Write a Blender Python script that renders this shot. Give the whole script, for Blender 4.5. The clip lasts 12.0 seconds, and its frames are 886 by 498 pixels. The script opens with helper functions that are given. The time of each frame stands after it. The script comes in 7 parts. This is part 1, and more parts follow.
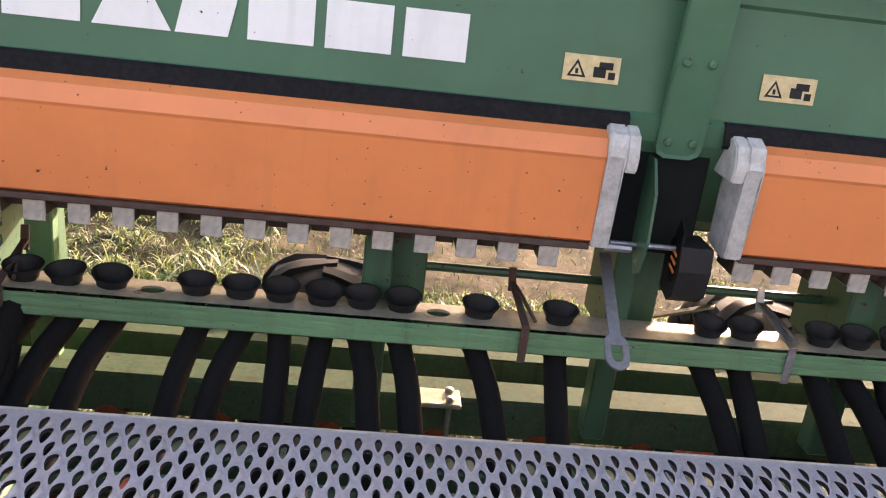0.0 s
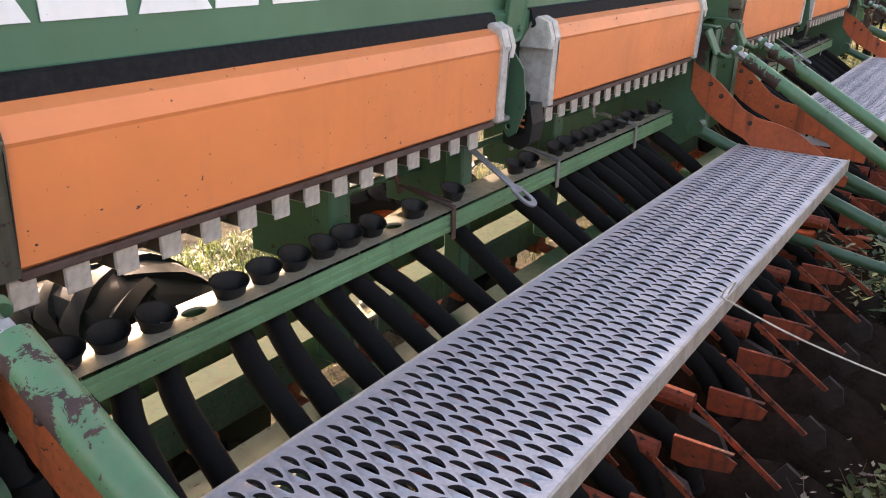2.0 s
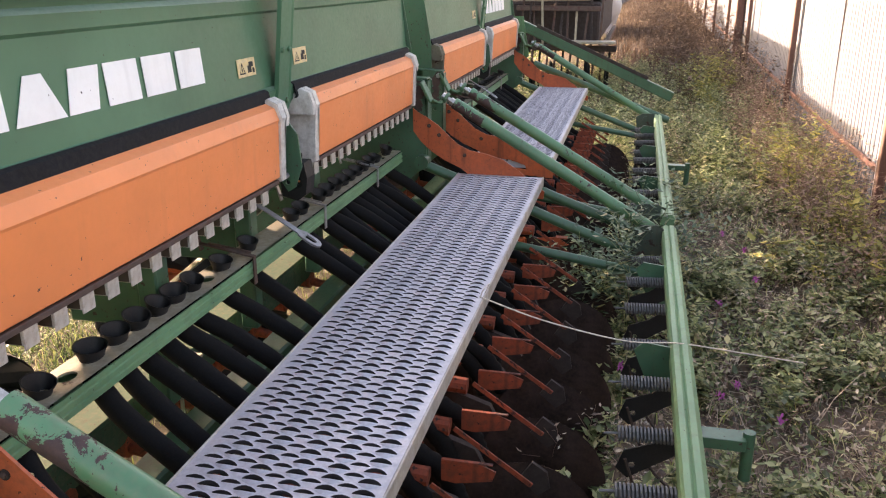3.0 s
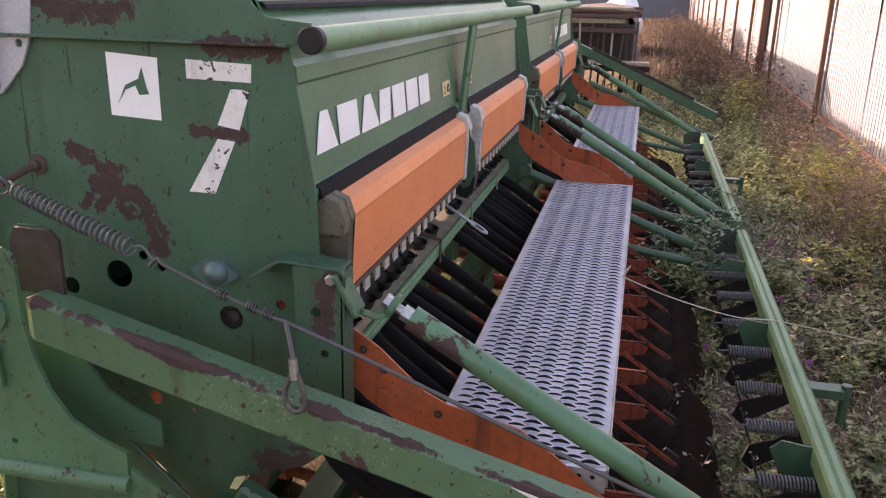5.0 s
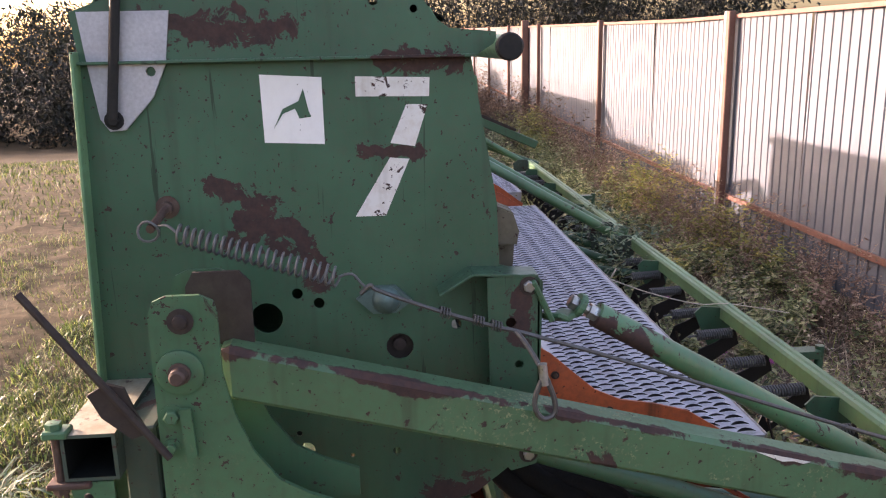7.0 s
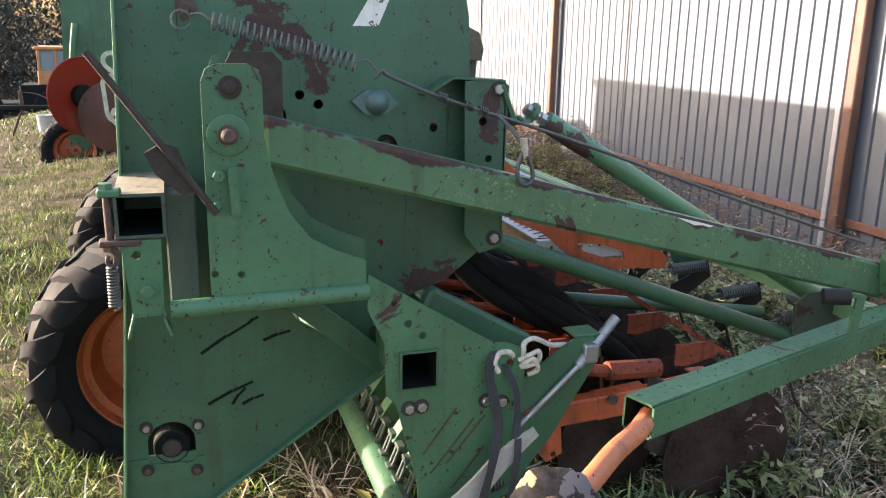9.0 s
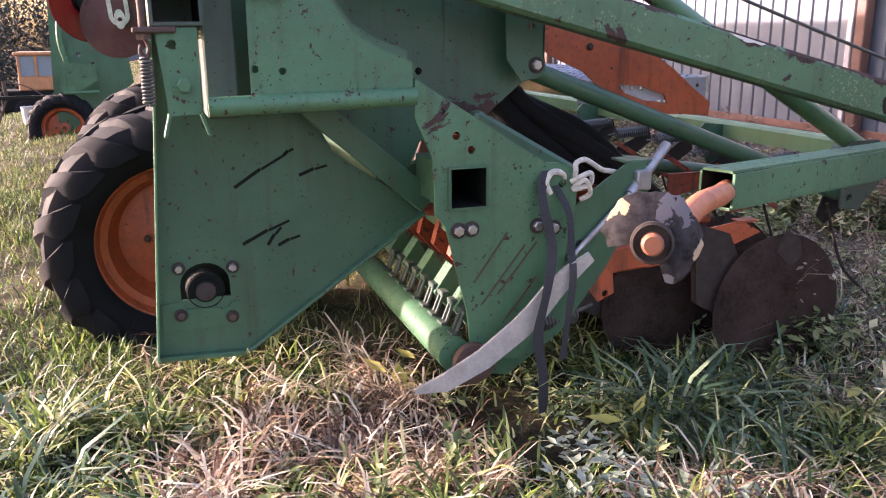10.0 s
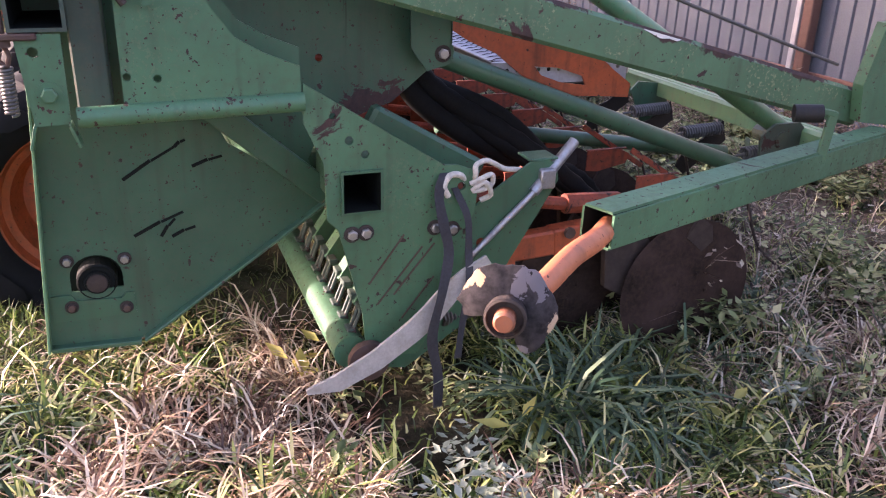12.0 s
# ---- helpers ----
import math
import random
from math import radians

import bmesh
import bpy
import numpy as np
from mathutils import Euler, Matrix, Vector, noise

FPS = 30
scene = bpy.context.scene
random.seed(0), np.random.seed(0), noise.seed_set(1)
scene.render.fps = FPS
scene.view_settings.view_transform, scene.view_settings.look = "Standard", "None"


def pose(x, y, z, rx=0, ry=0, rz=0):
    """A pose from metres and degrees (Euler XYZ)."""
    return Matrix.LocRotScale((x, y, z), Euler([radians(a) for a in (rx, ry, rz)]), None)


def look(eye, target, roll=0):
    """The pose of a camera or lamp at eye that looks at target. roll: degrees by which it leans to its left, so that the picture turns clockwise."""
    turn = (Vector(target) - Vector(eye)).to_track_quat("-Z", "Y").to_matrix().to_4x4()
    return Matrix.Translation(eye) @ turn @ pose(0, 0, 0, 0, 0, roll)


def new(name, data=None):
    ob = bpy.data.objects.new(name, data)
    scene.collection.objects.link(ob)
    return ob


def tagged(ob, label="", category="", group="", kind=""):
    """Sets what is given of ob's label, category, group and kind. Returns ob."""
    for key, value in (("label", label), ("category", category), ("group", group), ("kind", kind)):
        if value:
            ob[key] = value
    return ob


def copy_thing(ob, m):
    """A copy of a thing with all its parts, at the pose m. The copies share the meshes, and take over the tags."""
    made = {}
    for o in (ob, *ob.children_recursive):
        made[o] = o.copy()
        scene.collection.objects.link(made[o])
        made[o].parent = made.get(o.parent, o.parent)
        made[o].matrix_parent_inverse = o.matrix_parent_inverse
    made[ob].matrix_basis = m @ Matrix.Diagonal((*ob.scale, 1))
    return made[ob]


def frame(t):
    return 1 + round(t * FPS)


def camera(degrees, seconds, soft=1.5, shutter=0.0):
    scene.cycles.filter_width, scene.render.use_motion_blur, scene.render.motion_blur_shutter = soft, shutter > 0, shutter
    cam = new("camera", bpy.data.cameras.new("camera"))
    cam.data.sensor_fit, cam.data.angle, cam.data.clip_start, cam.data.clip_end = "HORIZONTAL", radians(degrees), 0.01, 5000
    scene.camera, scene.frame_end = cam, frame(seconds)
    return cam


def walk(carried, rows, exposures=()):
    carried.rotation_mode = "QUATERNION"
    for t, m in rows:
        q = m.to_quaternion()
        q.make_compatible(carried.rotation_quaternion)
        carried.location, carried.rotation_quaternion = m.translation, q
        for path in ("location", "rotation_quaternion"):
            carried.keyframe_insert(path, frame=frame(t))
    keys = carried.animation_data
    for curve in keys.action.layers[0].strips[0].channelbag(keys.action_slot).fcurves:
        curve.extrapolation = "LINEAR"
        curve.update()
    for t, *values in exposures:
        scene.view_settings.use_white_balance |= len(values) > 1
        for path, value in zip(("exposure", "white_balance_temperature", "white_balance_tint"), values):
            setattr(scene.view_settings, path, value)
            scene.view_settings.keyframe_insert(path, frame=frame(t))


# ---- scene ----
cam = camera(56.3, 12.0, soft=1.15)
PATH = [
    (0, (0.177, -0.121, 1.602), (0.344, 1.754, 0.926), 6.8),
    (0.5, (-0.189, -0.116, 1.556), (0.313, 1.71, 0.911), 6.3),
    (1, (-0.64, -0.053, 1.555), (0.074, 1.679, 0.855), 4.5),
    (1.5, (-1.012, 0.201, 1.549), (0.007, 1.764, 0.83), 1.2),
    (2, (-1.209, 0.374, 1.529), (0.346, 1.41, 0.815), 1.2),
    (2.5, (-1.404, 0.41, 1.613), (0.401, 0.931, 0.927), 1.0),
    (2.7, (-1.502, 0.382, 1.637), (0.328, 0.84, 0.973), 0.1),
    (4.3, (-2.299, 0.685, 1.787), (-0.411, 1.05, 1.237), 0.7),
    (4.5, (-2.328, 0.719, 1.787), (-0.443, 1.094, 1.231), 1.1),
    (5, (-2.386, 0.815, 1.761), (-0.527, 1.243, 1.161), 1.4),
    (5.5, (-2.333, 1.028, 1.67), (-0.511, 1.492, 0.988), 0.0),
    (6, (-2.32, 1.197, 1.668), (-0.488, 1.539, 0.94), -0.2),
    (6.5, (-2.362, 1.476, 1.665), (-0.468, 1.538, 1.027), -0.2),
    (6.7, (-2.403, 1.574, 1.664), (-0.483, 1.557, 1.104), -0.7),
    (8.3, (-2.76, 2.171, 1.617), (-0.909, 1.581, 1.142), -1.4),
    (8.5, (-2.761, 2.192, 1.581), (-0.927, 1.591, 1.057), -0.1),
    (9, (-2.801, 2.198, 1.318), (-0.966, 1.594, 0.801), 1.0),
    (9.5, (-2.782, 2.291, 1.002), (-0.948, 1.646, 0.532), 0.1),
    (10, (-2.764, 2.334, 0.871), (-0.937, 1.7, 0.361), -0.6),
    (10.5, (-2.767, 2.326, 0.82), (-0.952, 1.712, 0.247), -0.3),
    (11, (-2.773, 2.293, 0.807), (-0.975, 1.656, 0.205), -0.1),
    (11.5, (-2.771, 2.221, 0.864), (-1.013, 1.539, 0.197), 0.6),
    (12, (-2.716, 2.135, 1.121), (-0.998, 1.462, 0.348), 1.6),
]
EXPOSURES = [(0.0, 2.60, 7750, 29), (0.5, 2.70, 7750, 30), (1.5, 2.65, 7850, 29), (2.5, 2.78, 8000, 25), (4.5, 2.38, 7800, 37), (6.5, 2.3, 7400, 38), (8.5, 1.78, 6700, 11), (9.0, 2.44, 6700, 16), (9.5, 2.58, 6650, 29), (10.0, 2.55, 6450, 36), (10.5, 2.45, 6400, 42), (11.0, 2.40, 6350, 44), (11.5, 2.50, 6450, 44), (12.0, 2.60, 6450, 42)]
walk(cam, [(t, look(eye, target, roll)) for t, eye, target, roll in PATH], EXPOSURES)

# ---- world, sun ----
SUN_DIR = Vector((-0.62, -1.0, -0.275)).normalized()      # the way the light travels
elev = math.asin(-SUN_DIR.z)
world = bpy.data.worlds.new("sky")
scene.world = world
world.use_nodes = True
wn = world.node_tree
sky = wn.nodes.new("ShaderNodeTexSky")
sky.sky_type = "NISHITA"
sky.sun_disc = False
sky.sun_elevation = elev
sky.sun_rotation = math.atan2(-SUN_DIR.x, -SUN_DIR.y)
sky.dust_density = 4.0
sky.ozone_density = 1.0
wn.links.new(sky.outputs[0], wn.nodes["Background"].inputs[0])
wn.nodes["Background"].inputs[1].default_value = 0.15
sun_data = bpy.data.lights.new("sun", "SUN")
sun_data.energy = 3.0
sun_data.angle = radians(0.6)
sun_data.color = (1.0, 0.89, 0.75)
sun = new("sun", sun_data)
sun.matrix_world = look((0, 0, 20), Vector((0, 0, 20)) + SUN_DIR)


# ---- materials ----
def rgba(c):
    return (c[0], c[1], c[2], 1.0)


class Nodes:
    """Small helper for building node materials."""

    def __init__(self, name):
        self.mat = bpy.data.materials.new(name)
        self.mat.use_nodes = True
        self.t = self.mat.node_tree
        self.bsdf = self.t.nodes["Principled BSDF"]
        self.co = self.t.nodes.new("ShaderNodeTexCoord").outputs["Object"]

    def link(self, a, b):
        self.t.links.new(a, b)

    def noise(self, scale, detail=4.0, rough=0.6, co=None, dist=0.0):
        n = self.t.nodes.new("ShaderNodeTexNoise")
        n.inputs["Scale"].default_value = scale
        n.inputs["Detail"].default_value = detail
        n.inputs["Roughness"].default_value = rough
        n.inputs["Distortion"].default_value = dist
        self.link(co if co is not None else self.co, n.inputs["Vector"])
        return n.outputs["Fac"]

    def ramp(self, fac, a, b, lo=0.0, hi=1.0):
        m = self.t.nodes.new("ShaderNodeMapRange")
        m.inputs["From Min"].default_value = a
        m.inputs["From Max"].default_value = b
        m.inputs["To Min"].default_value = lo
        m.inputs["To Max"].default_value = hi
        self.link(fac, m.inputs["Value"])
        return m.outputs["Result"]

    def mix(self, fac, a, b, mode="MIX"):
        m = self.t.nodes.new("ShaderNodeMix")
        m.data_type = "RGBA"
        m.blend_type = mode
        for sock, v in ((m.inputs[0], fac), (m.inputs[6], a), (m.inputs[7], b)):
            if isinstance(v, (int, float)):
                sock.default_value = v
            elif isinstance(v, tuple):
                sock.default_value = rgba(v)
            else:
                self.link(v, sock)
        return m.outputs[2]

    def math(self, op, a, b=0.0):
        m = self.t.nodes.new("ShaderNodeMath")
        m.operation = op
        for sock, v in ((m.inputs[0], a), (m.inputs[1], b)):
            if isinstance(v, (int, float)):
                sock.default_value = v
            else:
                self.link(v, sock)
        return m.outputs[0]

    def stretch(self, sx, sy, sz):
        m = self.t.nodes.new("ShaderNodeMapping")
        m.inputs["Scale"].default_value = (sx, sy, sz)
        self.link(self.co, m.inputs["Vector"])
        return m.outputs[0]

    def near(self, centre, size):
        """1 at the centre of an ellipsoid, 0 on it, negative outside."""
        v = self.t.nodes.new("ShaderNodeVectorMath")
        v.operation = "SUBTRACT"
        self.link(self.co, v.inputs[0])
        v.inputs[1].default_value = centre
        d = self.t.nodes.new("ShaderNodeVectorMath")
        d.operation = "DIVIDE"
        self.link(v.outputs[0], d.inputs[0])
        d.inputs[1].default_value = size
        ln = self.t.nodes.new("ShaderNodeVectorMath")
        ln.operation = "LENGTH"
        self.link(d.outputs[0], ln.inputs[0])
        return self.math("SUBTRACT", 1.0, ln.outputs["Value"])

    def streak(self, p, q, r):
        """1 on the line from p to q in the y-z plane, 0 at the distance r from it."""
        sep = self.t.nodes.new("ShaderNodeSeparateXYZ")
        self.link(self.co, sep.inputs[0])
        ey, ez = q[0] - p[0], q[1] - p[1]
        l2 = ey * ey + ez * ez + 1e-9
        dy, dz = self.math("SUBTRACT", sep.outputs["Y"], p[0]), self.math("SUBTRACT", sep.outputs["Z"], p[1])
        t = self.math("ADD", self.math("MULTIPLY", dy, ey / l2), self.math("MULTIPLY", dz, ez / l2))
        t = self.math("MINIMUM", self.math("MAXIMUM", t, 0.0), 1.0)
        a = self.math("SUBTRACT", dy, self.math("MULTIPLY", t, ey))
        b = self.math("SUBTRACT", dz, self.math("MULTIPLY", t, ez))
        d = self.math("SQRT", self.math("ADD", self.math("MULTIPLY", a, a), self.math("MULTIPLY", b, b)))
        return self.math("SUBTRACT", 1.0, self.math("MULTIPLY", d, 1.0 / r))

    def rand(self, kind="island"):
        if kind == "island":
            return self.t.nodes.new("ShaderNodeNewGeometry").outputs["Random Per Island"]
        return self.t.nodes.new("ShaderNodeObjectInfo").outputs["Random"]

    def out(self, col, rough, metal=0.0, bump=None, strength=0.2, dist=0.002, spec=0.5):
        for key, v in (("Base Color", col), ("Roughness", rough), ("Metallic", metal)):
            if isinstance(v, tuple):
                self.bsdf.inputs[key].default_value = rgba(v)
            elif isinstance(v, (int, float)):
                self.bsdf.inputs[key].default_value = v
            else:
                self.link(v, self.bsdf.inputs[key])
        self.bsdf.inputs["Specular IOR Level"].default_value = spec
        if bump is not None:
            b = self.t.nodes.new("ShaderNodeBump")
            b.inputs["Strength"].default_value = strength
            b.inputs["Distance"].default_value = dist
            self.link(bump, b.inputs["Height"])
            self.link(b.outputs[0], self.bsdf.inputs["Normal"])
        return self.mat


RUST = (0.075, 0.030, 0.020)


def paint(name, col, rough=0.42, rust=0.3, rust_scale=7.0, dirt=0.35, dirt_col=(0.10, 0.085, 0.06), blots=(), fade=0.25, speck=0.3, lichen=0.0, ridge=None, drips=0.0, bump=0.4, spec=0.5):
    """Old machine paint: faded tone, grime, runs, flecks and patches of rust. rust 0..1: how much of it is gone.
    ridge: (y, z, slope, height): bare rust along the upper edge of a sloping beam."""
    n = Nodes(name)
    big = n.noise(3.0, 4.0)
    fine = n.noise(60.0, 6.0, 0.7)
    mid = n.noise(17.0, 6.0, 0.65)
    pale = tuple(min(1.0, c * (1.0 + fade) + 0.012 * fade) for c in col)
    dark = tuple(c * (1.0 - 0.6 * fade) for c in col)
    c = n.mix(n.ramp(big, 0.35, 0.68), dark, pale)
    c = n.mix(n.math("MULTIPLY", n.ramp(mid, 0.50, 0.72), 0.35 * dirt), c, dirt_col)
    c = n.mix(n.math("MULTIPLY", n.ramp(fine, 0.45, 0.75), 0.8 * dirt), c, dirt_col)
    run = n.noise(9.0, 3.0, 0.5, n.stretch(3.0, 3.0, 0.22))
    c = n.mix(n.math("MULTIPLY", n.ramp(run, 0.56, 0.76), dirt), c, tuple(0.35 * v for v in dirt_col))
    if lichen:
        li = n.math("MULTIPLY", n.ramp(n.noise(5.0, 4.0), 0.52, 0.6), n.ramp(n.noise(120.0, 4.0, 0.7), 0.56, 0.60))
        c = n.mix(n.math("MULTIPLY", li, lichen), c, (0.40, 0.39, 0.22))
        c = n.mix(n.math("MULTIPLY", n.ramp(n.noise(80.0, 3.0, 0.6), 0.725, 0.74), lichen), c, (0.50, 0.48, 0.38))
    edge = 0.80 - 0.34 * rust
    mask = n.ramp(n.noise(rust_scale, 10.0, 0.68, None, 0.8), edge, edge + 0.02)
    if speck:
        mask = n.math("MAXIMUM", mask, n.ramp(n.noise(42.0, 4.0, 0.6), 0.735 - 0.07 * speck, 0.75 - 0.07 * speck))
        mask = n.math("MAXIMUM", mask, n.ramp(n.noise(105.0, 2.0, 0.5), 0.76 - 0.06 * speck, 0.77 - 0.06 * speck))
    if drips:
        dr = n.noise(1.0, 4.0, 0.55, n.stretch(55.0, 55.0, 1.6), 0.4)
        sp = n.t.nodes.new("ShaderNodeSeparateXYZ")
        n.link(n.co, sp.inputs[0])
        dr = n.math("MULTIPLY", n.ramp(dr, 0.655, 0.68), n.ramp(sp.outputs["Z"], 0.72, 0.95))
        c = n.mix(n.math("MULTIPLY", dr, drips), c, tuple(0.30 * v for v in col))
    if blots:
        ragged = n.ramp(n.noise(26.0, 9.0, 0.70, None, 0.7), 0.30, 0.70, -1.05, 0.75)
    for p, q, r0 in blots:
        f = n.math("ADD", n.streak(p, q, r0), ragged)
        mask = n.math("MAXIMUM", mask, n.ramp(f, 0.16, 0.20))
    if ridge:
        y0, z0, slope, h = ridge
        sep = n.t.nodes.new("ShaderNodeSeparateXYZ")
        n.link(n.co, sep.inputs[0])
        up = n.math("SUBTRACT", n.math("SUBTRACT", sep.outputs["Z"], z0), n.math("MULTIPLY", n.math("SUBTRACT", sep.outputs["Y"], y0), slope))
        wear = n.math("ADD", up, n.ramp(n.noise(7.0, 8.0, 0.65), 0.3, 0.7, -0.028, 0.020))
        wear = n.math("SUBTRACT", wear, n.ramp(sep.outputs["X"], -1.016, -0.985, 0.0, 0.030))
        mask = n.math("MAXIMUM", mask, n.ramp(wear, h, h + 0.004))
    rust_c = n.mix(n.ramp(n.noise(45.0, 6.0, 0.7), 0.35, 0.7), (0.066, 0.032, 0.026), (0.030, 0.019, 0.018))
    c = n.mix(mask, c, rust_c)
    r = n.math("ADD", rough, n.math("MULTIPLY", mask, 0.35))
    r = n.math("ADD", r, n.ramp(fine, 0.3, 0.7, -0.06, 0.12))
    h = n.math("SUBTRACT", n.math("MULTIPLY", fine, 0.5), n.math("MULTIPLY", mask, 0.6))
    return n.out(c, r, 0.0, h, bump, 0.0015, spec)


def metal(name, col, rough=0.4, grime=0.4, grime_col=(0.12, 0.10, 0.08), amount=1.0, scale=10.0, rust=0.0):
    n = Nodes(name)
    a = n.noise(scale, 5.0, 0.65)
    b = n.noise(130.0, 3.0, 0.6)
    c = n.mix(n.ramp(b, 0.3, 0.7), tuple(v * 0.8 for v in col), col)
    g = n.math("MULTIPLY", n.ramp(a, 0.42, 0.7), grime)
    c = n.mix(g, c, grime_col)
    m = n.math("MULTIPLY", n.math("SUBTRACT", 1.0, g), amount)
    if rust:
        k = n.ramp(n.noise(14.0, 6.0, 0.65), 0.70 - 0.25 * rust, 0.75 - 0.25 * rust)
        c = n.mix(k, c, RUST)
        m = n.math("MULTIPLY", m, n.math("SUBTRACT", 1.0, k))
    r = n.ramp(a, 0.3, 0.75, rough - 0.08, rough + 0.28)
    return n.out(c, r, m, b, 0.15, 0.001)


def plain(name, col, rough=0.6, var=0.35, scale=14.0, bump=0.3, bscale=90.0, dust=0.0, dust_col=(0.25, 0.20, 0.14), spec=0.5):
    n = Nodes(name)
    a = n.noise(scale, 5.0, 0.6)
    b = n.noise(bscale, 4.0, 0.65)
    c = n.mix(n.ramp(a, 0.3, 0.7), tuple(v * (1 - var) for v in col), tuple(min(1.0, v * (1 + var)) for v in col))
    if dust:
        c = n.mix(n.math("MULTIPLY", n.ramp(b, 0.4, 0.75), dust), c, dust_col)
    return n.out(c, n.ramp(a, 0.3, 0.7, rough - 0.08, rough + 0.1), 0.0, b, bump, 0.002, spec)


GREEN = paint("green_paint", (0.032, 0.105, 0.057), 0.34, 0.20, 14.0, 0.35, speck=0.85)
GREEN_PLATE = paint("green_plate_paint", (0.030, 0.098, 0.055), 0.42, 0.05, 6.0, 0.35,
                    blots=[((2.066, 1.392), (1.95, 1.352), 0.024), ((2.00, 1.372), (1.97, 1.330), 0.030), ((1.975, 1.345), (1.913, 1.285), 0.038),
                           ((2.035, 1.262), (2.000, 1.330), 0.022), ((2.005, 1.265), (1.97, 1.31), 0.024), ((1.905, 1.305), (1.845, 1.175), 0.034),
                           ((1.935, 1.262), (1.925, 1.250), 0.022), ((1.75, 1.460), (1.63, 1.450), 0.020), ((1.60, 0.66), (1.50, 0.67), 0.05),
                           ((1.70, 1.635), (1.55, 1.630), 0.030), ((2.20, 1.71), (1.90, 1.70), 0.040), ((1.43, 1.15), (1.43, 1.06), 0.032)], speck=1.0, drips=0.85)
TUBE_TOP = paint("rusty_topped_tube_paint", (0.060, 0.175, 0.085), 0.34, 0.50, 9.0, 0.35, (0.22, 0.17, 0.11), speck=0.8,
                 blots=[((1.27, 1.07), (1.16, 0.995), 0.055), ((1.10, 0.945), (1.00, 0.880), 0.022), ((0.85, 0.78), (0.60, 0.615), 0.020)])
GREEN_OLD = paint("worn_green_paint", (0.046, 0.138, 0.068), 0.50, 0.48, 6.5, 0.42, (0.085, 0.080, 0.048), speck=1.25, lichen=0.08)
GREEN_BEAM = paint("worn_green_beam_paint", (0.055, 0.140, 0.068), 0.50, 0.50, 6.0, 0.45, (0.10, 0.095, 0.055), speck=0.9, lichen=0.42, ridge=(2.022, 1.083, 0.2590, 0.036))
HOPPER = paint("hopper_green_paint", (0.050, 0.145, 0.080), 0.40, 0.0, 6.0, 0.07, (0.14, 0.15, 0.11), fade=0.15, speck=0.10, bump=0.06, spec=0.35)
# dirty orange, darkened as well for the shade under the drill
COULTER = paint("dirty_orange_steel", (0.26, 0.046, 0.016), 0.6, 0.66, 9.0, 0.85, (0.045, 0.030, 0.024), speck=1.2)
GREEN_LIGHT = paint("light_green_paint", (0.10, 0.23, 0.115), 0.45, 0.22, 8.0, 0.40, (0.20, 0.19, 0.12), speck=0.5)
GREEN_LID = paint("lid_green_paint", (0.06, 0.16, 0.085), 0.30, 0.02, 6.0, 0.35, (0.22, 0.22, 0.18))
ORANGE = paint("orange_cover_paint", (0.80, 0.235, 0.075), 0.38, 0.0, 6.0, 0.12, (0.50, 0.24, 0.12), fade=0.10, speck=0.35)
PEACH = paint("faded_peach_paint", (0.50, 0.155, 0.065), 0.5, 0.25, 12.0, 0.4, (0.22, 0.10, 0.06), speck=0.9)
ORANGE_ARM = paint("orange_steel_paint", (0.46, 0.092, 0.030), 0.5, 0.36, 9.0, 0.65, (0.10, 0.055, 0.035), speck=0.8)
RED = paint("red_paint", (0.26, 0.008, 0.010), 0.45, 0.25, 9.0, 0.3, (0.15, 0.06, 0.04))
GALV = metal("galvanised_steel", (0.54, 0.54, 0.575), 0.46, 0.40, (0.29, 0.285, 0.30), 0.45, 9.0)
# near-black zinc: the shade down in the grating's slots, put into the colour
SLOT_SHADE = metal("grimy_slot_zinc", (0.030, 0.028, 0.030), 0.80, 0.6, (0.018, 0.016, 0.015), 0.05, 40.0)
STEEL = metal("dull_steel", (0.42, 0.42, 0.43), 0.38, 0.5, (0.15, 0.12, 0.10), 0.9, 25.0, 0.25)
RUSTY = metal("rusty_steel", (0.11, 0.072, 0.058), 0.65, 0.8, (0.07, 0.035, 0.025), 0.35, 20.0, 0.6)
BRIGHT = metal("zinc_bolt", (0.42, 0.42, 0.40), 0.32, 0.35, (0.2, 0.17, 0.13), 0.9, 60.0)
BEAM_DUST = paint("dusty_beam_paint", (0.040, 0.085, 0.048), 0.85, 0.35, 9.0, 0.8, (0.13, 0.115, 0.075), speck=0.8, spec=0.15)
DARKRUST = metal("dark_greasy_rust", (0.05, 0.036, 0.030), 0.7, 0.7, (0.03, 0.02, 0.017), 0.2, 25.0)
TUBE_DARK = paint("dark_rusted_tube_paint", (0.035, 0.062, 0.046), 0.6, 0.62, 12.0, 0.6, (0.10, 0.085, 0.06), speck=1.0)
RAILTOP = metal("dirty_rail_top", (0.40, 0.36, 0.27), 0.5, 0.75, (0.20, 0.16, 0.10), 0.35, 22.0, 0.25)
CAST = paint("mossy_grey_cast_cap", (0.115, 0.098, 0.066), 0.75, 0.42, 30.0, 0.9, (0.08, 0.075, 0.045), fade=0.5, speck=1.2, lichen=0.5)
CASTW = metal("white_cast_cap", (0.64, 0.62, 0.58), 0.5, 0.6, (0.24, 0.20, 0.15), 0.2, 30.0)
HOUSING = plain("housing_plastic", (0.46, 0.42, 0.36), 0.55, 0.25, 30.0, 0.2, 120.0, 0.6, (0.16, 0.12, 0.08))
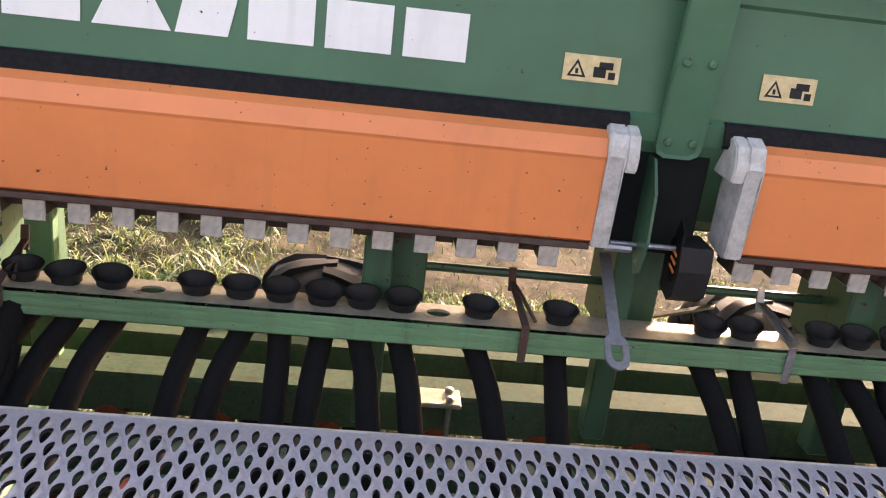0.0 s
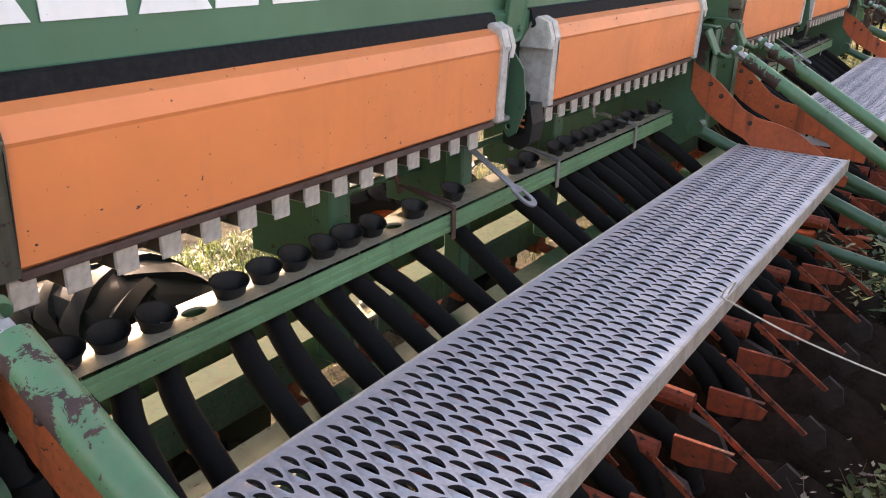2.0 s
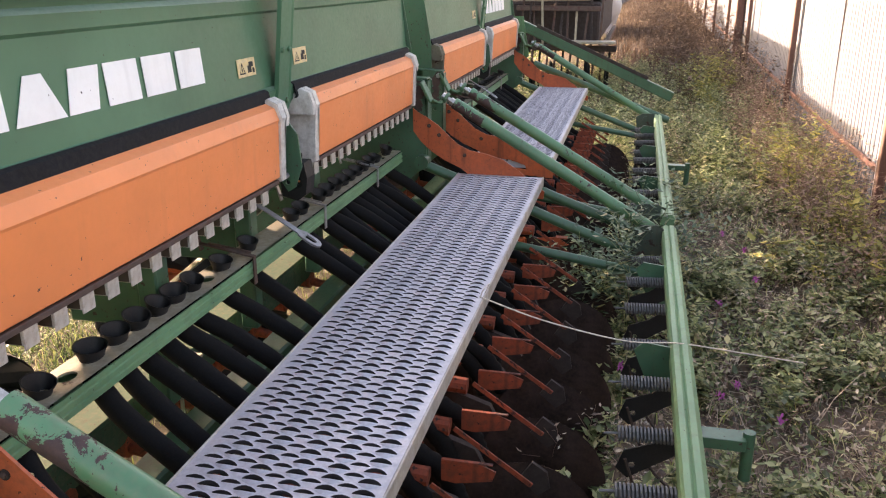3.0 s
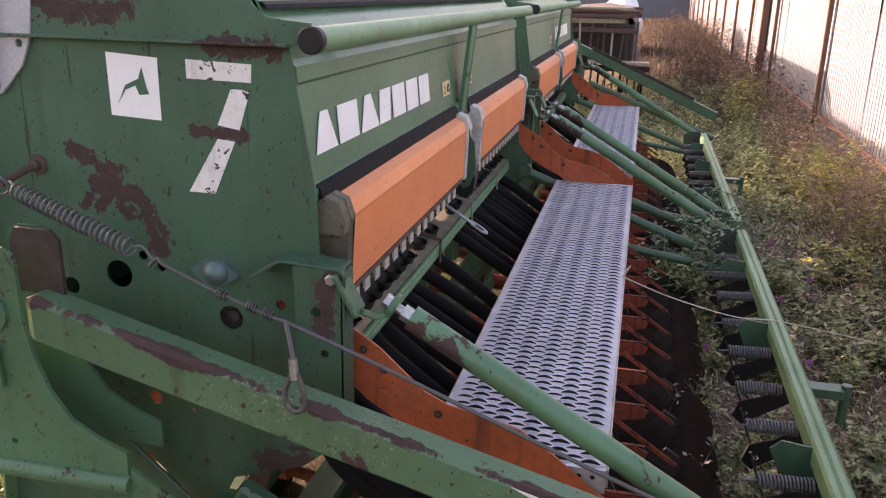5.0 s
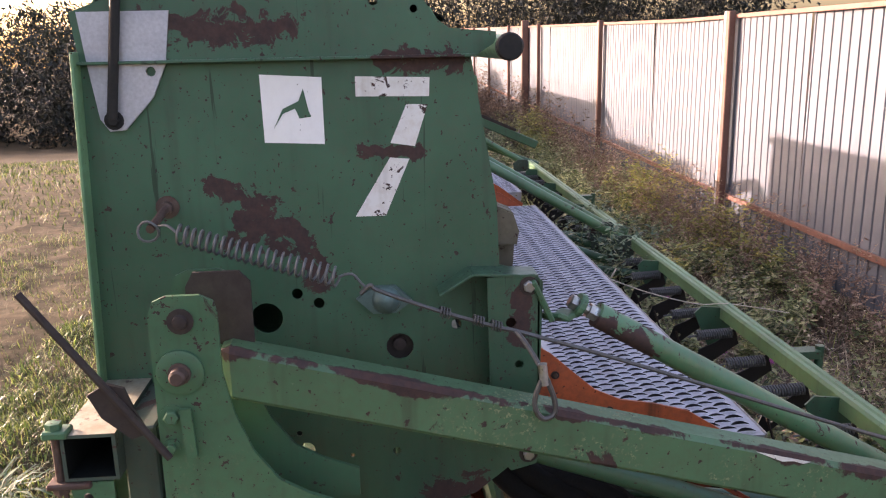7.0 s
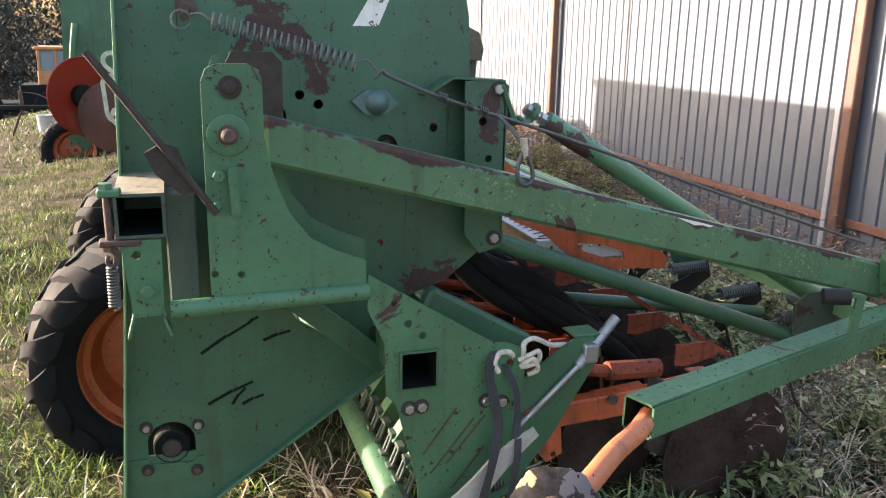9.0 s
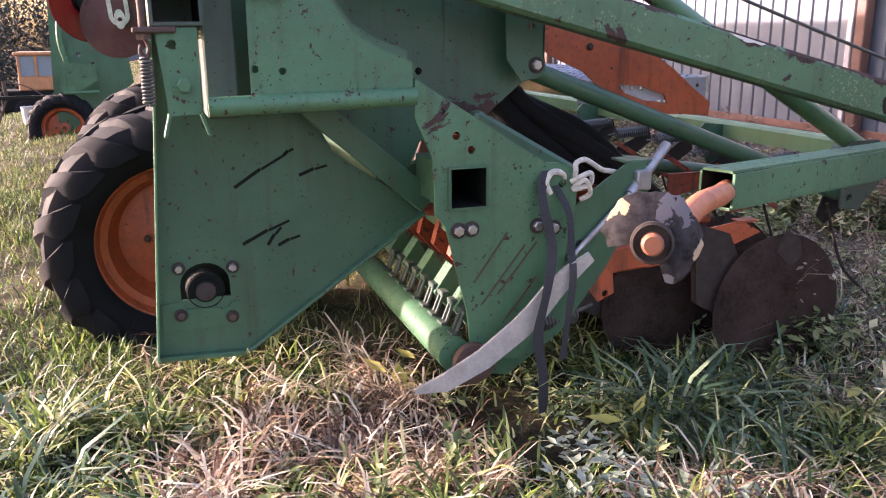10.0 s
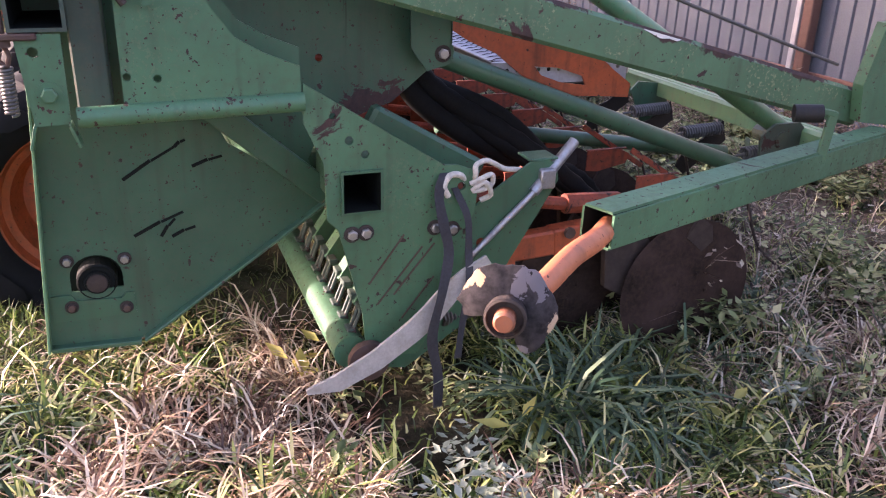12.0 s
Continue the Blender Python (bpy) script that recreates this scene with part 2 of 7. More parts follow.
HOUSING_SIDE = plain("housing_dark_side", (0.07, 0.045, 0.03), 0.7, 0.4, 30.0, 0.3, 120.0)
BLACK = plain("black_plastic", (0.012, 0.012, 0.012), 0.58, 0.3, 20.0, 0.2, 150.0, 0.25, (0.040, 0.034, 0.028), 0.3)
HOSE = plain("black_hose_rubber", (0.007, 0.007, 0.007), 0.80, 0.3, 20.0, 0.2, 150.0, 0.25, (0.022, 0.019, 0.016), 0.12)
STRIP = plain("black_rubber_strip", (0.009, 0.009, 0.011), 0.75, 0.5, 30.0, 0.5, 90.0, 0.40, (0.035, 0.034, 0.027), 0.15)
TYRE = plain("tyre_rubber", (0.011, 0.011, 0.013), 0.72, 0.3, 12.0, 0.10, 140.0, 0.08, (0.03, 0.028, 0.026), 0.12)
DISC = plain("dark_coulter_disc", (0.034, 0.022, 0.019), 0.72, 0.6, 9.0, 0.4, 70.0, 0.5, (0.075, 0.050, 0.032), 0.12)
# near-black steel; in hollow tubes and recesses it stands for their shade
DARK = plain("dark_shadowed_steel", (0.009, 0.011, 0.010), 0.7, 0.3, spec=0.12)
WHITE = paint("white_tape", (0.70, 0.69, 0.66), 0.5, 0.62, 20.0, 0.45, (0.45, 0.33, 0.22), fade=0.05, speck=0.9)
WHITE_L = paint("white_letter_film", (0.80, 0.79, 0.77), 0.45, 0.0, 12.0, 0.12, (0.5, 0.45, 0.4), fade=0.05, speck=0.1)
STICKER = plain("yellow_sticker", (0.62, 0.47, 0.22), 0.5, 0.2, 60.0, 0.1, 100.0, 0.3, (0.7, 0.65, 0.55))
CORD = plain("white_cord", (0.55, 0.50, 0.42), 0.8, 0.3, 80.0, 0.4, 300.0)
STRAP = plain("grey_woven_strap", (0.030, 0.030, 0.034), 0.8, 0.4, 150.0, 0.5, 500.0)
LEVER = metal("grey_lever_steel", (0.26, 0.265, 0.28), 0.45, 0.5, (0.12, 0.11, 0.10), 0.5, 30.0)
EDGE = metal("dirty_galvanised_edge", (0.46, 0.44, 0.40), 0.5, 0.7, (0.26, 0.22, 0.16), 0.35, 18.0, 0.15)
SPRING = metal("dull_spring_steel", (0.14, 0.145, 0.145), 0.50, 0.5, (0.13, 0.12, 0.11), 0.5, 60.0)
WIRE = metal("steel_wire_rope", (0.12, 0.118, 0.115), 0.45, 0.6, (0.08, 0.07, 0.06), 0.8, 60.0)
BLADE = metal("pale_scraper_steel", (0.50, 0.48, 0.46), 0.48, 0.6, (0.26, 0.22, 0.17), 0.3, 18.0, 0.2)
FENCE = metal("fence_sheet", (0.160, 0.178, 0.212), 0.62, 0.5, (0.118, 0.129, 0.150), 0.15, 1.5)
FENCE_POST = paint("fence_post_paint", (0.13, 0.060, 0.045), 0.6, 0.4, 5.0, 0.5, (0.22, 0.14, 0.10))
FENCE_RAIL = paint("fence_rail_paint", (0.20, 0.085, 0.062), 0.6, 0.25, 5.0, 0.5, (0.30, 0.20, 0.15))
TARP = plain("white_tarp", (0.72, 0.72, 0.72), 0.6, 0.1, 3.0, 0.2, 12.0)
CAB = plain("orange_cab_paint", (0.42, 0.19, 0.08), 0.5, 0.2, 3.0)
GLASS_FAR = plain("cab_window", (0.20, 0.25, 0.28), 0.15, 0.1)
CONCRETE = plain("bucket_white", (0.62, 0.64, 0.66), 0.5, 0.15)


def leafy(name, stops, rough=0.55, sheen=0.35):
    """Leaves and blades: a colour for each island along the stops, thin and slightly see-through."""
    n = Nodes(name)
    r = n.t.nodes.new("ShaderNodeValToRGB")
    r.color_ramp.elements[0].color, r.color_ramp.elements[0].position = rgba(stops[0][1]), stops[0][0]
    r.color_ramp.elements[1].color, r.color_ramp.elements[1].position = rgba(stops[-1][1]), stops[-1][0]
    for p, c in stops[1:-1]:
        r.color_ramp.elements.new(p).color = rgba(c)
    n.link(n.rand(), r.inputs[0])
    c = n.mix(n.ramp(n.noise(2.2, 3.0), 0.35, 0.65, 0.0, 0.35), r.outputs[0], tuple(0.55 * v for v in stops[0][1]))
    n.out(c, rough)
    tr = n.t.nodes.new("ShaderNodeBsdfTranslucent")
    n.link(c, tr.inputs[0])
    mx = n.t.nodes.new("ShaderNodeMixShader")
    mx.inputs[0].default_value = sheen
    n.link(n.bsdf.outputs[0], mx.inputs[1])
    n.link(tr.outputs[0], mx.inputs[2])
    n.link(mx.outputs[0], n.t.nodes["Material Output"].inputs["Surface"])
    return n.mat


GRASS = leafy("grass_blades", [(0.0, (0.010, 0.022, 0.007)), (0.42, (0.060, 0.110, 0.024)), (0.68, (0.27, 0.36, 0.08)), (0.86, (0.66, 0.66, 0.25)), (1.0, (0.95, 0.85, 0.56))], 0.30, 0.35)
FRESH = leafy("fresh_grass_blades", [(0.0, (0.020, 0.040, 0.012)), (0.35, (0.065, 0.120, 0.026)), (0.7, (0.22, 0.31, 0.065)), (0.9, (0.42, 0.48, 0.14)), (1.0, (0.60, 0.55, 0.26))], 0.40, 0.40)
YARD = leafy("yard_grass_blades", [(0.0, (0.022, 0.035, 0.012)), (0.4, (0.085, 0.130, 0.030)), (0.75, (0.21, 0.26, 0.065)), (1.0, (0.36, 0.31, 0.15))], 0.55, 0.35)
TUFT = leafy("tuft_blades", [(0.0, (0.04, 0.085, 0.05)), (0.6, (0.12, 0.20, 0.11)), (0.9, (0.30, 0.37, 0.22)), (1.0, (0.55, 0.50, 0.30))], 0.34, 0.30)
PALE = leafy("pale_feather_leaves", [(0.0, (0.15, 0.19, 0.14)), (0.6, (0.25, 0.30, 0.23)), (1.0, (0.38, 0.42, 0.34))], 0.55, 0.2)
STRAW = leafy("dry_stems", [(0.0, (0.06, 0.030, 0.022)), (0.35, (0.26, 0.155, 0.105)), (0.62, (0.74, 0.57, 0.40)), (1.0, (0.97, 0.90, 0.74))], 0.35, 0.32)
# russet tone, darkened further: shade on the far weeds put into the colour
RUSSET_SHADE = leafy("russet_weeds", [(0.0, (0.055, 0.036, 0.028)), (0.6, (0.13, 0.088, 0.062)), (1.0, (0.24, 0.17, 0.11))], 0.7, 0.25)
BROWN = leafy("brown_weeds", [(0.0, (0.15, 0.095, 0.075)), (0.6, (0.34, 0.24, 0.185)), (1.0, (0.52, 0.40, 0.30))], 0.7, 0.3)
LITTER = leafy("dry_litter", [(0.0, (0.10, 0.068, 0.055)), (0.3, (0.31, 0.23, 0.17)), (0.65, (0.50, 0.40, 0.29)), (1.0, (0.70, 0.62, 0.46))], 0.6, 0.25)
MULCH = leafy("leaf_mulch", [(0.0, (0.025, 0.019, 0.016)), (0.5, (0.10, 0.075, 0.06)), (0.75, (0.30, 0.235, 0.18)), (0.9, (0.60, 0.52, 0.42)), (1.0, (0.85, 0.78, 0.68))], 0.5, 0.1)
WEED = leafy("weed_leaves", [(0.0, (0.03, 0.05, 0.02)), (0.25, (0.12, 0.17, 0.065)), (0.55, (0.30, 0.37, 0.15)), (0.85, (0.52, 0.55, 0.28)), (1.0, (0.70, 0.64, 0.36))], 0.38, 0.35)
YELLOW = leafy("yellow_leaves", [(0.0, (0.17, 0.20, 0.06)), (0.6, (0.34, 0.34, 0.09)), (1.0, (0.56, 0.48, 0.13))])
FLOWER = leafy("thistle_flowers", [(0.0, (0.50, 0.10, 0.40)), (1.0, (0.62, 0.18, 0.50))])
TREES = leafy("far_tree_leaves", [(0.0, (0.014, 0.020, 0.018)), (0.6, (0.024, 0.032, 0.027)), (1.0, (0.045, 0.050, 0.040))])


def ground_material():
    n = Nodes("soil_and_turf")
    a = n.noise(0.35, 5.0, 0.6)
    b = n.noise(6.0, 6.0, 0.7)
    d = n.noise(45.0, 4.0, 0.7)
    turf = n.mix(n.ramp(b, 0.35, 0.65), (0.030, 0.034, 0.017), (0.105, 0.088, 0.055))
    soil = n.mix(n.ramp(b, 0.35, 0.65), (0.040, 0.030, 0.024), (0.125, 0.095, 0.072))
    c = n.mix(n.ramp(a, 0.45, 0.58), turf, soil)
    c = n.mix(n.ramp(d, 0.5, 0.75, 0.0, 0.5), c, (0.15, 0.115, 0.065))
    sep = n.t.nodes.new("ShaderNodeSeparateXYZ")
    n.link(n.co, sep.inputs[0])
    litter = n.mix(n.ramp(b, 0.35, 0.65), (0.06, 0.046, 0.036), (0.20, 0.155, 0.115))
    # litter past the drills is darker: the shade on the ground, painted in
    litter = n.mix(n.ramp(sep.outputs["X"], 6.0, 8.5), litter, n.mix(n.ramp(b, 0.35, 0.65), (0.045, 0.033, 0.026), (0.13, 0.095, 0.07)))
    c = n.mix(n.ramp(sep.outputs["Y"], 0.95, 0.45), c, litter)
    yard = n.mix(n.ramp(b, 0.35, 0.65), (0.048, 0.042, 0.028), (0.135, 0.105, 0.07))
    c = n.mix(n.ramp(sep.outputs["Y"], 2.0, 2.6), c, yard)
    # soil under the near turf darkened, to paint the shade between the blades
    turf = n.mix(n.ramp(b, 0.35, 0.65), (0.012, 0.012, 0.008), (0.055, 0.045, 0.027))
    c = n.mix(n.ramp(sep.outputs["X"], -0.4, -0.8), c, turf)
    return n.out(c, 0.9, 0.0, n.math("ADD", b, n.math("MULTIPLY", d, 0.5)), 0.6, 0.02, 0.05)


SOIL = ground_material()

# ---- building helpers ----
WORLD_OF = {}


def thing(name, place, label, category, group="", kind=""):
    e = new(name)
    e.location = place
    e.empty_display_size = 0.1
    WORLD_OF[e.name] = Matrix.Translation(place)
    return tagged(e, label, category, group, kind)


def hang(ob, parent, m=None):
    """Puts ob under parent, with its own pose m in the world."""
    m = m or Matrix()
    ob.matrix_basis = m
    WORLD_OF[ob.name] = m
    if parent is not None:
        ob.parent = parent
        ob.matrix_parent_inverse = WORLD_OF.get(parent.name, parent.matrix_basis).inverted()
    return ob


def finish(bm, name, mats, smooth=False):
    bmesh.ops.recalc_face_normals(bm, faces=bm.faces)
    me = bpy.data.meshes.new(name)
    bm.to_mesh(me)
    bm.free()
    for m in (mats if isinstance(mats, (list, tuple)) else [mats]):
        me.materials.append(m)
    if smooth:
        for p in me.polygons:
            p.use_smooth = True
        me.set_sharp_from_angle(angle=radians(38))
    return me


def part(name, bm, material, parent, label="", smooth=False, m=None):
    ob = hang(new(name, finish(bm, name, material, smooth)), parent, m)
    return tagged(ob, label)


def again(name, me, parent, m, label=""):
    return tagged(hang(new(name, me), parent, m), label)


def box(bm, x0, x1, y0, y1, z0, z1, bev=0.0025, mat=0, m=None):
    g = bmesh.ops.create_cube(bm, size=1.0)
    vs = g["verts"]
    bmesh.ops.transform(bm, matrix=Matrix.LocRotScale(((x0 + x1) / 2, (y0 + y1) / 2, (z0 + z1) / 2), None, (abs(x1 - x0), abs(y1 - y0), abs(z1 - z0))), verts=vs)
    fs = {f for v in vs for f in v.link_faces}
    for f in fs:
        f.material_index = mat
    if bev:
        es = list({e for v in vs for e in v.link_edges})
        r = bmesh.ops.bevel(bm, geom=es, offset=bev, segments=1, affect="EDGES", profile=0.5)
        vs = list({v for f in r["faces"] for v in f.verts} | {v for v in vs if v.is_valid})
    if m is not None:
        bmesh.ops.transform(bm, matrix=m, verts=vs)
    return vs


def basis(p0, p1, up=(0, 0, 1)):
    """A frame whose z runs from p0 to p1 and whose y leans towards up."""
    z = (Vector(p1) - Vector(p0)).normalized()
    u = Vector(up)
    if abs(z.dot(u)) > 0.98:
        u = Vector((0, 1, 0))
    x = u.cross(z).normalized()
    y = z.cross(x)
    m = Matrix((x, y, z)).transposed().to_4x4()
    m.translation = p0
    return m


def beam(bm, p0, p1, w, h, bev=0.006, mat=0, up=(0, 0, 1)):
    """A bar of width w and height h from p0 to p1."""
    ln = (Vector(p1) - Vector(p0)).length
    return box(bm, -w / 2, w / 2, -h / 2, h / 2, 0, ln, bev, mat, basis(p0, p1, up))


def ring(bm, m, r, seg, sx=1.0):
    return [bm.verts.new(m @ Vector((r * sx * math.cos(a), r * math.sin(a), 0))) for a in (2 * math.pi * k / seg for k in range(seg))]


def bridge(bm, a, b, mat=0):
    n = len(a)
    for k in range(n):
        f = bm.faces.new((a[k], a[(k + 1) % n], b[(k + 1) % n], b[k]))
        f.material_index = mat


def lathe(bm, prof, m, seg=24, mat=0, cap=True):
    """Turns (radius, height) pairs about the z axis of m."""
    rings = [ring(bm, m @ Matrix.Translation((0, 0, h)), max(r, 0.0004), seg) for r, h in prof]
    for a, b in zip(rings, rings[1:]):
        bridge(bm, a, b, mat)
    if cap:
        for rr in (rings[0], rings[-1]):
            bm.faces.new(rr).material_index = mat
    return rings


def rod(bm, p0, p1, r, seg=14, mat=0, r2=None):
    ln = (Vector(p1) - Vector(p0)).length
    lathe(bm, [(r, 0), (r if r2 is None else r2, ln)], basis(p0, p1), seg, mat)


def pipe(bm, pts, r, seg=8, mat=0, radii=None, cap=True):
    """A round tube along a line of points."""
    pts = [Vector(p) for p in pts]
    rings = []
    prev = None
    for i, p in enumerate(pts):
        d = (pts[min(i + 1, len(pts) - 1)] - pts[max(i - 1, 0)]).normalized()
        if prev is None:
            m = basis((0, 0, 0), d)
            prev = m.to_3x3().col[0].copy()
        x = (prev - d * prev.dot(d)).normalized()
        y = d.cross(x)
        prev = x
        rr = radii[i] if radii else r
        rings.append([bm.verts.new(p + rr * (math.cos(a) * x + math.sin(a) * y)) for a in (2 * math.pi * k / seg for k in range(seg))])
    for a, b in zip(rings, rings[1:]):
        bridge(bm, a, b, mat)
    if cap:
        bm.faces.new(rings[0]).material_index = mat
        bm.faces.new(rings[-1]).material_index = mat


def curve(pts, n=8):
    """A smooth line through the points."""
    pts = [Vector(p) for p in pts]
    out = []
    for i in range(len(pts) - 1):
        a, b = pts[max(i - 1, 0)], pts[i]
        c, d = pts[i + 1], pts[min(i + 2, len(pts) - 1)]
        for k in range(n):
            t = k / n
            out.append(0.5 * ((2 * b) + (c - a) * t + (2 * a - 5 * b + 4 * c - d) * t * t + (3 * b - a - 3 * c + d) * t ** 3))
    return out + [pts[-1]]


def coil(p0, p1, r, turns, per=10):
    """Points of a coil spring from p0 to p1."""
    m = basis(p0, p1)
    ln = (Vector(p1) - Vector(p0)).length
    n = int(turns * per)
    return [m @ Vector((r * math.cos(2 * math.pi * k / per), r * math.sin(2 * math.pi * k / per), ln * k / n)) for k in range(n + 1)]


def circle(y, z, r, n=16):
    return [(y + r * math.cos(2 * math.pi * k / n), z + r * math.sin(2 * math.pi * k / n)) for k in range(n)]


def plate(bm, outer, holes, x0, x1, mat=0):
    """A flat plate in the y-z plane from x0 to x1 with holes through it."""
    edges = []
    for loop in [outer] + list(holes):
        vs = [bm.verts.new((x0, y, z)) for y, z in loop]
        edges += [bm.edges.new((vs[k], vs[(k + 1) % len(vs)])) for k in range(len(vs))]
    r = bmesh.ops.triangle_fill(bm, edges=edges, use_beauty=True, use_dissolve=False)
    faces = [f for f in r["geom"] if isinstance(f, bmesh.types.BMFace)]
    e = bmesh.ops.extrude_face_region(bm, geom=faces)
    bmesh.ops.translate(bm, vec=(x1 - x0, 0, 0), verts=[v for v in e["geom"] if isinstance(v, bmesh.types.BMVert)])
    for f in bm.faces:
        if f.is_valid and mat and f in faces:
            f.material_index = mat


def strip(bm, prof, x0, x1, thick=0.0, mat=0):
    """A sheet with the given (y, z) outline, run along x; thick: folded back by that much towards the front."""
    a = [bm.verts.new((x0, y, z)) for y, z in prof]
    b = [bm.verts.new((x1, y, z)) for y, z in prof]
    for k in range(len(prof) - 1):
        bm.faces.new((a[k], a[k + 1], b[k + 1], b[k])).material_index = mat
    if thick:
        c = [bm.verts.new((x0, y + thick, z)) for y, z in prof]
        d = [bm.verts.new((x1, y + thick, z)) for y, z in prof]
        for k in range(len(prof) - 1):
            bm.faces.new((c[k], d[k], d[k + 1], c[k + 1])).material_index = mat
            bm.faces.new((a[k], c[k], c[k + 1], a[k + 1])).material_index = mat
            bm.faces.new((b[k], b[k + 1], d[k + 1], d[k])).material_index = mat
        for k in (0, len(prof) - 1):
            bm.faces.new((a[k], b[k], d[k], c[k])).material_index = mat


BOLTS = {}


def bolts(parent, x, places, r=0.012, h=0.011, mat=None):
    """Single bolts that point to -x, sharing one mesh for each size."""
    key = (r, h, mat.name)
    if key not in BOLTS:
        bm = bmesh.new()
        bolt(bm, 0, 0, 0, r, h)
        BOLTS[key] = finish(bm, "bolt", [mat, DARKRUST])
    for y, z in places:
        again("bolt", BOLTS[key], parent, pose(x, y, z, random.uniform(-30, 30), 0, 0))


def bolt(bm, x, y, z, r=0.011, h=0.010, mat=0, washer=True):
    """A hexagon bolt head that points to -x."""
    m = basis((x, y, z), (x - 1, y, z))
    if washer:
        lathe(bm, [(r * 1.6, 0), (r * 1.6, 0.003)], m, 14, mat + 1)
    lathe(bm, [(r, 0.003), (r, h), (r * 0.8, h + 0.002)], m, 6, mat)


# ---- ground ----
GROUND = -0.06


def climb(x):
    """How far the ground along the fence has risen at x."""
    return 0.016 * max(0.0, min(x, 45.0) - 6.0)


def rise(x, y):
    """Height of the ground."""
    d = math.hypot(x - 0.5, y - 1.0)
    h = 0.034 * noise.noise(Vector((x * 0.9, y * 0.9, 0.0))) + 0.040 * noise.noise(Vector((x * 3.1, y * 3.1, 4.0)))
    fall = (0.018 * max(0.0, min(x, 14.0) - 3.0) + climb(x)) * min(1.0, max(0.0, (y - 0.8) / 1.6)) - climb(x) + 0.045 * max(0.0, min(x, 14.0) - 3.0) * min(1.0, max(0.0, (y - 2.4) / 1.4)) + 0.10 * max(0.0, min(x, 70.0) - 14.0) * min(1.0, max(0.0, (y - 3.0) / 5.0))
    if d < 6.0:                         # tussocks in the turf round the near end
        h += max(0.0, min(1.0, (-0.45 - x) / 0.4)) * (0.030 * noise.noise(Vector((x * 6.3, y * 6.3, 11.0))) + 0.016 * noise.noise(Vector((x * 14.0, y * 14.0, 2.0))))
    dip = 0.085 * math.exp(-(((x + 0.85) / 0.45) ** 2 + ((y - 0.70) / 0.40) ** 2))
    return GROUND + h * (1.0 if d < 12 else 12 / d) - fall - dip


def graded(lo, hi, fine_lo, fine_hi, step):
    out = [fine_lo + step * k for k in range(int(round((fine_hi - fine_lo) / step)) + 1)]
    s, v = step, fine_hi
    while v < hi:
        s *= 1.35
        v += s
        out.append(v)
    s, v = step, fine_lo
    while v > lo:
        s *= 1.35
        v -= s
        out.insert(0, v)
    return out


def build_ground():
    xs, ys = graded(-300, 400, -4.5, 9.0, 0.09), graded(-200, 300, -1.8, 6.0, 0.09)
    verts = [(x, y, rise(x, y)) for y in ys for x in xs]
    w = len(xs)
    faces = [(j * w + i, j * w + i + 1, (j + 1) * w + i + 1, (j + 1) * w + i) for j in range(len(ys) - 1) for i in range(w - 1)]
    me = bpy.data.meshes.new("ground")
    me.from_pydata(verts, [], faces)
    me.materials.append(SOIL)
    for p in me.polygons:
        p.use_smooth = True
    tagged(new("ground", me), "damp soil with sparse turf and dry grass", "ground", kind="structure")


build_ground()

# ---- fence behind the machines ----
FY = -1.40


def sheet_mesh():
    """One fence sheet, 1.15 m wide with ten ribs, its upper edge at 1.9 m."""
    bm = bmesh.new()
    prof = []
    for k in range(10):
        x = 0.115 * k
        prof += [(x, 0.0), (x + 0.070, 0.0), (x + 0.076, -0.014), (x + 0.084, -0.014), (x + 0.090, 0.0)]
    prof.append((1.15, 0.0))
    lo = [bm.verts.new((x, y, -0.30)) for x, y in prof]
    hi = [bm.verts.new((x, y, 1.86)) for x, y in prof]
    for k in range(len(prof) - 1):
        bm.faces.new((lo[k], lo[k + 1], hi[k + 1], hi[k]))
    r = bmesh.ops.extrude_face_region(bm, geom=list(bm.faces))
    bmesh.ops.translate(bm, vec=(0, -0.002, 0), verts=[v for v in r["geom"] if isinstance(v, bmesh.types.BMVert)])
    return finish(bm, "sheet", FENCE)


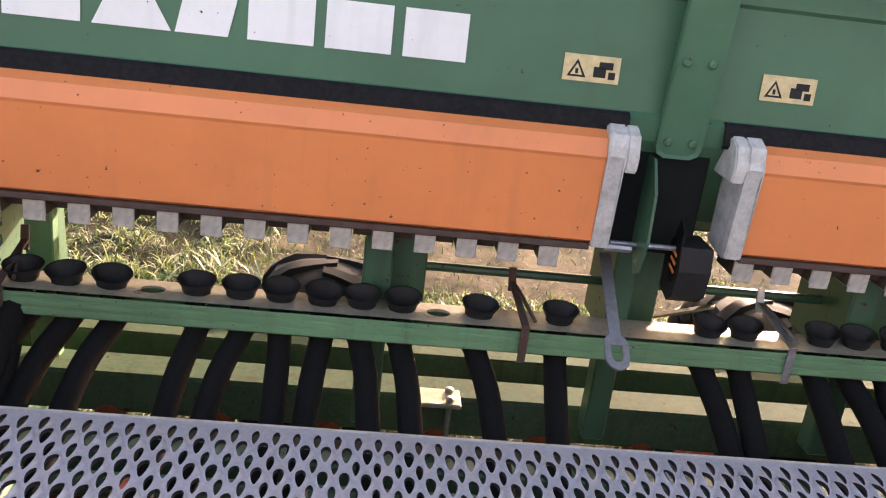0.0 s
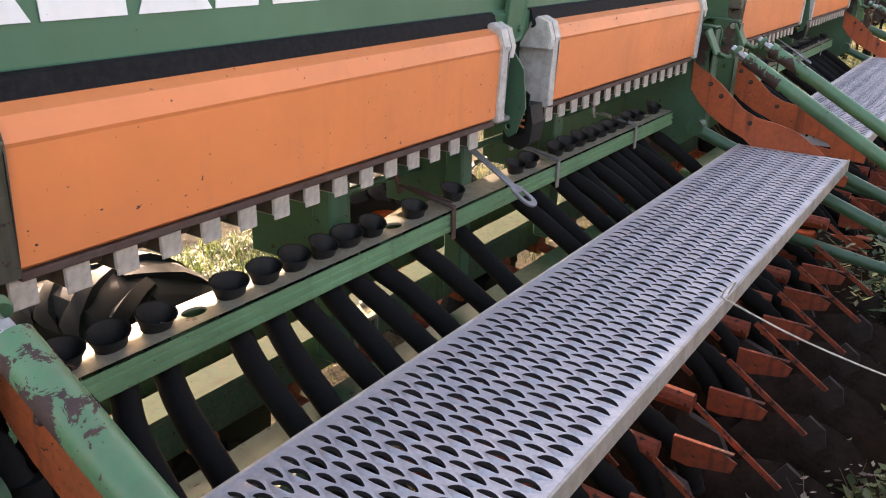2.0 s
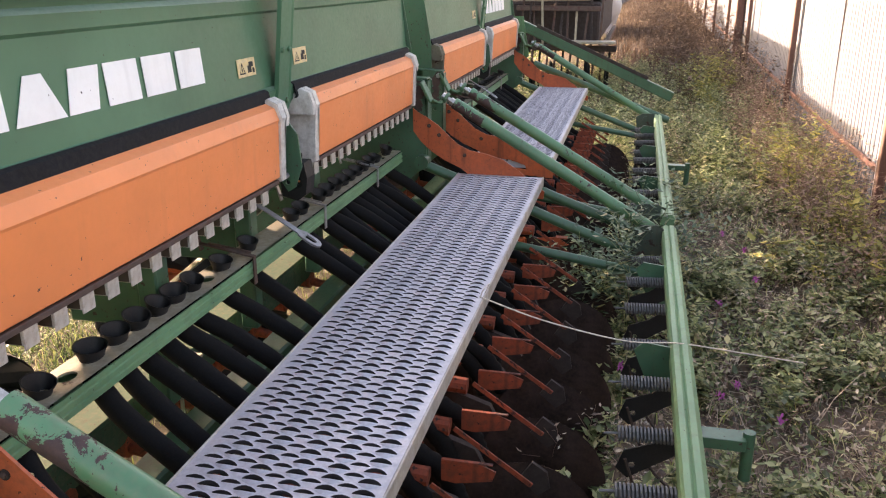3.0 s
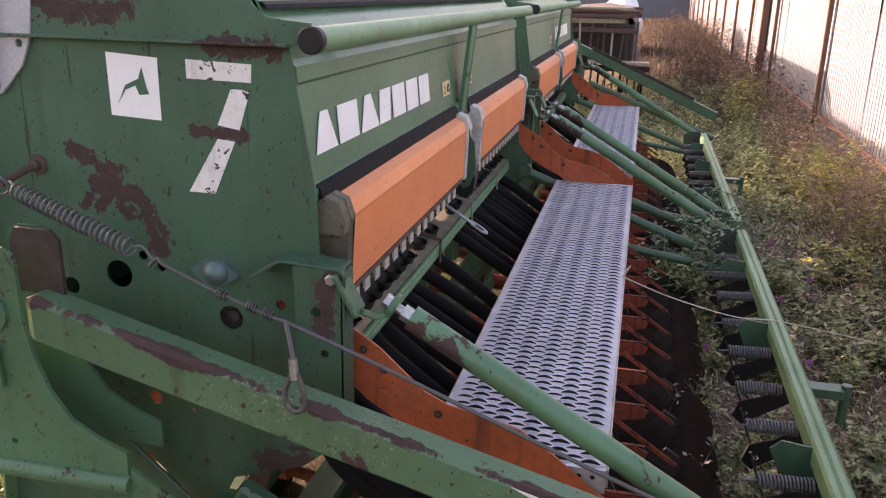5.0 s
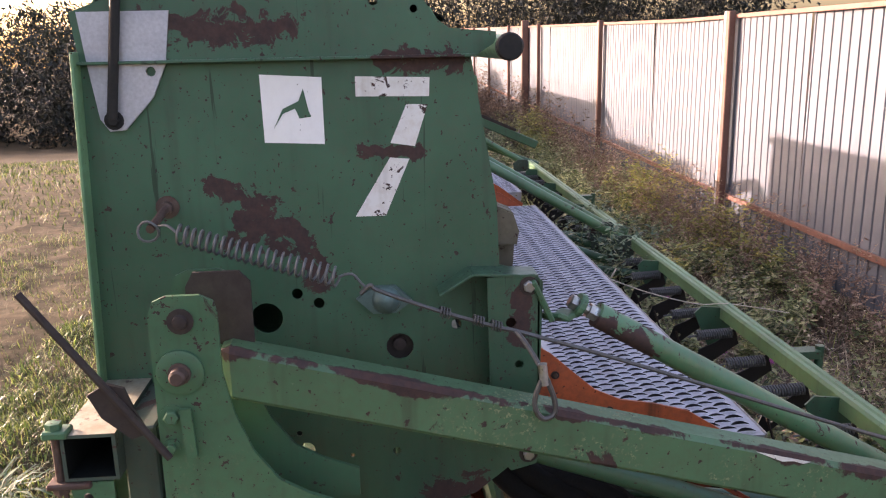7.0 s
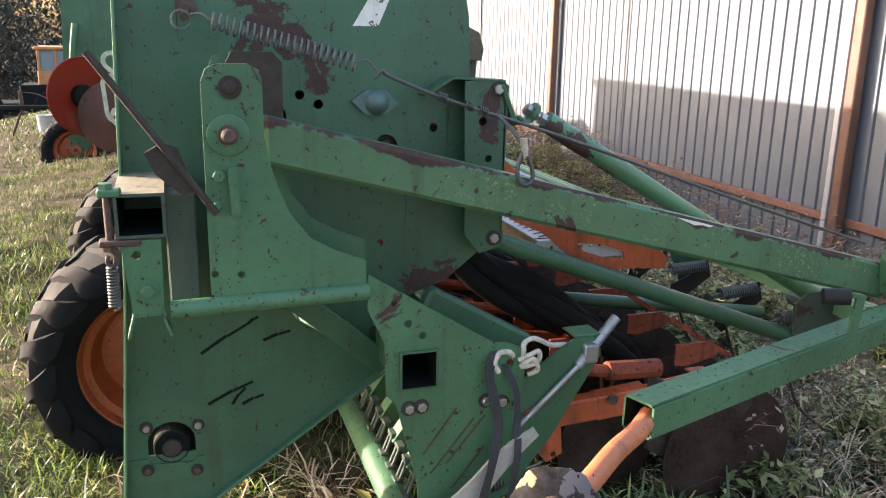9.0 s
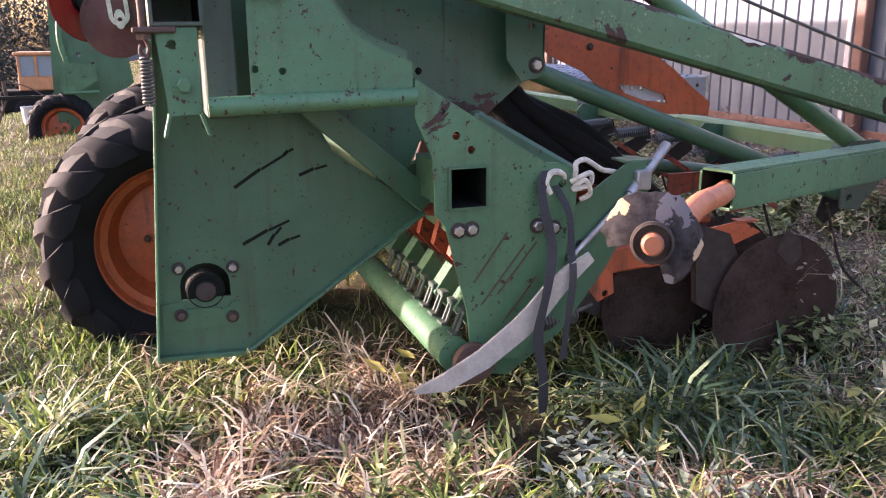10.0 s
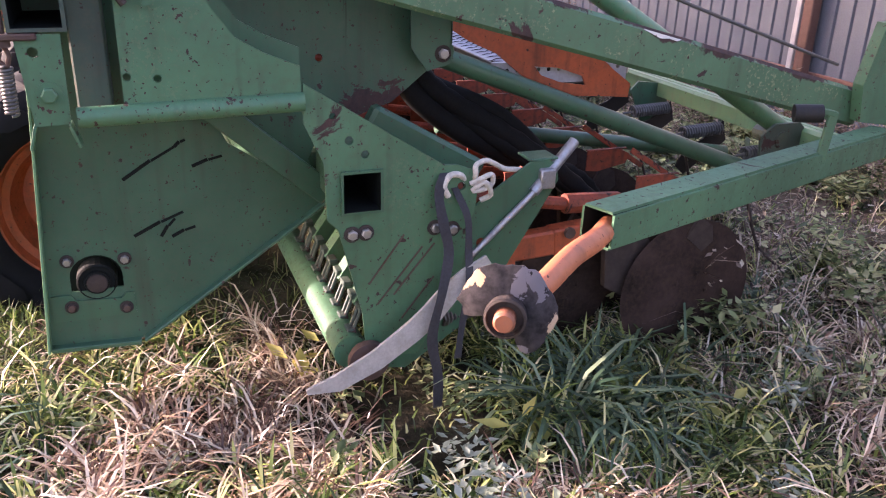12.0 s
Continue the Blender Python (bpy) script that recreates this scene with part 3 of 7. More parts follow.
def build_fence():
    f = thing("fence", (0, FY, GROUND), "silver corrugated steel sheet fence with rusty posts", "fence", kind="structure")
    me = sheet_mesh()
    rnd = random.Random(4)
    x = -6.9
    while x < 118:
        again("sheet", me, f, pose(x, FY - 0.03, rnd.uniform(-0.015, 0.015) + climb(x), rnd.uniform(-0.4, 0.4), 0, 0))
        x += 1.15
    bm = bmesh.new()
    box(bm, -0.035, 0.035, -0.03, 0.03, -0.4, 1.90, 0.006)
    pm = finish(bm, "post", FENCE_POST)
    posts = [-7.5, -3.2, 0.88, 4.72, 9.0, 13.4] + [17.0 + 3.4 * k for k in range(30)]
    for x in posts:
        again("post", pm, f, pose(x, FY + 0.035, climb(x), 0, 0, rnd.uniform(-3, 3)))
    bm = bmesh.new()
    box(bm, -0.02, 0.02, -0.02, 0.02, -0.4, 1.90, 0.004)
    sm = finish(bm, "prop", GALV)
    for x in posts:
        again("prop", sm, f, pose(x + 0.085, FY + 0.03, climb(x), 0, 0, 0))
    for z0, z1, h in ((0.285, 0.285, 0.045), (1.855, 1.855, 0.035)):
        bm = bmesh.new()
        for xa, xb in ((-7, 6.0), (6.0, 45.0), (45.0, 118)):
            beam(bm, (xa, FY - 0.009, z0 + climb(xa)), (xb, FY - 0.009, z1 + climb(xb)), 0.026, h, 0.003)
        part("rail", bm, FENCE_RAIL, f)
    bm = bmesh.new()
    box(bm, 14.7, 14.85, FY - 0.02, FY + 0.12, -0.4, 2.12, 0.01)
    part("gate_post", bm, FENCE_POST, f)
    g = thing("far_fence", (44.0, 3.0, -0.9), "blue-grey sheet fence across the far end of the yard", "fence", kind="structure")
    for k in range(6):
        again("sheet", me, g, pose(44.0, -1.3 + 1.15 * k, -0.18, 0, 0, 90))


build_fence()

# ---- seed drill: plan ----
XL, XR, XM = -0.765, 2.285, 0.760       # end plates and middle
STEP = 3.45                             # from one drill to the next
drill = thing("seed_drill", (XM, 1.7, GROUND), "green three metre seed drill with orange covers and a steel walkway", "seed drill", "seed drills in a row")


def end_plate_outline():
    return [(2.290, 1.665), (1.525, 1.665), (1.470, 1.340), (1.465, 1.20), (1.405, 1.185), (1.395, 0.76), (1.52, 0.66), (1.70, 0.60), (1.735, 0.53),
            (1.690, 0.420), (2.165, 0.105), (2.370, 0.115), (2.325, 0.70)]


def build_end_plate(x, side):
    """side: -1 the plate at the left end, whose outside faces -x; 1 the other."""
    bm = bmesh.new()
    holes = [circle(1.967, 1.103, 0.034), circle(1.90, 1.155, 0.012, 10), circle(1.855, 1.132, 0.012, 10), circle(1.685, 1.025, 0.030),
             circle(1.90, 0.79, 0.018, 10), circle(1.70, 0.775, 0.010, 8), circle(1.56, 1.07, 0.012, 8), circle(2.10, 1.06, 0.022, 10),
             [(1.765, 0.475), (1.955, 0.650), (1.925, 0.585)], circle(1.915, 0.83, 0.007, 8), circle(1.80, 0.77, 0.006, 8)]
    if side < 0:
        holes.append([(2.308, 0.250), (2.308, 0.285)] + [(2.250 + 0.058 * math.cos(u), 0.285 + 0.053 * math.sin(u)) for u in (math.pi * k / 10 for k in range(1, 10))] + [(2.192, 0.285), (2.192, 0.250)])
    plate(bm, end_plate_outline(), holes, x - 0.003, x + 0.003)
    p = part("end_plate", bm, GREEN_PLATE, drill)
    s = side
    # bent flange along the front edge and the sloping foot
    bm = bmesh.new()
    beam(bm, (x + s * 0.022, 2.293, 1.665), (x + s * 0.022, 2.328, 0.70), 0.044, 0.006, 0.001, 0, (0, 1, 0))
    beam(bm, (x + s * 0.022, 2.328, 0.70), (x + s * 0.022, 2.373, 0.115), 0.044, 0.006, 0.001, 0, (0, 1, 0))
    part("front_flange", bm, GREEN_LIGHT, p)
    bm = bmesh.new()
    beam(bm, (x + s * 0.010, 2.370, 0.112), (x + s * 0.010, 2.168, 0.103), 0.030, 0.012, 0.002)
    beam(bm, (x + s * 0.012, 2.160, 0.106), (x + s * 0.012, 1.694, 0.420), 0.030, 0.008, 0.002)
    part("foot_flange", bm, GREEN, p)
    # cap above the plate, with two humps
    bm = bmesh.new()
    plate(bm, [(2.290, 1.640), (2.300, 1.74), (2.20, 1.775), (2.00, 1.762), (1.985, 1.775), (1.955, 1.795), (1.885, 1.795), (1.855, 1.775), (1.835, 1.760), (1.765, 1.757), (1.745, 1.778),
               (1.685, 1.778), (1.655, 1.765), (1.615, 1.752), (1.590, 1.715), (1.565, 1.697), (1.470, 1.688), (1.470, 1.668), (1.515, 1.640)],
          [circle(1.925, 1.772, 0.010, 8), circle(1.715, 1.752, 0.010, 8), circle(1.635, 1.735, 0.008, 8)], x + s * 0.003, x + s * 0.009)
    beam(bm, (x + s * 0.016, 2.290, 1.643), (x + s * 0.016, 1.515, 1.643), 0.024, 0.006, 0.001)
    part("cap", bm, GREEN_PLATE, p)
    # channel at the rear edge that carries the tubes
    bm = bmesh.new()
    plate(bm, [(1.500, 1.190), (1.400, 1.195), (1.382, 1.178), (1.392, 0.760), (1.450, 0.745), (1.492, 0.80)],
          [circle(1.432, 0.995, 0.010, 8), circle(1.425, 0.88, 0.010, 8), circle(1.45, 1.09, 0.012, 8)], x + s * 0.062, x + s * 0.068)
    box(bm, min(x, x + s * 0.068), max(x, x + s * 0.068), 1.388, 1.394, 0.77, 1.18, 0.001)
    beam(bm, (x + s * 0.035, 1.60, 1.155), (x + s * 0.035, 1.53, 1.198), 0.07, 0.006, 0.001, 0, (0, 0, 1))
    beam(bm, (x + s * 0.035, 1.53, 1.198), (x + s * 0.035, 1.392, 1.190), 0.07, 0.006, 0.001, 0, (0, 0, 1))
    part("rear_channel", bm, GREEN_PLATE if side < 0 else GREEN, p)
    if side < 0:
        bolts(p, x - 0.068, ((1.412, 1.170), (1.412, 0.785)), 0.013, 0.011, BRIGHT)
        bolts(p, x - 0.004, ((2.308, 0.330), (2.183, 0.322)), 0.010, 0.010, BRIGHT)
        bolts(p, x - 0.009, ((2.312, 0.215), (2.192, 0.198)), 0.010, 0.010, RUSTY)
        bm = bmesh.new()
        lathe(bm, [(0.048, 0), (0.048, 0.004), (0.016, 0.005), (0.014, 0.016), (0.006, 0.018)], basis((x + 0.024, 1.685, 1.025), (-9, 1.685, 1.025)), 18)
        part("agitator_boss", bm, DARKRUST, p)
        # bearing of the gear shaft at the foot
        bm = bmesh.new()
        m = basis((x - 0.003, 2.250, 0.268), (x - 1, 2.250, 0.268))
        lathe(bm, [(0.046, -0.05), (0.046, -0.002), (0.042, 0.002), (0.040, -0.004), (0.030, -0.004), (0.028, 0.004), (0.010, 0.006)], m, 24)
        # dark sheet behind the opening stands for the shade in it
        box(bm, x + 0.05, x + 0.056, 2.17, 2.33, 0.20, 0.36, 0.002)
        sb = part("shaft_bearing", bm, DARK, p)
        bm = bmesh.new()
        lathe(bm, [(0.024, 0.002), (0.023, 0.008), (0.009, 0.010)], m, 20)
        part("shaft_end", bm, DARKRUST, sb, "", True)
        bm = bmesh.new()
        plate(bm, [(2.355, 0.245), (2.310, 0.245), (2.300, 0.228), (2.200, 0.222), (2.190, 0.235), (2.172, 0.235), (2.170, 0.178), (2.355, 0.178)], [], x - 0.008, x - 0.003)
        part("bearing_bracket", bm, GREEN, p)
        # rubbed strokes in the paint
        for a, b in (((2.165, 0.515), (2.045, 0.585)), ((2.045, 0.585), (2.02, 0.60)), ((2.155, 0.375), (2.04, 0.425)), ((2.095, 0.368), (2.060, 0.410)), ((2.070, 0.365), (2.015, 0.385)), ((2.01, 0.535), (1.94, 0.555))):
            mid = (0.45 * a[0] + 0.55 * b[0] + 0.002, 0.45 * a[1] + 0.55 * b[1] + 0.003)
            bm = bmesh.new()
            beam(bm, (x - 0.0045, *a), (x - 0.0045, *mid), 0.002, 0.008, 0)
            beam(bm, (x - 0.0045, mid[0] - 0.002, mid[1] - 0.001), (x - 0.0045, *b), 0.002, 0.006, 0)
            part("scratch", bm, DARK, p)
    return p


plate_left = build_end_plate(XL, -1)
plate_right = build_end_plate(XR, 1)


# ---- hopper, lid, covers ----
def build_hopper():
    bm = bmesh.new()
    strip(bm, [(1.60, 1.10), (1.485, 1.290), (1.478, 1.335), (1.494, 1.345), (1.5135, 1.560), (1.506, 1.568), (1.509, 1.600), (1.526, 1.612), (1.530, 1.645), (1.545, 1.662)], XL + 0.003, XR - 0.003, 0.004)
    strip(bm, [(2.12, 1.005), (2.25, 1.30), (2.27, 1.66)], XL + 0.003, XR - 0.003, 0.004)
    strip(bm, [(1.60, 1.10), (1.74, 1.04), (2.12, 1.005)], XL + 0.003, XR - 0.003, 0.004)
    h = part("hopper", bm, HOPPER, drill)
    bm = bmesh.new()
    strip(bm, [(1.548, 1.665), (1.566, 1.690), (1.582, 1.705), (1.600, 1.738), (1.625, 1.748), (1.735, 1.750), (1.750, 1.765), (1.860, 1.768), (1.880, 1.785), (2.00, 1.792), (2.23, 1.786), (2.275, 1.74), (2.285, 1.67)], XL + 0.012, XR - 0.012, 0.004)
    part("lid", bm, GREEN_LID, drill, "dusty green folded lid", m=None)
    bm = bmesh.new()
    strip(bm, [(1.570, 1.712), (1.576, 1.722), (1.590, 1.728)], XL + 0.012, XR - 0.012, 0.004)
    part("lid_seal", bm, STRIP, drill)
    bm = bmesh.new()
    rod(bm, (XL - 0.045, 1.450, 1.658), (XR + 0.02, 1.450, 1.658), 0.026, 20)
    g = part("grab_rail", bm, GREEN_LIGHT, drill, "", True)
    bm = bmesh.new()
    lathe(bm, [(0.0265, 0), (0.0275, 0.003), (0.0275, 0.022), (0.024, 0.026)], basis((XL - 0.040, 1.450, 1.658), (-9, 1.450, 1.658)), 20)
    part("end_cap", bm, BLACK, g, "", True)
    for x in (XL + 0.3, XM, XR - 0.3):
        bm = bmesh.new()
        box(bm, x - 0.02, x + 0.02, 1.455, 1.545, 1.648, 1.656, 0.001)
        part("rail_bracket", bm, GREEN, g)
    # stay plate in the middle of the rear wall
    bm = bmesh.new()
    m = pose(0, 1.480, 1.40, 6.0, 0, 0)
    out = [(-0.047, 0.235), (-0.047, -0.115), (-0.042, -0.130), (-0.027, -0.138), (0.027, -0.138), (0.042, -0.130), (0.047, -0.115), (0.047, 0.235)]
    a = [bm.verts.new(m @ Vector((XM + 0.004 + u, -0.004, v))) for u, v in out]
    b = [bm.verts.new(m @ Vector((XM + 0.004 + u, -0.018, v))) for u, v in out]
    c = [bm.verts.new(m @ Vector((XM + 0.004 + u * 0.86, -0.014, v * (0.95 if v < 0 else 1)))) for u, v in out]
    bridge(bm, a, b)
    bridge(bm, b, c)
    bm.faces.new(c)
    s = part("stay_plate", bm, HOPPER, drill)
    for u in (-0.024, 0.026):
        for v in (-0.105, 0.055):
            bm = bmesh.new()
            lathe(bm, [(0.009, 0), (0.009, 0.005), (0.005, 0.008)], m @ Matrix.Translation((XM + 0.004 + u, -0.014, v)) @ pose(0, 0, 0, 90), 8)
            part("bolt", bm, GREEN_OLD, s)
    # black sealing strips above the covers
    for x0, x1 in ((XL + 0.035, 0.655), (0.850, XR - 0.035)):
        bm = bmesh.new()
        strip(bm, [(1.470, 1.292), (1.464, 1.300), (1.474, 1.338), (1.484, 1.343)], x0, x1, 0.006)
        part("seal_strip", bm, STRIP, drill)


build_hopper()


def build_cover(x0, x1):
    """Orange cover of one half with its end caps."""
    bm = bmesh.new()
    strip(bm, [(1.472, 1.300), (1.466, 1.308), (1.438, 1.296), (1.425, 1.262), (1.428, 1.255), (1.434, 1.088), (1.446, 1.080), (1.452, 1.086)], x0, x1, 0.003)
    c = part("cover", bm, ORANGE, drill)
    bm = bmesh.new()
    box(bm, x0, x1, 1.436, 1.56, 1.066, 1.079, 0.002)
    part("sill", bm, RUSTY, c)
    return c


def cap_mesh(x0, x1, block, mat, parent):
    """Cast end cap: a strip over the cover's edge and a block at its top on the side given by block (-1, 1)."""
    bm = bmesh.new()

    def slab(prof, u0, u1, bev):
        a = [bm.verts.new((u0, y, z)) for y, z in prof]
        b = [bm.verts.new((u1, y, z)) for y, z in prof]
        bridge(bm, a, b)
        fs = [bm.faces.new(a), bm.faces.new(b)]
        bmesh.ops.bevel(bm, geom=list({e for f in fs for e in f.edges}), offset=bev, segments=2, affect="EDGES")
    w = 0.036
    s0, s1 = (x0, x0 + w) if block > 0 else (x1 - w, x1)
    slab([(1.475, 1.312), (1.462, 1.322), (1.430, 1.308), (1.416, 1.266), (1.422, 1.250), (1.428, 1.076), (1.450, 1.070), (1.53, 1.08), (1.53, 1.25)], s0, s1, 0.003)
    b0, b1 = (s1, x1) if block > 0 else (x0, s0)
    slab([(1.475, 1.312), (1.462, 1.322), (1.430, 1.308), (1.416, 1.266), (1.421, 1.236), (1.53, 1.236), (1.53, 1.26)], b0, b1, 0.003)
    part("end_cap", bm, mat, parent, "", True)


cover_a = build_cover(-0.660, 0.610)
cap_mesh(-0.738, -0.6605, -1, CAST, cover_a)
cap_mesh(0.6105, 0.672, 1, CASTW, cover_a)
cover_b = build_cover(0.925, 2.165)
cap_mesh(0.862, 0.9245, -1, CASTW, cover_b)
cap_mesh(2.1655, 2.225, 1, CASTW, cover_b)


def build_metering():
    """White housings of the seed wheels under the covers."""
    bm = bmesh.new()
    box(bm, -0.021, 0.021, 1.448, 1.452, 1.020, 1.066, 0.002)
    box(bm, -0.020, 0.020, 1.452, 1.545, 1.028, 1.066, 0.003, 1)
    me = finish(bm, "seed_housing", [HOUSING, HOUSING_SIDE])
    bm = bmesh.new()
    strip(bm, [(1.470, 1.060), (1.480, 1.040), (1.530, 1.046)], -0.018, 0.018, 0.004)
    flap = finish(bm, "flap", HOUSING_SIDE)
    for x0 in (-0.653, 0.945):
        for k in range(15):
            x = x0 + k * 0.0847
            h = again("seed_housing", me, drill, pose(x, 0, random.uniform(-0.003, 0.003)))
            if k < 14:
                again("flap", flap, h, pose(x + 0.042, 0, 0))


build_metering()


def build_centre():
    """Levers and dark gear between the two covers."""
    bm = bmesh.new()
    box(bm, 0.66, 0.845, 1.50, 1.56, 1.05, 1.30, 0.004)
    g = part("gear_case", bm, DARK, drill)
    bm = bmesh.new()
    plate(bm, [(1.46, 1.26), (1.415, 1.20), (1.405, 1.10), (1.43, 1.03), (1.455, 1.015), (1.50, 1.08), (1.50, 1.26)], [circle(1.455, 1.045, 0.008, 8)], 0.715, 0.721)
    part("lever_plate", bm, GREEN, g)
    bm = bmesh.new()
    plate(bm, [(1.47, 1.14), (1.44, 1.12), (1.445, 1.01), (1.475, 1.00), (1.50, 1.06)], [], 0.80, 0.806)
    part("lever_plate", bm, DARK, g)
    bm = bmesh.new()
    rod(bm, (0.66, 1.47, 1.075), (0.845, 1.47, 1.075), 0.006, 8)
    rod(bm, (0.645, 1.45, 1.072), (0.70, 1.45, 1.072), 0.009, 8)
    part("shaft", bm, STEEL, g)
    # black guard with slots under the second cover's cap
    bm = bmesh.new()
    plate(bm, [(1.435, 1.090), (1.425, 1.040), (1.432, 0.985), (1.462, 0.962), (1.515, 0.975), (1.525, 1.090)], [], 0.800, 0.868)
    gd = part("guard", bm, BLACK, g, "black plastic gear guard")
    for k in range(3):
        bm = bmesh.new()
        beam(bm, (0.7985, 1.450, 1.065 - 0.018 * k), (0.7985, 1.480, 1.072 - 0.018 * k), 0.002, 0.006, 0)
        part("slot", bm, ORANGE, gd)
    # hanging calibration lever with a slotted end
    bm = bmesh.new()
    beam(bm, (0.696, 1.610, 1.003), (0.693, 1.470, 0.922), 0.026, 0.005, 0.001)
    beam(bm, (0.693, 1.472, 0.923), (0.692, 1.395, 0.877), 0.026, 0.005, 0.001)
    lv = part("hand_lever", bm, LEVER, drill, "bent grey steel hand lever")
    bm = bmesh.new()
    m = basis((0.692, 1.402, 0.881), (0.692, 1.352, 0.851), (0, 0, 1))
    o = [(0.026 * math.cos(a), 0.022 + (0.030 * math.sin(a)) + (0.014 if math.sin(a) > 0 else -0.014)) for a in (2 * math.pi * k / 20 for k in range(20))]
    i = [(0.013 * math.cos(a), 0.022 + (0.016 * math.sin(a)) + (0.010 if math.sin(a) > 0 else -0.010)) for a in (2 * math.pi * k / 20 for k in range(20))]
    loops = [[bm.verts.new(m @ Vector((u, w, v))) for u, v in pr] for pr, w in ((o, -0.003), (i, -0.003), (i, 0.003), (o, 0.003))]
    for a, b in zip(loops, loops[1:] + loops[:1]):
        bridge(bm, a, b)
    part("slotted_end", bm, LEVER, lv)


build_centre()


# ---- funnel rail, funnels, hoses ----
RAIL_Y0, RAIL_Y1, RAIL_Z0, RAIL_Z1 = 1.500, 1.600, 0.788, 0.848
FUNNELS = (-0.648, -0.556, -0.466, -0.374, -0.195, -0.100, -0.014, 0.076, 0.163, 0.252, 0.422, 0.604, 0.948, 1.037, 1.218, 1.305, 1.395, 1.480, 1.570, 1.66, 1.75, 1.84, 1.93, 2.10)
HOLES = (-0.287, 0.333, 2.015)


def build_rail():
    bm = bmesh.new()
    prof = [(1.510, 0.838), (1.503, 0.838), (1.500, 0.842), (1.500, 0.834), (1.503, 0.832), (1.503, 0.826), (1.499, 0.824), (1.499, 0.815), (1.503, 0.813), (1.503, 0.808), (1.499, 0.806), (1.499, 0.793), (1.505, 0.788), (1.600, 0.788), (1.600, 0.838)]
    strip(bm, prof, XL + 0.08, XR - 0.08)
    r = part("funnel_rail", bm, GREEN_LIGHT, drill, "grooved green rail")
    # flat top with round openings, one square after another
    bm = bmesh.new()
    xs = sorted(FUNNELS + HOLES)
    cuts = [XL + 0.08] + [(a + b) / 2 for a, b in zip(xs, xs[1:])] + [XR - 0.08]
    for x, a, b in zip(xs, cuts, cuts[1:]):
        n = 16
        inner, outer = [], []
        for k in range(n):
            t = 2 * math.pi * k / n
            c, s = math.cos(t), math.sin(t)
            inner.append(bm.verts.new((x + 0.027 * c, 1.552 + 0.020 * s, 0.8485)))
            q = max(abs(c), abs(s))
            ux, uy = c / q, s / q
            outer.append(bm.verts.new(((b - x) * ux + x if ux > 0 else (x - a) * ux + x, 1.552 + (0.048 * uy if uy > 0 else 0.049 * uy), 0.8485)))
        bridge(bm, outer, inner)
        low = [bm.verts.new(v.co - Vector((0, 0, 0.006))) for v in inner]
        bridge(bm, inner, low)
    bmesh.ops.remove_doubles(bm, verts=bm.verts, dist=0.0002)
    part("rail_top", bm, RAILTOP, r, "bare dirty metal top")
    # oval cups
    bm = bmesh.new()
    seg = 18

    def oval(rx, ry, z, lean=0.0):
        return [bm.verts.new((rx * math.cos(t), ry * math.sin(t) + lean, z + 0.010 * math.sin(t) * (1 if z > 0.03 else 0))) for t in (2 * math.pi * k / seg for k in range(seg))]
    ls = [oval(0.023, 0.017, -0.06), oval(0.024, 0.018, 0.0), oval(0.031, 0.023, 0.004), oval(0.033, 0.025, 0.014), oval(0.042, 0.031, 0.031), oval(0.043, 0.032, 0.034), oval(0.039, 0.029, 0.033), oval(0.028, 0.020, 0.010), oval(0.020, 0.014, -0.05)]
    for a, b in zip(ls, ls[1:]):
        bridge(bm, a, b)
    fm = finish(bm, "funnel", BLACK, True)
    rnd = random.Random(11)
    leans = (-0.09, -0.08, -0.08, -0.07, -0.03, -0.07, 0.02, -0.02, 0.05, 0.05, 0.06, 0.0, 0.07, 0.01)
    for k, x in enumerate(FUNNELS):
        f = again("funnel", fm, drill, pose(x, 1.552, 0.849 + rnd.uniform(-0.003, 0.003), rnd.uniform(-4, 4), rnd.uniform(-5, 5), rnd.uniform(-12, 12)))
        # hose down to the coulter
        xe = x + (leans[k] if k < len(leans) else (0.07, 0.0, 0.04)[k % 3]) + rnd.uniform(-0.012, 0.012)
        far = k % 2
        pts = curve([(x, 1.552, 0.815), (x + 0.003, 1.540, 0.765), ((x + xe) / 2, 1.440 - 0.02 * far, 0.690), (xe, 1.16 - 0.06 * far, 0.500 - 0.03 * far), (xe, 0.93 - 0.06 * far, 0.345), (xe, 0.86 - 0.06 * far, 0.22)], 10)
        bm = bmesh.new()
        pipe(bm, pts, 0.02, 10, 0, [0.0275 + (0.0045 if i % 2 else 0.0) if i > 33 else (0.030 if 3 < i < 10 else 0.0265) for i in range(len(pts))])
        part("hose", bm, HOSE, f, "black rubber hose", True)
    # clips that lock the rail
    for x in (-0.585, 0.520, 1.125, 1.78):
        bm = bmesh.new()
        beam(bm, (x, 1.494, 0.770), (x, 1.494, 0.858), 0.018, 0.005, 0.001, 0, (0, 1, 0))
        beam(bm, (x, 1.490, 0.858), (x - 0.012, 1.665, 0.892), 0.016, 0.006, 0.001)
        beam(bm, (x - 0.012, 1.660, 0.870), (x - 0.014, 1.675, 0.925), 0.018, 0.007, 0.001, 0, (0, 1, 0))
        beam(bm, (x + 0.024, 1.515, 0.862), (x - 0.006, 1.640, 0.892), 0.007, 0.007, 0.001)
        part("rail_clip", bm, RUSTY if x < 0.6 else STEEL, drill)


build_rail()


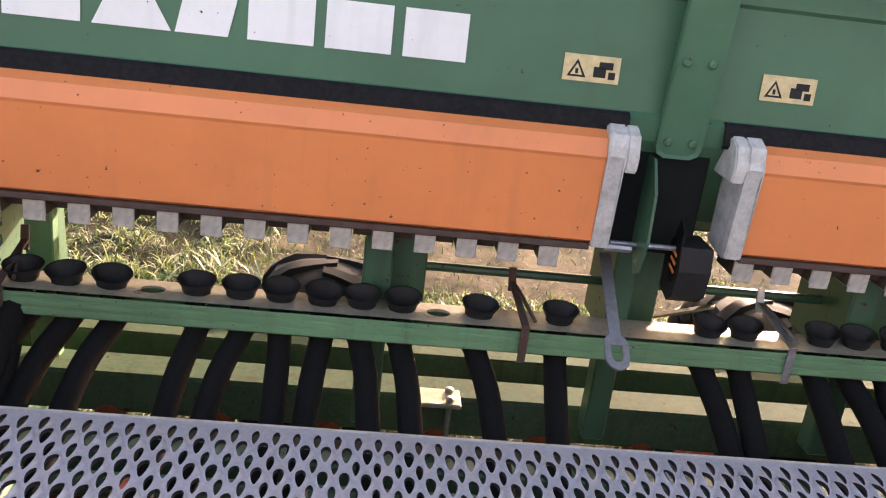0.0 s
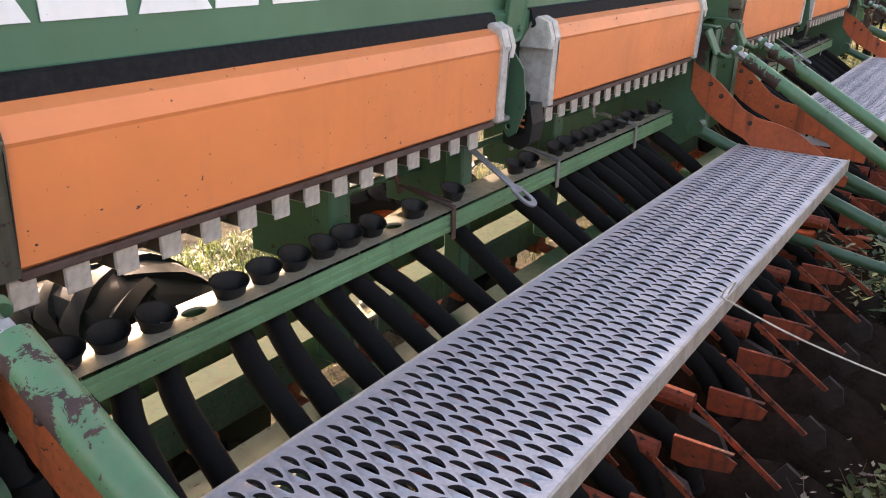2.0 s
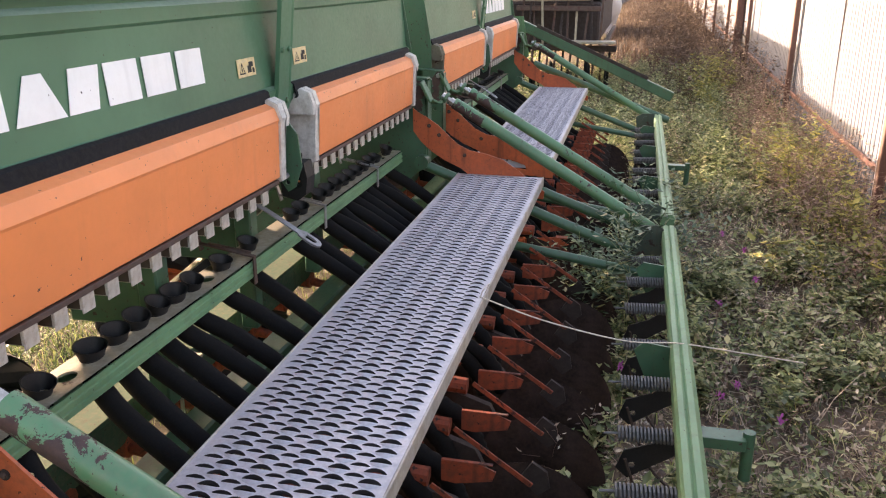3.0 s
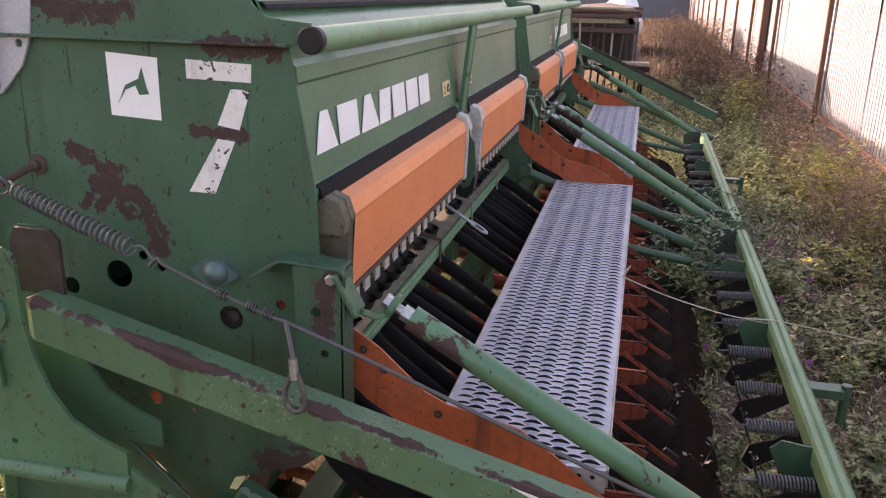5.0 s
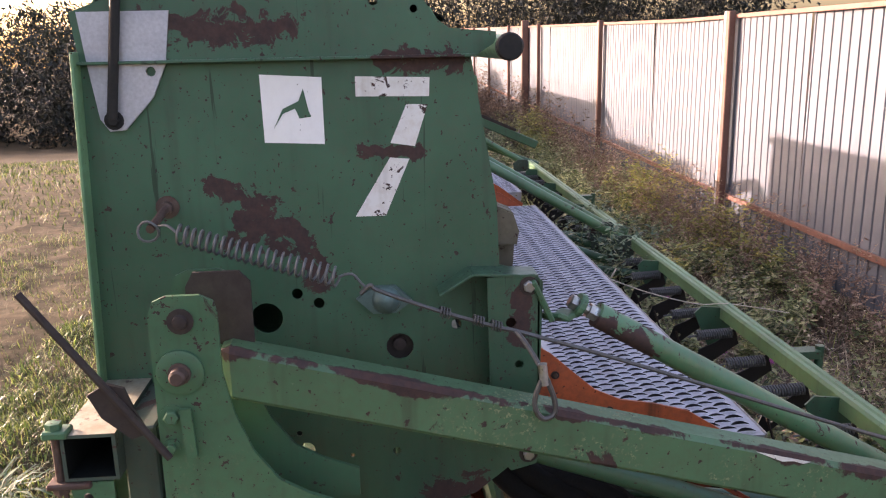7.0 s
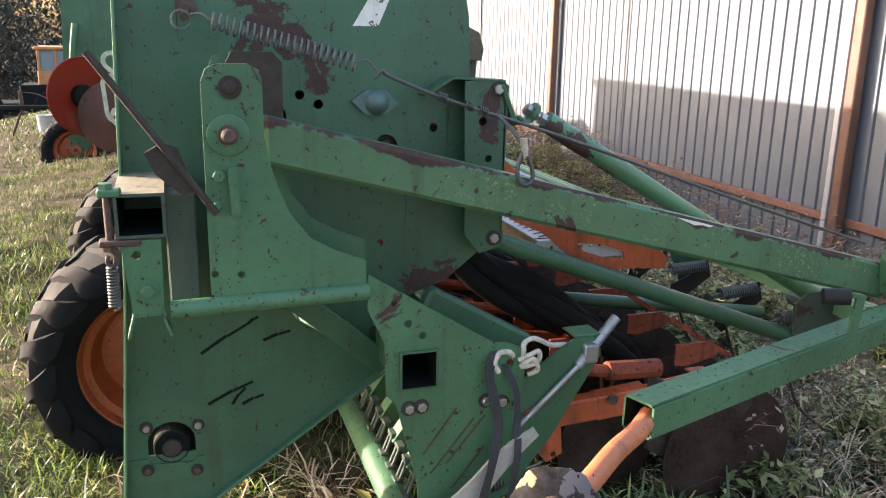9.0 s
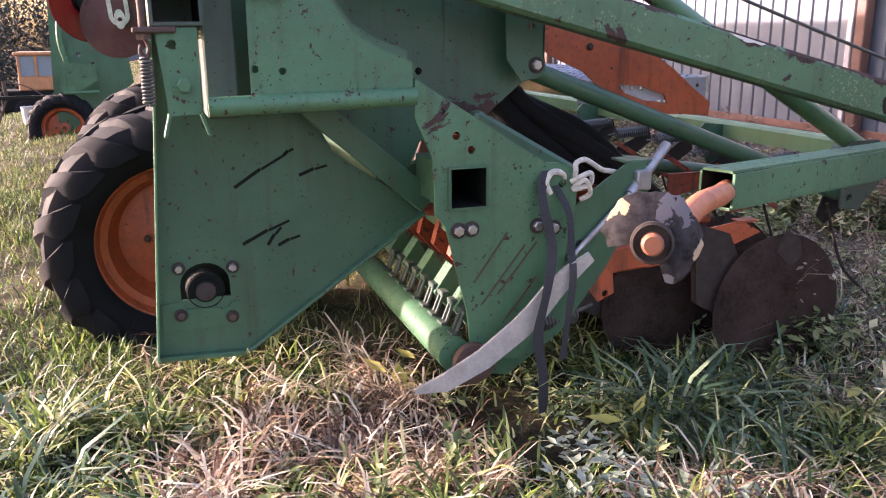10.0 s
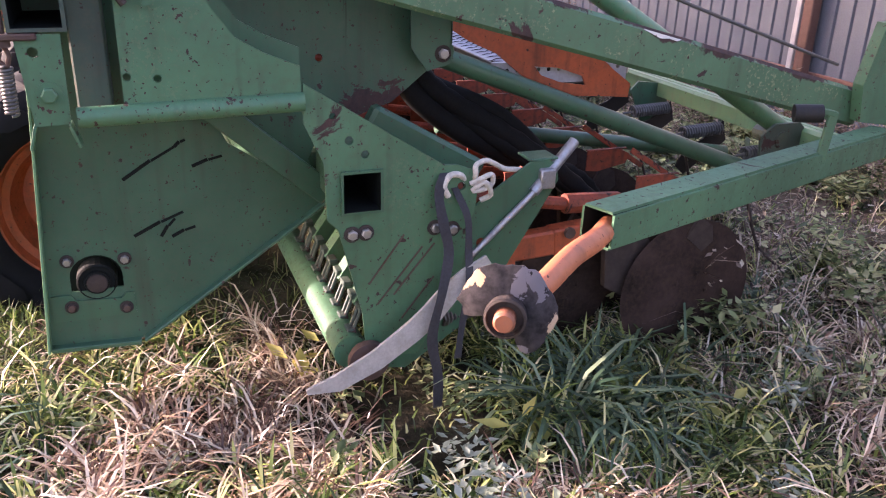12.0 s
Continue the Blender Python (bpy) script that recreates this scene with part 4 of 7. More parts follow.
# ---- under frame ----
def build_frame():
    bm = bmesh.new()
    box(bm, XL + 0.01, XR - 0.01, 1.700, 1.812, 0.440, 0.550, 0.008)
    f = part("main_beam", bm, BEAM_DUST, drill)
    bm = bmesh.new()
    box(bm, XL + 0.01, XR - 0.01, 1.905, 1.965, 0.480, 0.560, 0.006)
    part("cross_beam", bm, BEAM_DUST, drill)
    for x, w in ((0.190, 0.066), (0.750, 0.055), (1.33, 0.066)):
        bm = bmesh.new()
        box(bm, x - w / 2, x + w / 2, 1.600, 1.660, 0.52, 1.12, 0.005)
        box(bm, x - w / 2 + 0.03, x + w / 2 + 0.08, 1.66, 1.90, 0.75, 1.10, 0.004)
        part("post", bm, GREEN, drill)
    bm = bmesh.new()
    box(bm, -0.640, -0.575, 1.76, 1.80, 0.50, 1.14, 0.004)
    part("post", bm, GREEN_LIGHT, drill)
    bm = bmesh.new()
    rod(bm, (0.2, 1.78, 0.87), (XR - 0.02, 1.78, 0.87), 0.012, 10)
    part("agitator_shaft", bm, GREEN, drill)
    bm = bmesh.new()
    beam(bm, (0.62, 1.95, 0.62), (1.02, 1.70, 0.86), 0.030, 0.006, 0.001)
    part("brace", bm, RAILTOP, drill)
    bm = bmesh.new()
    box(bm, 0.285, 0.425, 1.640, 1.720, 0.553, 0.565, 0.003)
    b = part("clamp_plate", bm, RAILTOP, drill)
    for x in (0.312, 0.398):
        for y in (1.660, 1.705):
            bm = bmesh.new()
            lathe(bm, [(0.011, 0), (0.011, 0.010), (0.006, 0.012)], Matrix.Translation((x, y, 0.565)), 6)
            rod(bm, (x, y, 0.40), (x, y, 0.56), 0.006, 6)
            part("bolt", bm, STEEL, b)
    # square draw beam at the front and its square tube ends
    bm = bmesh.new()
    box(bm, 0.42, XR + 0.02, 2.225, 2.315, 0.885, 0.975, 0.008)
    part("front_beam", bm, GREEN, drill)
    bm = bmesh.new()
    box(bm, XL + 0.02, XR - 0.02, 1.50, 1.60, 0.33, 0.47, 0.008)
    part("coulter_rail", bm, GREEN, drill)
    # pressed side sheet of the coulter frame
    for x in (XL + 0.05, XR - 0.05):
        bm = bmesh.new()
        beam(bm, (x, 1.58, 0.80), (x, 1.68, 0.52), 0.012, 0.055, 0.002, 0, (0, 1, 0))
        part("rusty_strut", bm, RUSTY, drill)
    bm = bmesh.new()
    rod(bm, (XL + 0.02, 1.43, 0.43), (XR - 0.02, 1.43, 0.43), 0.028, 12)
    part("coulter_shaft", bm, GREEN, drill)


build_frame()


# ---- wheels ----
def build_wheel(x):
    c = Vector((x, 2.290, 0.232))
    m = basis(c - Vector((0.20, 0, 0)), c) @ Matrix.Diagonal((1.10, 1.10, 1.0, 1.0))
    bm = bmesh.new()
    prof = [(0.226, 0.045), (0.244, 0.026), (0.278, 0.006), (0.318, 0.006), (0.350, 0.030), (0.366, 0.10), (0.372, 0.20), (0.366, 0.30), (0.350, 0.370), (0.318, 0.394), (0.278, 0.394), (0.244, 0.374), (0.226, 0.355)]
    lathe(bm, prof, m, 48, 0, False)
    w = part("wheel", bm, TYRE, drill, "black lugged tyre on orange rim", True)
    bm = bmesh.new()
    lathe(bm, [(0.250, 0.026), (0.255, 0.040), (0.222, 0.054), (0.212, 0.085), (0.192, 0.095), (0.165, 0.180), (0.100, 0.170), (0.060, 0.155), (0.055, 0.140), (0.020, 0.138)], m, 40, 0, False)
    lathe(bm, [(0.240, 0.370), (0.222, 0.346), (0.212, 0.12)], m, 40, 0, False)
    part("rim", bm, ORANGE_ARM, w, "", True)
    bm = bmesh.new()
    for k in range(6):
        a = math.pi / 3 * k
        lathe(bm, [(0.011, 0), (0.011, 0.016), (0.006, 0.02)], m @ Matrix.Translation((0.085 * math.cos(a), 0.085 * math.sin(a), 0.155)) @ pose(0, 0, 0, 180), 6)
    rod(bm, c - Vector((0.06, 0, 0)), c + Vector((0.3, 0, 0)), 0.03, 12)
    part("hub", bm, RUSTY, w)
    # tread bars, leaning to either side in turn
    n = 17
    for sgn in (-1, 1):
        bm = bmesh.new()
        vs = []
        for t in range(9):
            f = t / 8
            h = 0.20 + sgn * (-0.02 + 0.228 * min(1.0, f / 0.82))
            a = 0.40 * f ** 1.2
            r0 = 0.364 if f < 0.55 else 0.364 - 0.075 * (f - 0.55) / 0.45
            r1 = r0 + 0.016 - 0.007 * max(0.0, f - 0.55) / 0.45
            wd = (0.050 + 0.022 * f) * (1.0 if f < 0.9 else 0.7)
            vs.append([bm.verts.new(m @ Vector((rr * math.cos(a + da / rr), rr * math.sin(a + da / rr), h))) for rr, da in ((r0 - 0.012, -wd * 0.72), (r1, -wd * 0.36), (r1, wd * 0.36), (r0 - 0.012, wd * 0.72))])
        for p, q in zip(vs, vs[1:]):
            for i in range(3):
                bm.faces.new((p[i], p[i + 1], q[i + 1], q[i]))
        bm.faces.new(vs[0])
        bm.faces.new(vs[-1])
        me = finish(bm, "lug", TYRE, True)
        for k in range(n):
            spin = Matrix.Translation(c) @ Matrix.Rotation(2 * math.pi * (k + (0.5 if sgn > 0 else 0)) / n, 4, "X") @ Matrix.Translation(-c)
            again("lug", me, w, spin)


build_wheel(0.05)
build_wheel(1.47)


# ---- walkway ----
WY0, WY1, WZ = 0.805, 1.232, 0.735


def build_walkway():
    """Serrated steel grating: raised leaf-shaped slots in staggered rows."""
    x0, x1 = XL + 0.053, XR - 0.032
    px = 0.0372
    dy = (WY1 - WY0 - 0.012) / 11.0
    bm = bmesh.new()
    rows = int((x1 - x0) / px)
    y0 = WY0 + 0.006
    for c in range(10):
        yc = y0 + dy * (c + 1)
        up = c % 2 == 0
        off = 0.0 if up else px / 2
        half, base, reach = (0.0092, 0.0066, 0.0) if up else (0.0068, 0.0038, -0.07)
        for r in range(rows):
            xc = x0 + px * (r + 0.5) + off
            outer = [bm.verts.new((xc + px / 2 * u, yc + dy * v, WZ)) for u, v in ((1, 0), (0.5, 0.5), (0, 1), (-0.5, 0.5), (-1, 0), (-0.5, -0.5), (0, -1), (0.5, -0.5))]
            loops = []
            for grow, ln, z in ((0.0030, 0.68, 0.80), (0.0010, 0.645, 1.0), (0.0, 0.635, 0.9), (0.0, 0.632, 0.50)):
                loop = []
                for k in range(16):
                    t = 2 * math.pi * k / 16
                    cx, cy = math.cos(t), math.sin(t)
                    lip = base * (1.0 - 0.05 * cx)
                    loop.append(bm.verts.new((xc + (half + grow) * cx * (1.0 - 0.25 * cy * cy), yc + dy * (ln + reach) * cy, WZ + (1.0 - cy * cy) * lip * z - (0.007 if z < 0.6 else 0.0))))
                loops.append(loop)
            q = loops[0]
            for k in range(8):
                bm.faces.new((outer[k], outer[(k + 1) % 8], q[(2 * k + 2) % 16], q[2 * k + 1], q[2 * k]))
            # innermost slot wall takes the near-black zinc that paints the hole's shade
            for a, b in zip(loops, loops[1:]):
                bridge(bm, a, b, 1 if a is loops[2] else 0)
    # plain margins along both edges and at both ends
    for ye, yt, off in ((y0, y0 + dy, 0.0), (y0 + 11 * dy, y0 + 10 * dy, px / 2)):
        for r in range(rows):
            xc = x0 + px * (r + 0.5) + off
            ym = (ye + yt) / 2
            bm.faces.new([bm.verts.new(p) for p in ((xc, ye, WZ), (xc + px, ye, WZ), (xc + 0.75 * px, ym, WZ), (xc + px / 2, yt, WZ), (xc + 0.25 * px, ym, WZ))])
    box(bm, x0 - 0.002, x0 + px / 2, y0, WY1 - 0.006, WZ - 0.004, WZ - 0.001, 0)
    box(bm, x0 + px * rows, x1 + 0.018, y0, WY1 - 0.006, WZ - 0.004, WZ - 0.001, 0)
    bmesh.ops.remove_doubles(bm, verts=bm.verts, dist=0.0003)
    me = finish(bm, "walkway", [GALV, SLOT_SHADE], True)
    w = hang(new("walkway", me), drill)
    tagged(w, "galvanised grating with raised serrated slots")
    for y, nm in ((WY0, "edge_strip"), (WY1, "edge_strip")):
        bm = bmesh.new()
        s = 1 if y == WY1 else -1
        box(bm, x0 - 0.002, x1 + 0.02, min(y - s * 0.006, y), max(y - s * 0.006, y), WZ - 0.045, WZ + 0.003, 0.002)
        part(nm, bm, EDGE, w)
    for x in (XM, x1):
        bm = bmesh.new()
        box(bm, x - 0.002, x + 0.002, WY0 + 0.006, WY1 - 0.006, WZ - 0.045, WZ - 0.004, 0)
        part("cross_strip", bm, GALV, w)
    # punched end sheet
    bm = bmesh.new()
    holes = [circle(WY0 + 0.035 + 0.031 * k, WZ - 0.024, 0.0065, 8) for k in range(14)]
    plate(bm, [(WY0 + 0.006, WZ - 0.004), (WY1 - 0.006, WZ - 0.004), (WY1 - 0.006, WZ - 0.062), (WY0 + 0.006, WZ - 0.062)], holes, x0, x0 + 0.003)
    part("end_sheet", bm, GALV, w, "punched galvanised end sheet")


build_walkway()


def build_walk_bracket(x):
    """Orange bracket that carries one end of the walkway."""
    out = [(1.462, 1.050), (1.440, 1.032), (1.395, 1.008), (1.340, 0.972), (1.285, 0.922), (1.235, 0.878), (1.175, 0.850), (1.095, 0.836), (1.010, 0.812), (0.930, 0.760), (0.860, 0.704), (0.800, 0.662),
           (0.805, 0.624), (0.90, 0.632), (1.05, 0.640), (1.13, 0.690), (1.22, 0.760), (1.30, 0.795), (1.37, 0.838), (1.42, 0.882), (1.46, 0.935)]
    bm = bmesh.new()
    plate(bm, out, [[(1.105, 0.722), (1.085, 0.698), (1.025, 0.676), (0.945, 0.664), (0.957, 0.690), (1.037, 0.716)]], x - 0.003, x + 0.003)
    b = part("walkway_bracket", bm, ORANGE_ARM, drill, "curved orange steel bracket")
    bolts(b, x - 0.003, ((1.38, 0.965), (1.33, 0.92), (1.20, 0.825)), 0.006, 0.005, RUSTY)


build_walk_bracket(XL + 0.045)
build_walk_bracket(XR - 0.005)


# ---- coulters ----
def build_coulters():
    bm = bmesh.new()
    rod(bm, (0, 1.43, 0.43), (0, 1.05, 0.37), 0.018, 10)
    rod(bm, (0, 1.05, 0.37), (0, 0.88, 0.36), 0.028, 10)
    plate(bm, [(0.84, 0.430), (0.735, 0.432), (0.690, 0.415), (0.700, 0.385), (0.80, 0.365), (0.84, 0.37)], [], -0.022, -0.018)
    box(bm, -0.022, -0.010, 0.70, 0.84, 0.430, 0.434, 0.001)
    beam(bm, (0.050, 0.820, 0.490), (0.035, 0.600, 0.350), 0.004, 0.016, 0.001)
    rod(bm, (0, 1.43, 0.43), (0, 1.36, 0.425), 0.036, 10)
    arm = finish(bm, "coulter", COULTER)
    bm = bmesh.new()
    m = basis((-0.030, 0.630, 0.062), (-1, 0.630, 0.077))
    lathe(bm, [(0.224, 0.0), (0.226, 0.004), (0.195, 0.010), (0.09, 0.022), (0.05, 0.020), (0.012, 0.022)], m, 32)
    for k in range(5):
        a = 2 * math.pi * k / 5
        lathe(bm, [(0.008, 0.012), (0.008, 0.022), (0.004, 0.024)], m @ Matrix.Translation((0.06 * math.cos(a), 0.06 * math.sin(a), 0)), 6)
    dm = finish(bm, "disc", DISC, True)
    bm = bmesh.new()
    plate(bm, [(0.62, 0.30), (0.575, 0.27), (0.565, 0.22), (0.60, 0.19), (0.66, 0.24)], [], -0.046, -0.034)
    plate(bm, [(0.92, 0.34), (0.80, 0.30), (0.70, 0.10), (0.76, 0.02), (0.90, 0.10)], [], -0.012, 0.012)
    tm = finish(bm, "scraper", DARKRUST)
    for k in range(24):
        x = -0.845 + 0.1353 * k
        back = 0.0 if k % 2 == 0 else 0.34
        c = again("coulter", arm, drill, pose(x, back, 0.0))
        small = Matrix.Translation((0, 0.63, 0.062)) @ Matrix.Scale(0.74, 4) @ Matrix.Translation((0, -0.63, -0.062))
        again("disc", dm, c, pose(x, back, 0) @ (small if back else Matrix()))
        again("scraper", tm, c, pose(x, back, 0))


build_coulters()


def build_end_arm(x):
    """Orange arm and knee plate of the outermost coulter."""
    bm = bmesh.new()
    beam(bm, (x, 1.45, 0.250), (x, 1.08, 0.268), 0.050, 0.072, 0.006)
    beam(bm, (x, 1.09, 0.268), (x, 0.925, 0.280), 0.055, 0.074, 0.004)
    plate(bm, [(0.940, 0.312), (0.760, 0.334), (0.690, 0.295), (0.850, 0.243), (0.930, 0.243)], [], x - 0.003, x + 0.003)
    box(bm, x - 0.003, x + 0.04, 0.700, 0.765, 0.325, 0.332, 0.002)
    a = part("coulter_arm", bm, ORANGE_ARM, drill, "stout orange coulter arm with chipped paint")
    bm = bmesh.new()
    rod(bm, (x - 0.032, 1.05, 0.30), (x - 0.044, 1.05, 0.30), 0.016, 8)
    part("pivot", bm, RUSTY, a)


build_end_arm(-0.850)


# ---- harrow behind ----
def build_harrow():
    y, z = 0.195, 0.485
    bm = bmesh.new()
    for x0, x1 in ((-0.93, 0.60), (0.60, 2.33)):
        prof = [(y - 0.034, z - 0.02), (y - 0.034, z + 0.018), (y - 0.020, z + 0.033), (y - 0.003, z + 0.033), (y + 0.003, z + 0.026), (y + 0.010, z + 0.033), (y + 0.026, z + 0.033), (y + 0.034, z + 0.022), (y + 0.034, z - 0.03), (y, z - 0.036)]
        a = [bm.verts.new((x0, u, v)) for u, v in prof]
        b = [bm.verts.new((x1, u, v)) for u, v in prof]
        bridge(bm, a, b)
        bm.faces.new(a)
        bm.faces.new(b)
    h = part("harrow_bar", bm, GREEN_LIGHT, drill, "light green harrow bar with moss")
    for x in (0.925, -0.05, 1.75):
        bm = bmesh.new()
        plate(bm, [(y + 0.03, z + 0.02), (y + 0.12, z + 0.03), (y + 0.15, z + 0.00), (y + 0.08, z - 0.16), (y + 0.0, z - 0.20), (y - 0.02, z - 0.03)], [], x - 0.004, x + 0.004)
        mp = part("mount_plate", bm, GREEN, h)
    bm = bmesh.new()
    box(bm, 0.40, 0.46, y - 0.15, y - 0.034, z - 0.004, z + 0.002, 0.001)
    box(bm, 0.398, 0.403, y - 0.15, y - 0.034, z - 0.03, z + 0.002, 0.001)
    ap = part("angle_piece", bm, GREEN, h)
    bm = bmesh.new()
    rod(bm, (0.43, y - 0.160, z - 0.13), (0.43, y - 0.160, z + 0.015), 0.017, 12)
    part("tube_stub", bm, GREEN, ap, "", True)
    # spring tines
    bm = bmesh.new()
    pipe(bm, coil((0, y + 0.185, z - 0.062), (0, y + 0.03, z - 0.055), 0.0205, 15, 8), 0.0042, 5)
    pipe(bm, [(0, y + 0.185, z - 0.062), (0, y + 0.225, z - 0.066)], 0.004, 5)
    me = finish(bm, "spring", SPRING, True)
    bm = bmesh.new()
    pipe(bm, curve([(0, y + 0.16, z - 0.15), (0, y + 0.12, z - 0.26), (0, y + 0.06, z - 0.38), (0.0, y - 0.06, z - 0.48)], 5), 0.005, 6)
    tine = finish(bm, "tine", DARKRUST, True)
    bm = bmesh.new()
    plate(bm, [(y + 0.01, z - 0.04), (y + 0.09, z - 0.10), (y + 0.165, z - 0.13), (y + 0.185, z - 0.19), (y + 0.15, z - 0.22), (y + 0.08, z - 0.17), (y - 0.01, z - 0.11)], [circle(y + 0.14, z - 0.175, 0.010, 6)], 0.012, 0.018)
    am = finish(bm, "tine_holder", BLACK)
    for k in range(10):
        x = -0.75 + 0.31 * k
        again("spring", me, h, pose(x, 0, random.uniform(-0.01, 0.01)))
        again("tine", tine, h, pose(x, 0, 0))
        again("tine_holder", am, h, pose(x, 0, 0))
    # support tubes at both ends
    for x, s in ((XL, 1), (XR, -1)):
        bm = bmesh.new()
        top, low = Vector((x - 0.015, 1.252, 1.082)), Vector((x - 0.005, 0.26, 0.500))
        rod(bm, top, low, 0.0285, 20)
        t = part("top_link", bm, TUBE_TOP, drill, "worn green turnbuckle tube with rust", True)
        d = (top - low).normalized()
        bm = bmesh.new()
        lathe(bm, [(0.018, 0), (0.018, 0.022)], basis(top, top + d), 6)
        lathe(bm, [(0.011, 0.022), (0.011, 0.040)], basis(top, top + d), 10)
        lathe(bm, [(0.017, 0.052), (0.017, 0.068), (0.010, 0.071)], basis(top, top + d), 6)
        part("nut", bm, BRIGHT, t)
        bm = bmesh.new()
        e = top + d * 0.045
        lathe(bm, [(0.026, -0.008), (0.028, -0.005), (0.028, 0.005), (0.026, 0.008)], basis(e, e + d), 16)
        for p, q in (((x - 0.055, 1.405, 1.185), (x - 0.040, 1.360, 1.090)), ((x - 0.040, 1.362, 1.094), (x - 0.022, 1.335, 1.078)), ((x - 0.024, 1.337, 1.079), (x - 0.002, 1.305, 1.088))):
            beam(bm, p, q, 0.056, 0.013, 0.003, 0, (0, 0.3, 1))
        part("clevis", bm, GREEN_OLD, t)
        bm = bmesh.new()
        rod(bm, (x - 0.02, 1.402, 0.770), (x - 0.005, 0.34, 0.372), 0.0255, 18)
        lathe(bm, [(0.036, -0.03), (0.036, 0.03)], basis((x - 0.02, 1.412, 0.785), (x + 1, 1.412, 0.785)), 16)
        part("lower_link", bm, GREEN, drill, "dark green round tube", True)
        if s > 0:
            # seed hoses that leave the rail by the end plate
            for hx, hy, hz in ((0.055, 1.47, 0.76), (0.115, 1.45, 0.75), (0.20, 1.44, 0.74)):
                bm = bmesh.new()
                pts = curve([(x + hx, 1.56, 0.83), (x + hx, hy, hz), (x + hx - 0.01, hy - 0.10, hz - 0.10), (x + hx - 0.03, 1.12, 0.50), (x + hx - 0.04, 0.90, 0.32), (x + hx - 0.04, 0.86, 0.20)], 8)
                pipe(bm, pts, 0.027, 12, 0, [0.027 + (0.003 if i % 2 else 0.0) for i in range(len(pts))])
                part("hose", bm, HOSE, drill, "thick black rubber hose", True)
        bm = bmesh.new()
        rod(bm, (x + s * 0.26, 1.30, 0.52), (x + s * 0.26, 0.25, 0.36), 0.022, 14)
        part("inner_link", bm, GREEN, drill, "", True)
        bm = bmesh.new()
        plate(bm, [(0.36, 0.33), (0.38, 0.50), (0.33, 0.535), (0.24, 0.535), (0.19, 0.49), (0.22, 0.40), (0.29, 0.32)], [circle(0.33, 0.36, 0.012, 8)], x - 0.045, x - 0.035)
        rod(bm, (x - 0.05, 0.30, 0.485), (x + 0.06, 0.30, 0.485), 0.026, 12)
        part("joint_block", bm, TUBE_DARK, h)


build_harrow()


# ---- cord across the harrow, second drill ----
drill_b = copy_thing(drill, pose(XM + STEP, 1.7, GROUND))
for ob in drill_b.children:                 # its wheels stand further in
    if ob.name.split(".")[0] == "wheel":
        ob.matrix_basis = pose(0, -0.38, 0) @ ob.matrix_basis
tagged(drill_b, "green three metre seed drill parked behind the first one")


def decals(parent, dx, lettered):
    """White plain blocks of the maker's mark, and two yellow warning stickers."""
    def wall(z):
        return 1.4925 + 0.0903 * (z - 1.345)
    blocks = [("a", -0.690, -0.555), ("r", -0.540, -0.400), ("a", -0.380, -0.235), ("z", -0.228, -0.110), ("r", -0.094, 0.030), ("r", 0.051, 0.177), ("r", 0.199, 0.321)]
    z0, z1 = 1.403, 1.493
    for kind, a, b in blocks:
        bm = bmesh.new()
        w = b - a
        if kind == "a":
            pts = [(a, z0), (b, z0), (b - 0.36 * w, z1), (a + 0.30 * w, z1)]
        elif kind == "z":
            pts = [(a, z0), (b - 0.02, z0), (b, z1), (a + 0.02, z1)]
        else:
            pts = [(a, z0), (b, z0), (b, z1), (a, z1)]
        lo = [bm.verts.new((x + dx + lettered, wall(z) - 0.0005, z)) for x, z in pts]
        hi = [bm.verts.new((x + dx + lettered, wall(z) - 0.0022, z)) for x, z in pts]
        bridge(bm, lo, hi)
        bm.faces.new(hi)
        part("mark_block", bm, WHITE_L, parent, "white plain block")
    for a in (0.512, 0.912):
        bm = bmesh.new()
        z0, z1 = 1.392, 1.443
        lo = [bm.verts.new((x + dx, wall(z) - 0.0005, z)) for x, z in ((a, z0), (a + 0.112, z0), (a + 0.112, z1), (a, z1))]
        hi = [bm.verts.new((x + dx, wall(z) - 0.0020, z)) for x, z in ((a, z0), (a + 0.112, z0), (a + 0.112, z1), (a, z1))]
        bridge(bm, lo, hi)
        bm.faces.new(hi)
        st = part("sticker", bm, STICKER, parent, "yellow warning sticker")
        bm = bmesh.new()
        tri = [(0.008, 0.008), (0.046, 0.008), (0.027, 0.042)]
        inn = [(0.015, 0.012), (0.039, 0.012), (0.027, 0.034)]
        oo = [bm.verts.new((a + dx + u, wall(z0 + v) - 0.0026, z0 + v)) for u, v in tri]
        ii = [bm.verts.new((a + dx + u, wall(z0 + v) - 0.0026, z0 + v)) for u, v in inn]
        bridge(bm, oo, ii)
        for u0, u1, v0, v1 in ((0.060, 0.085, 0.010, 0.030), (0.070, 0.098, 0.026, 0.040), (0.090, 0.104, 0.008, 0.022), (0.024, 0.030, 0.014, 0.024)):
            bm.faces.new([bm.verts.new((a + dx + u, wall(z0 + v) - 0.0026, z0 + v)) for u, v in ((u0, v0), (u1, v0), (u1, v1), (u0, v1))])
        part("pictogram", bm, BLACK, st)


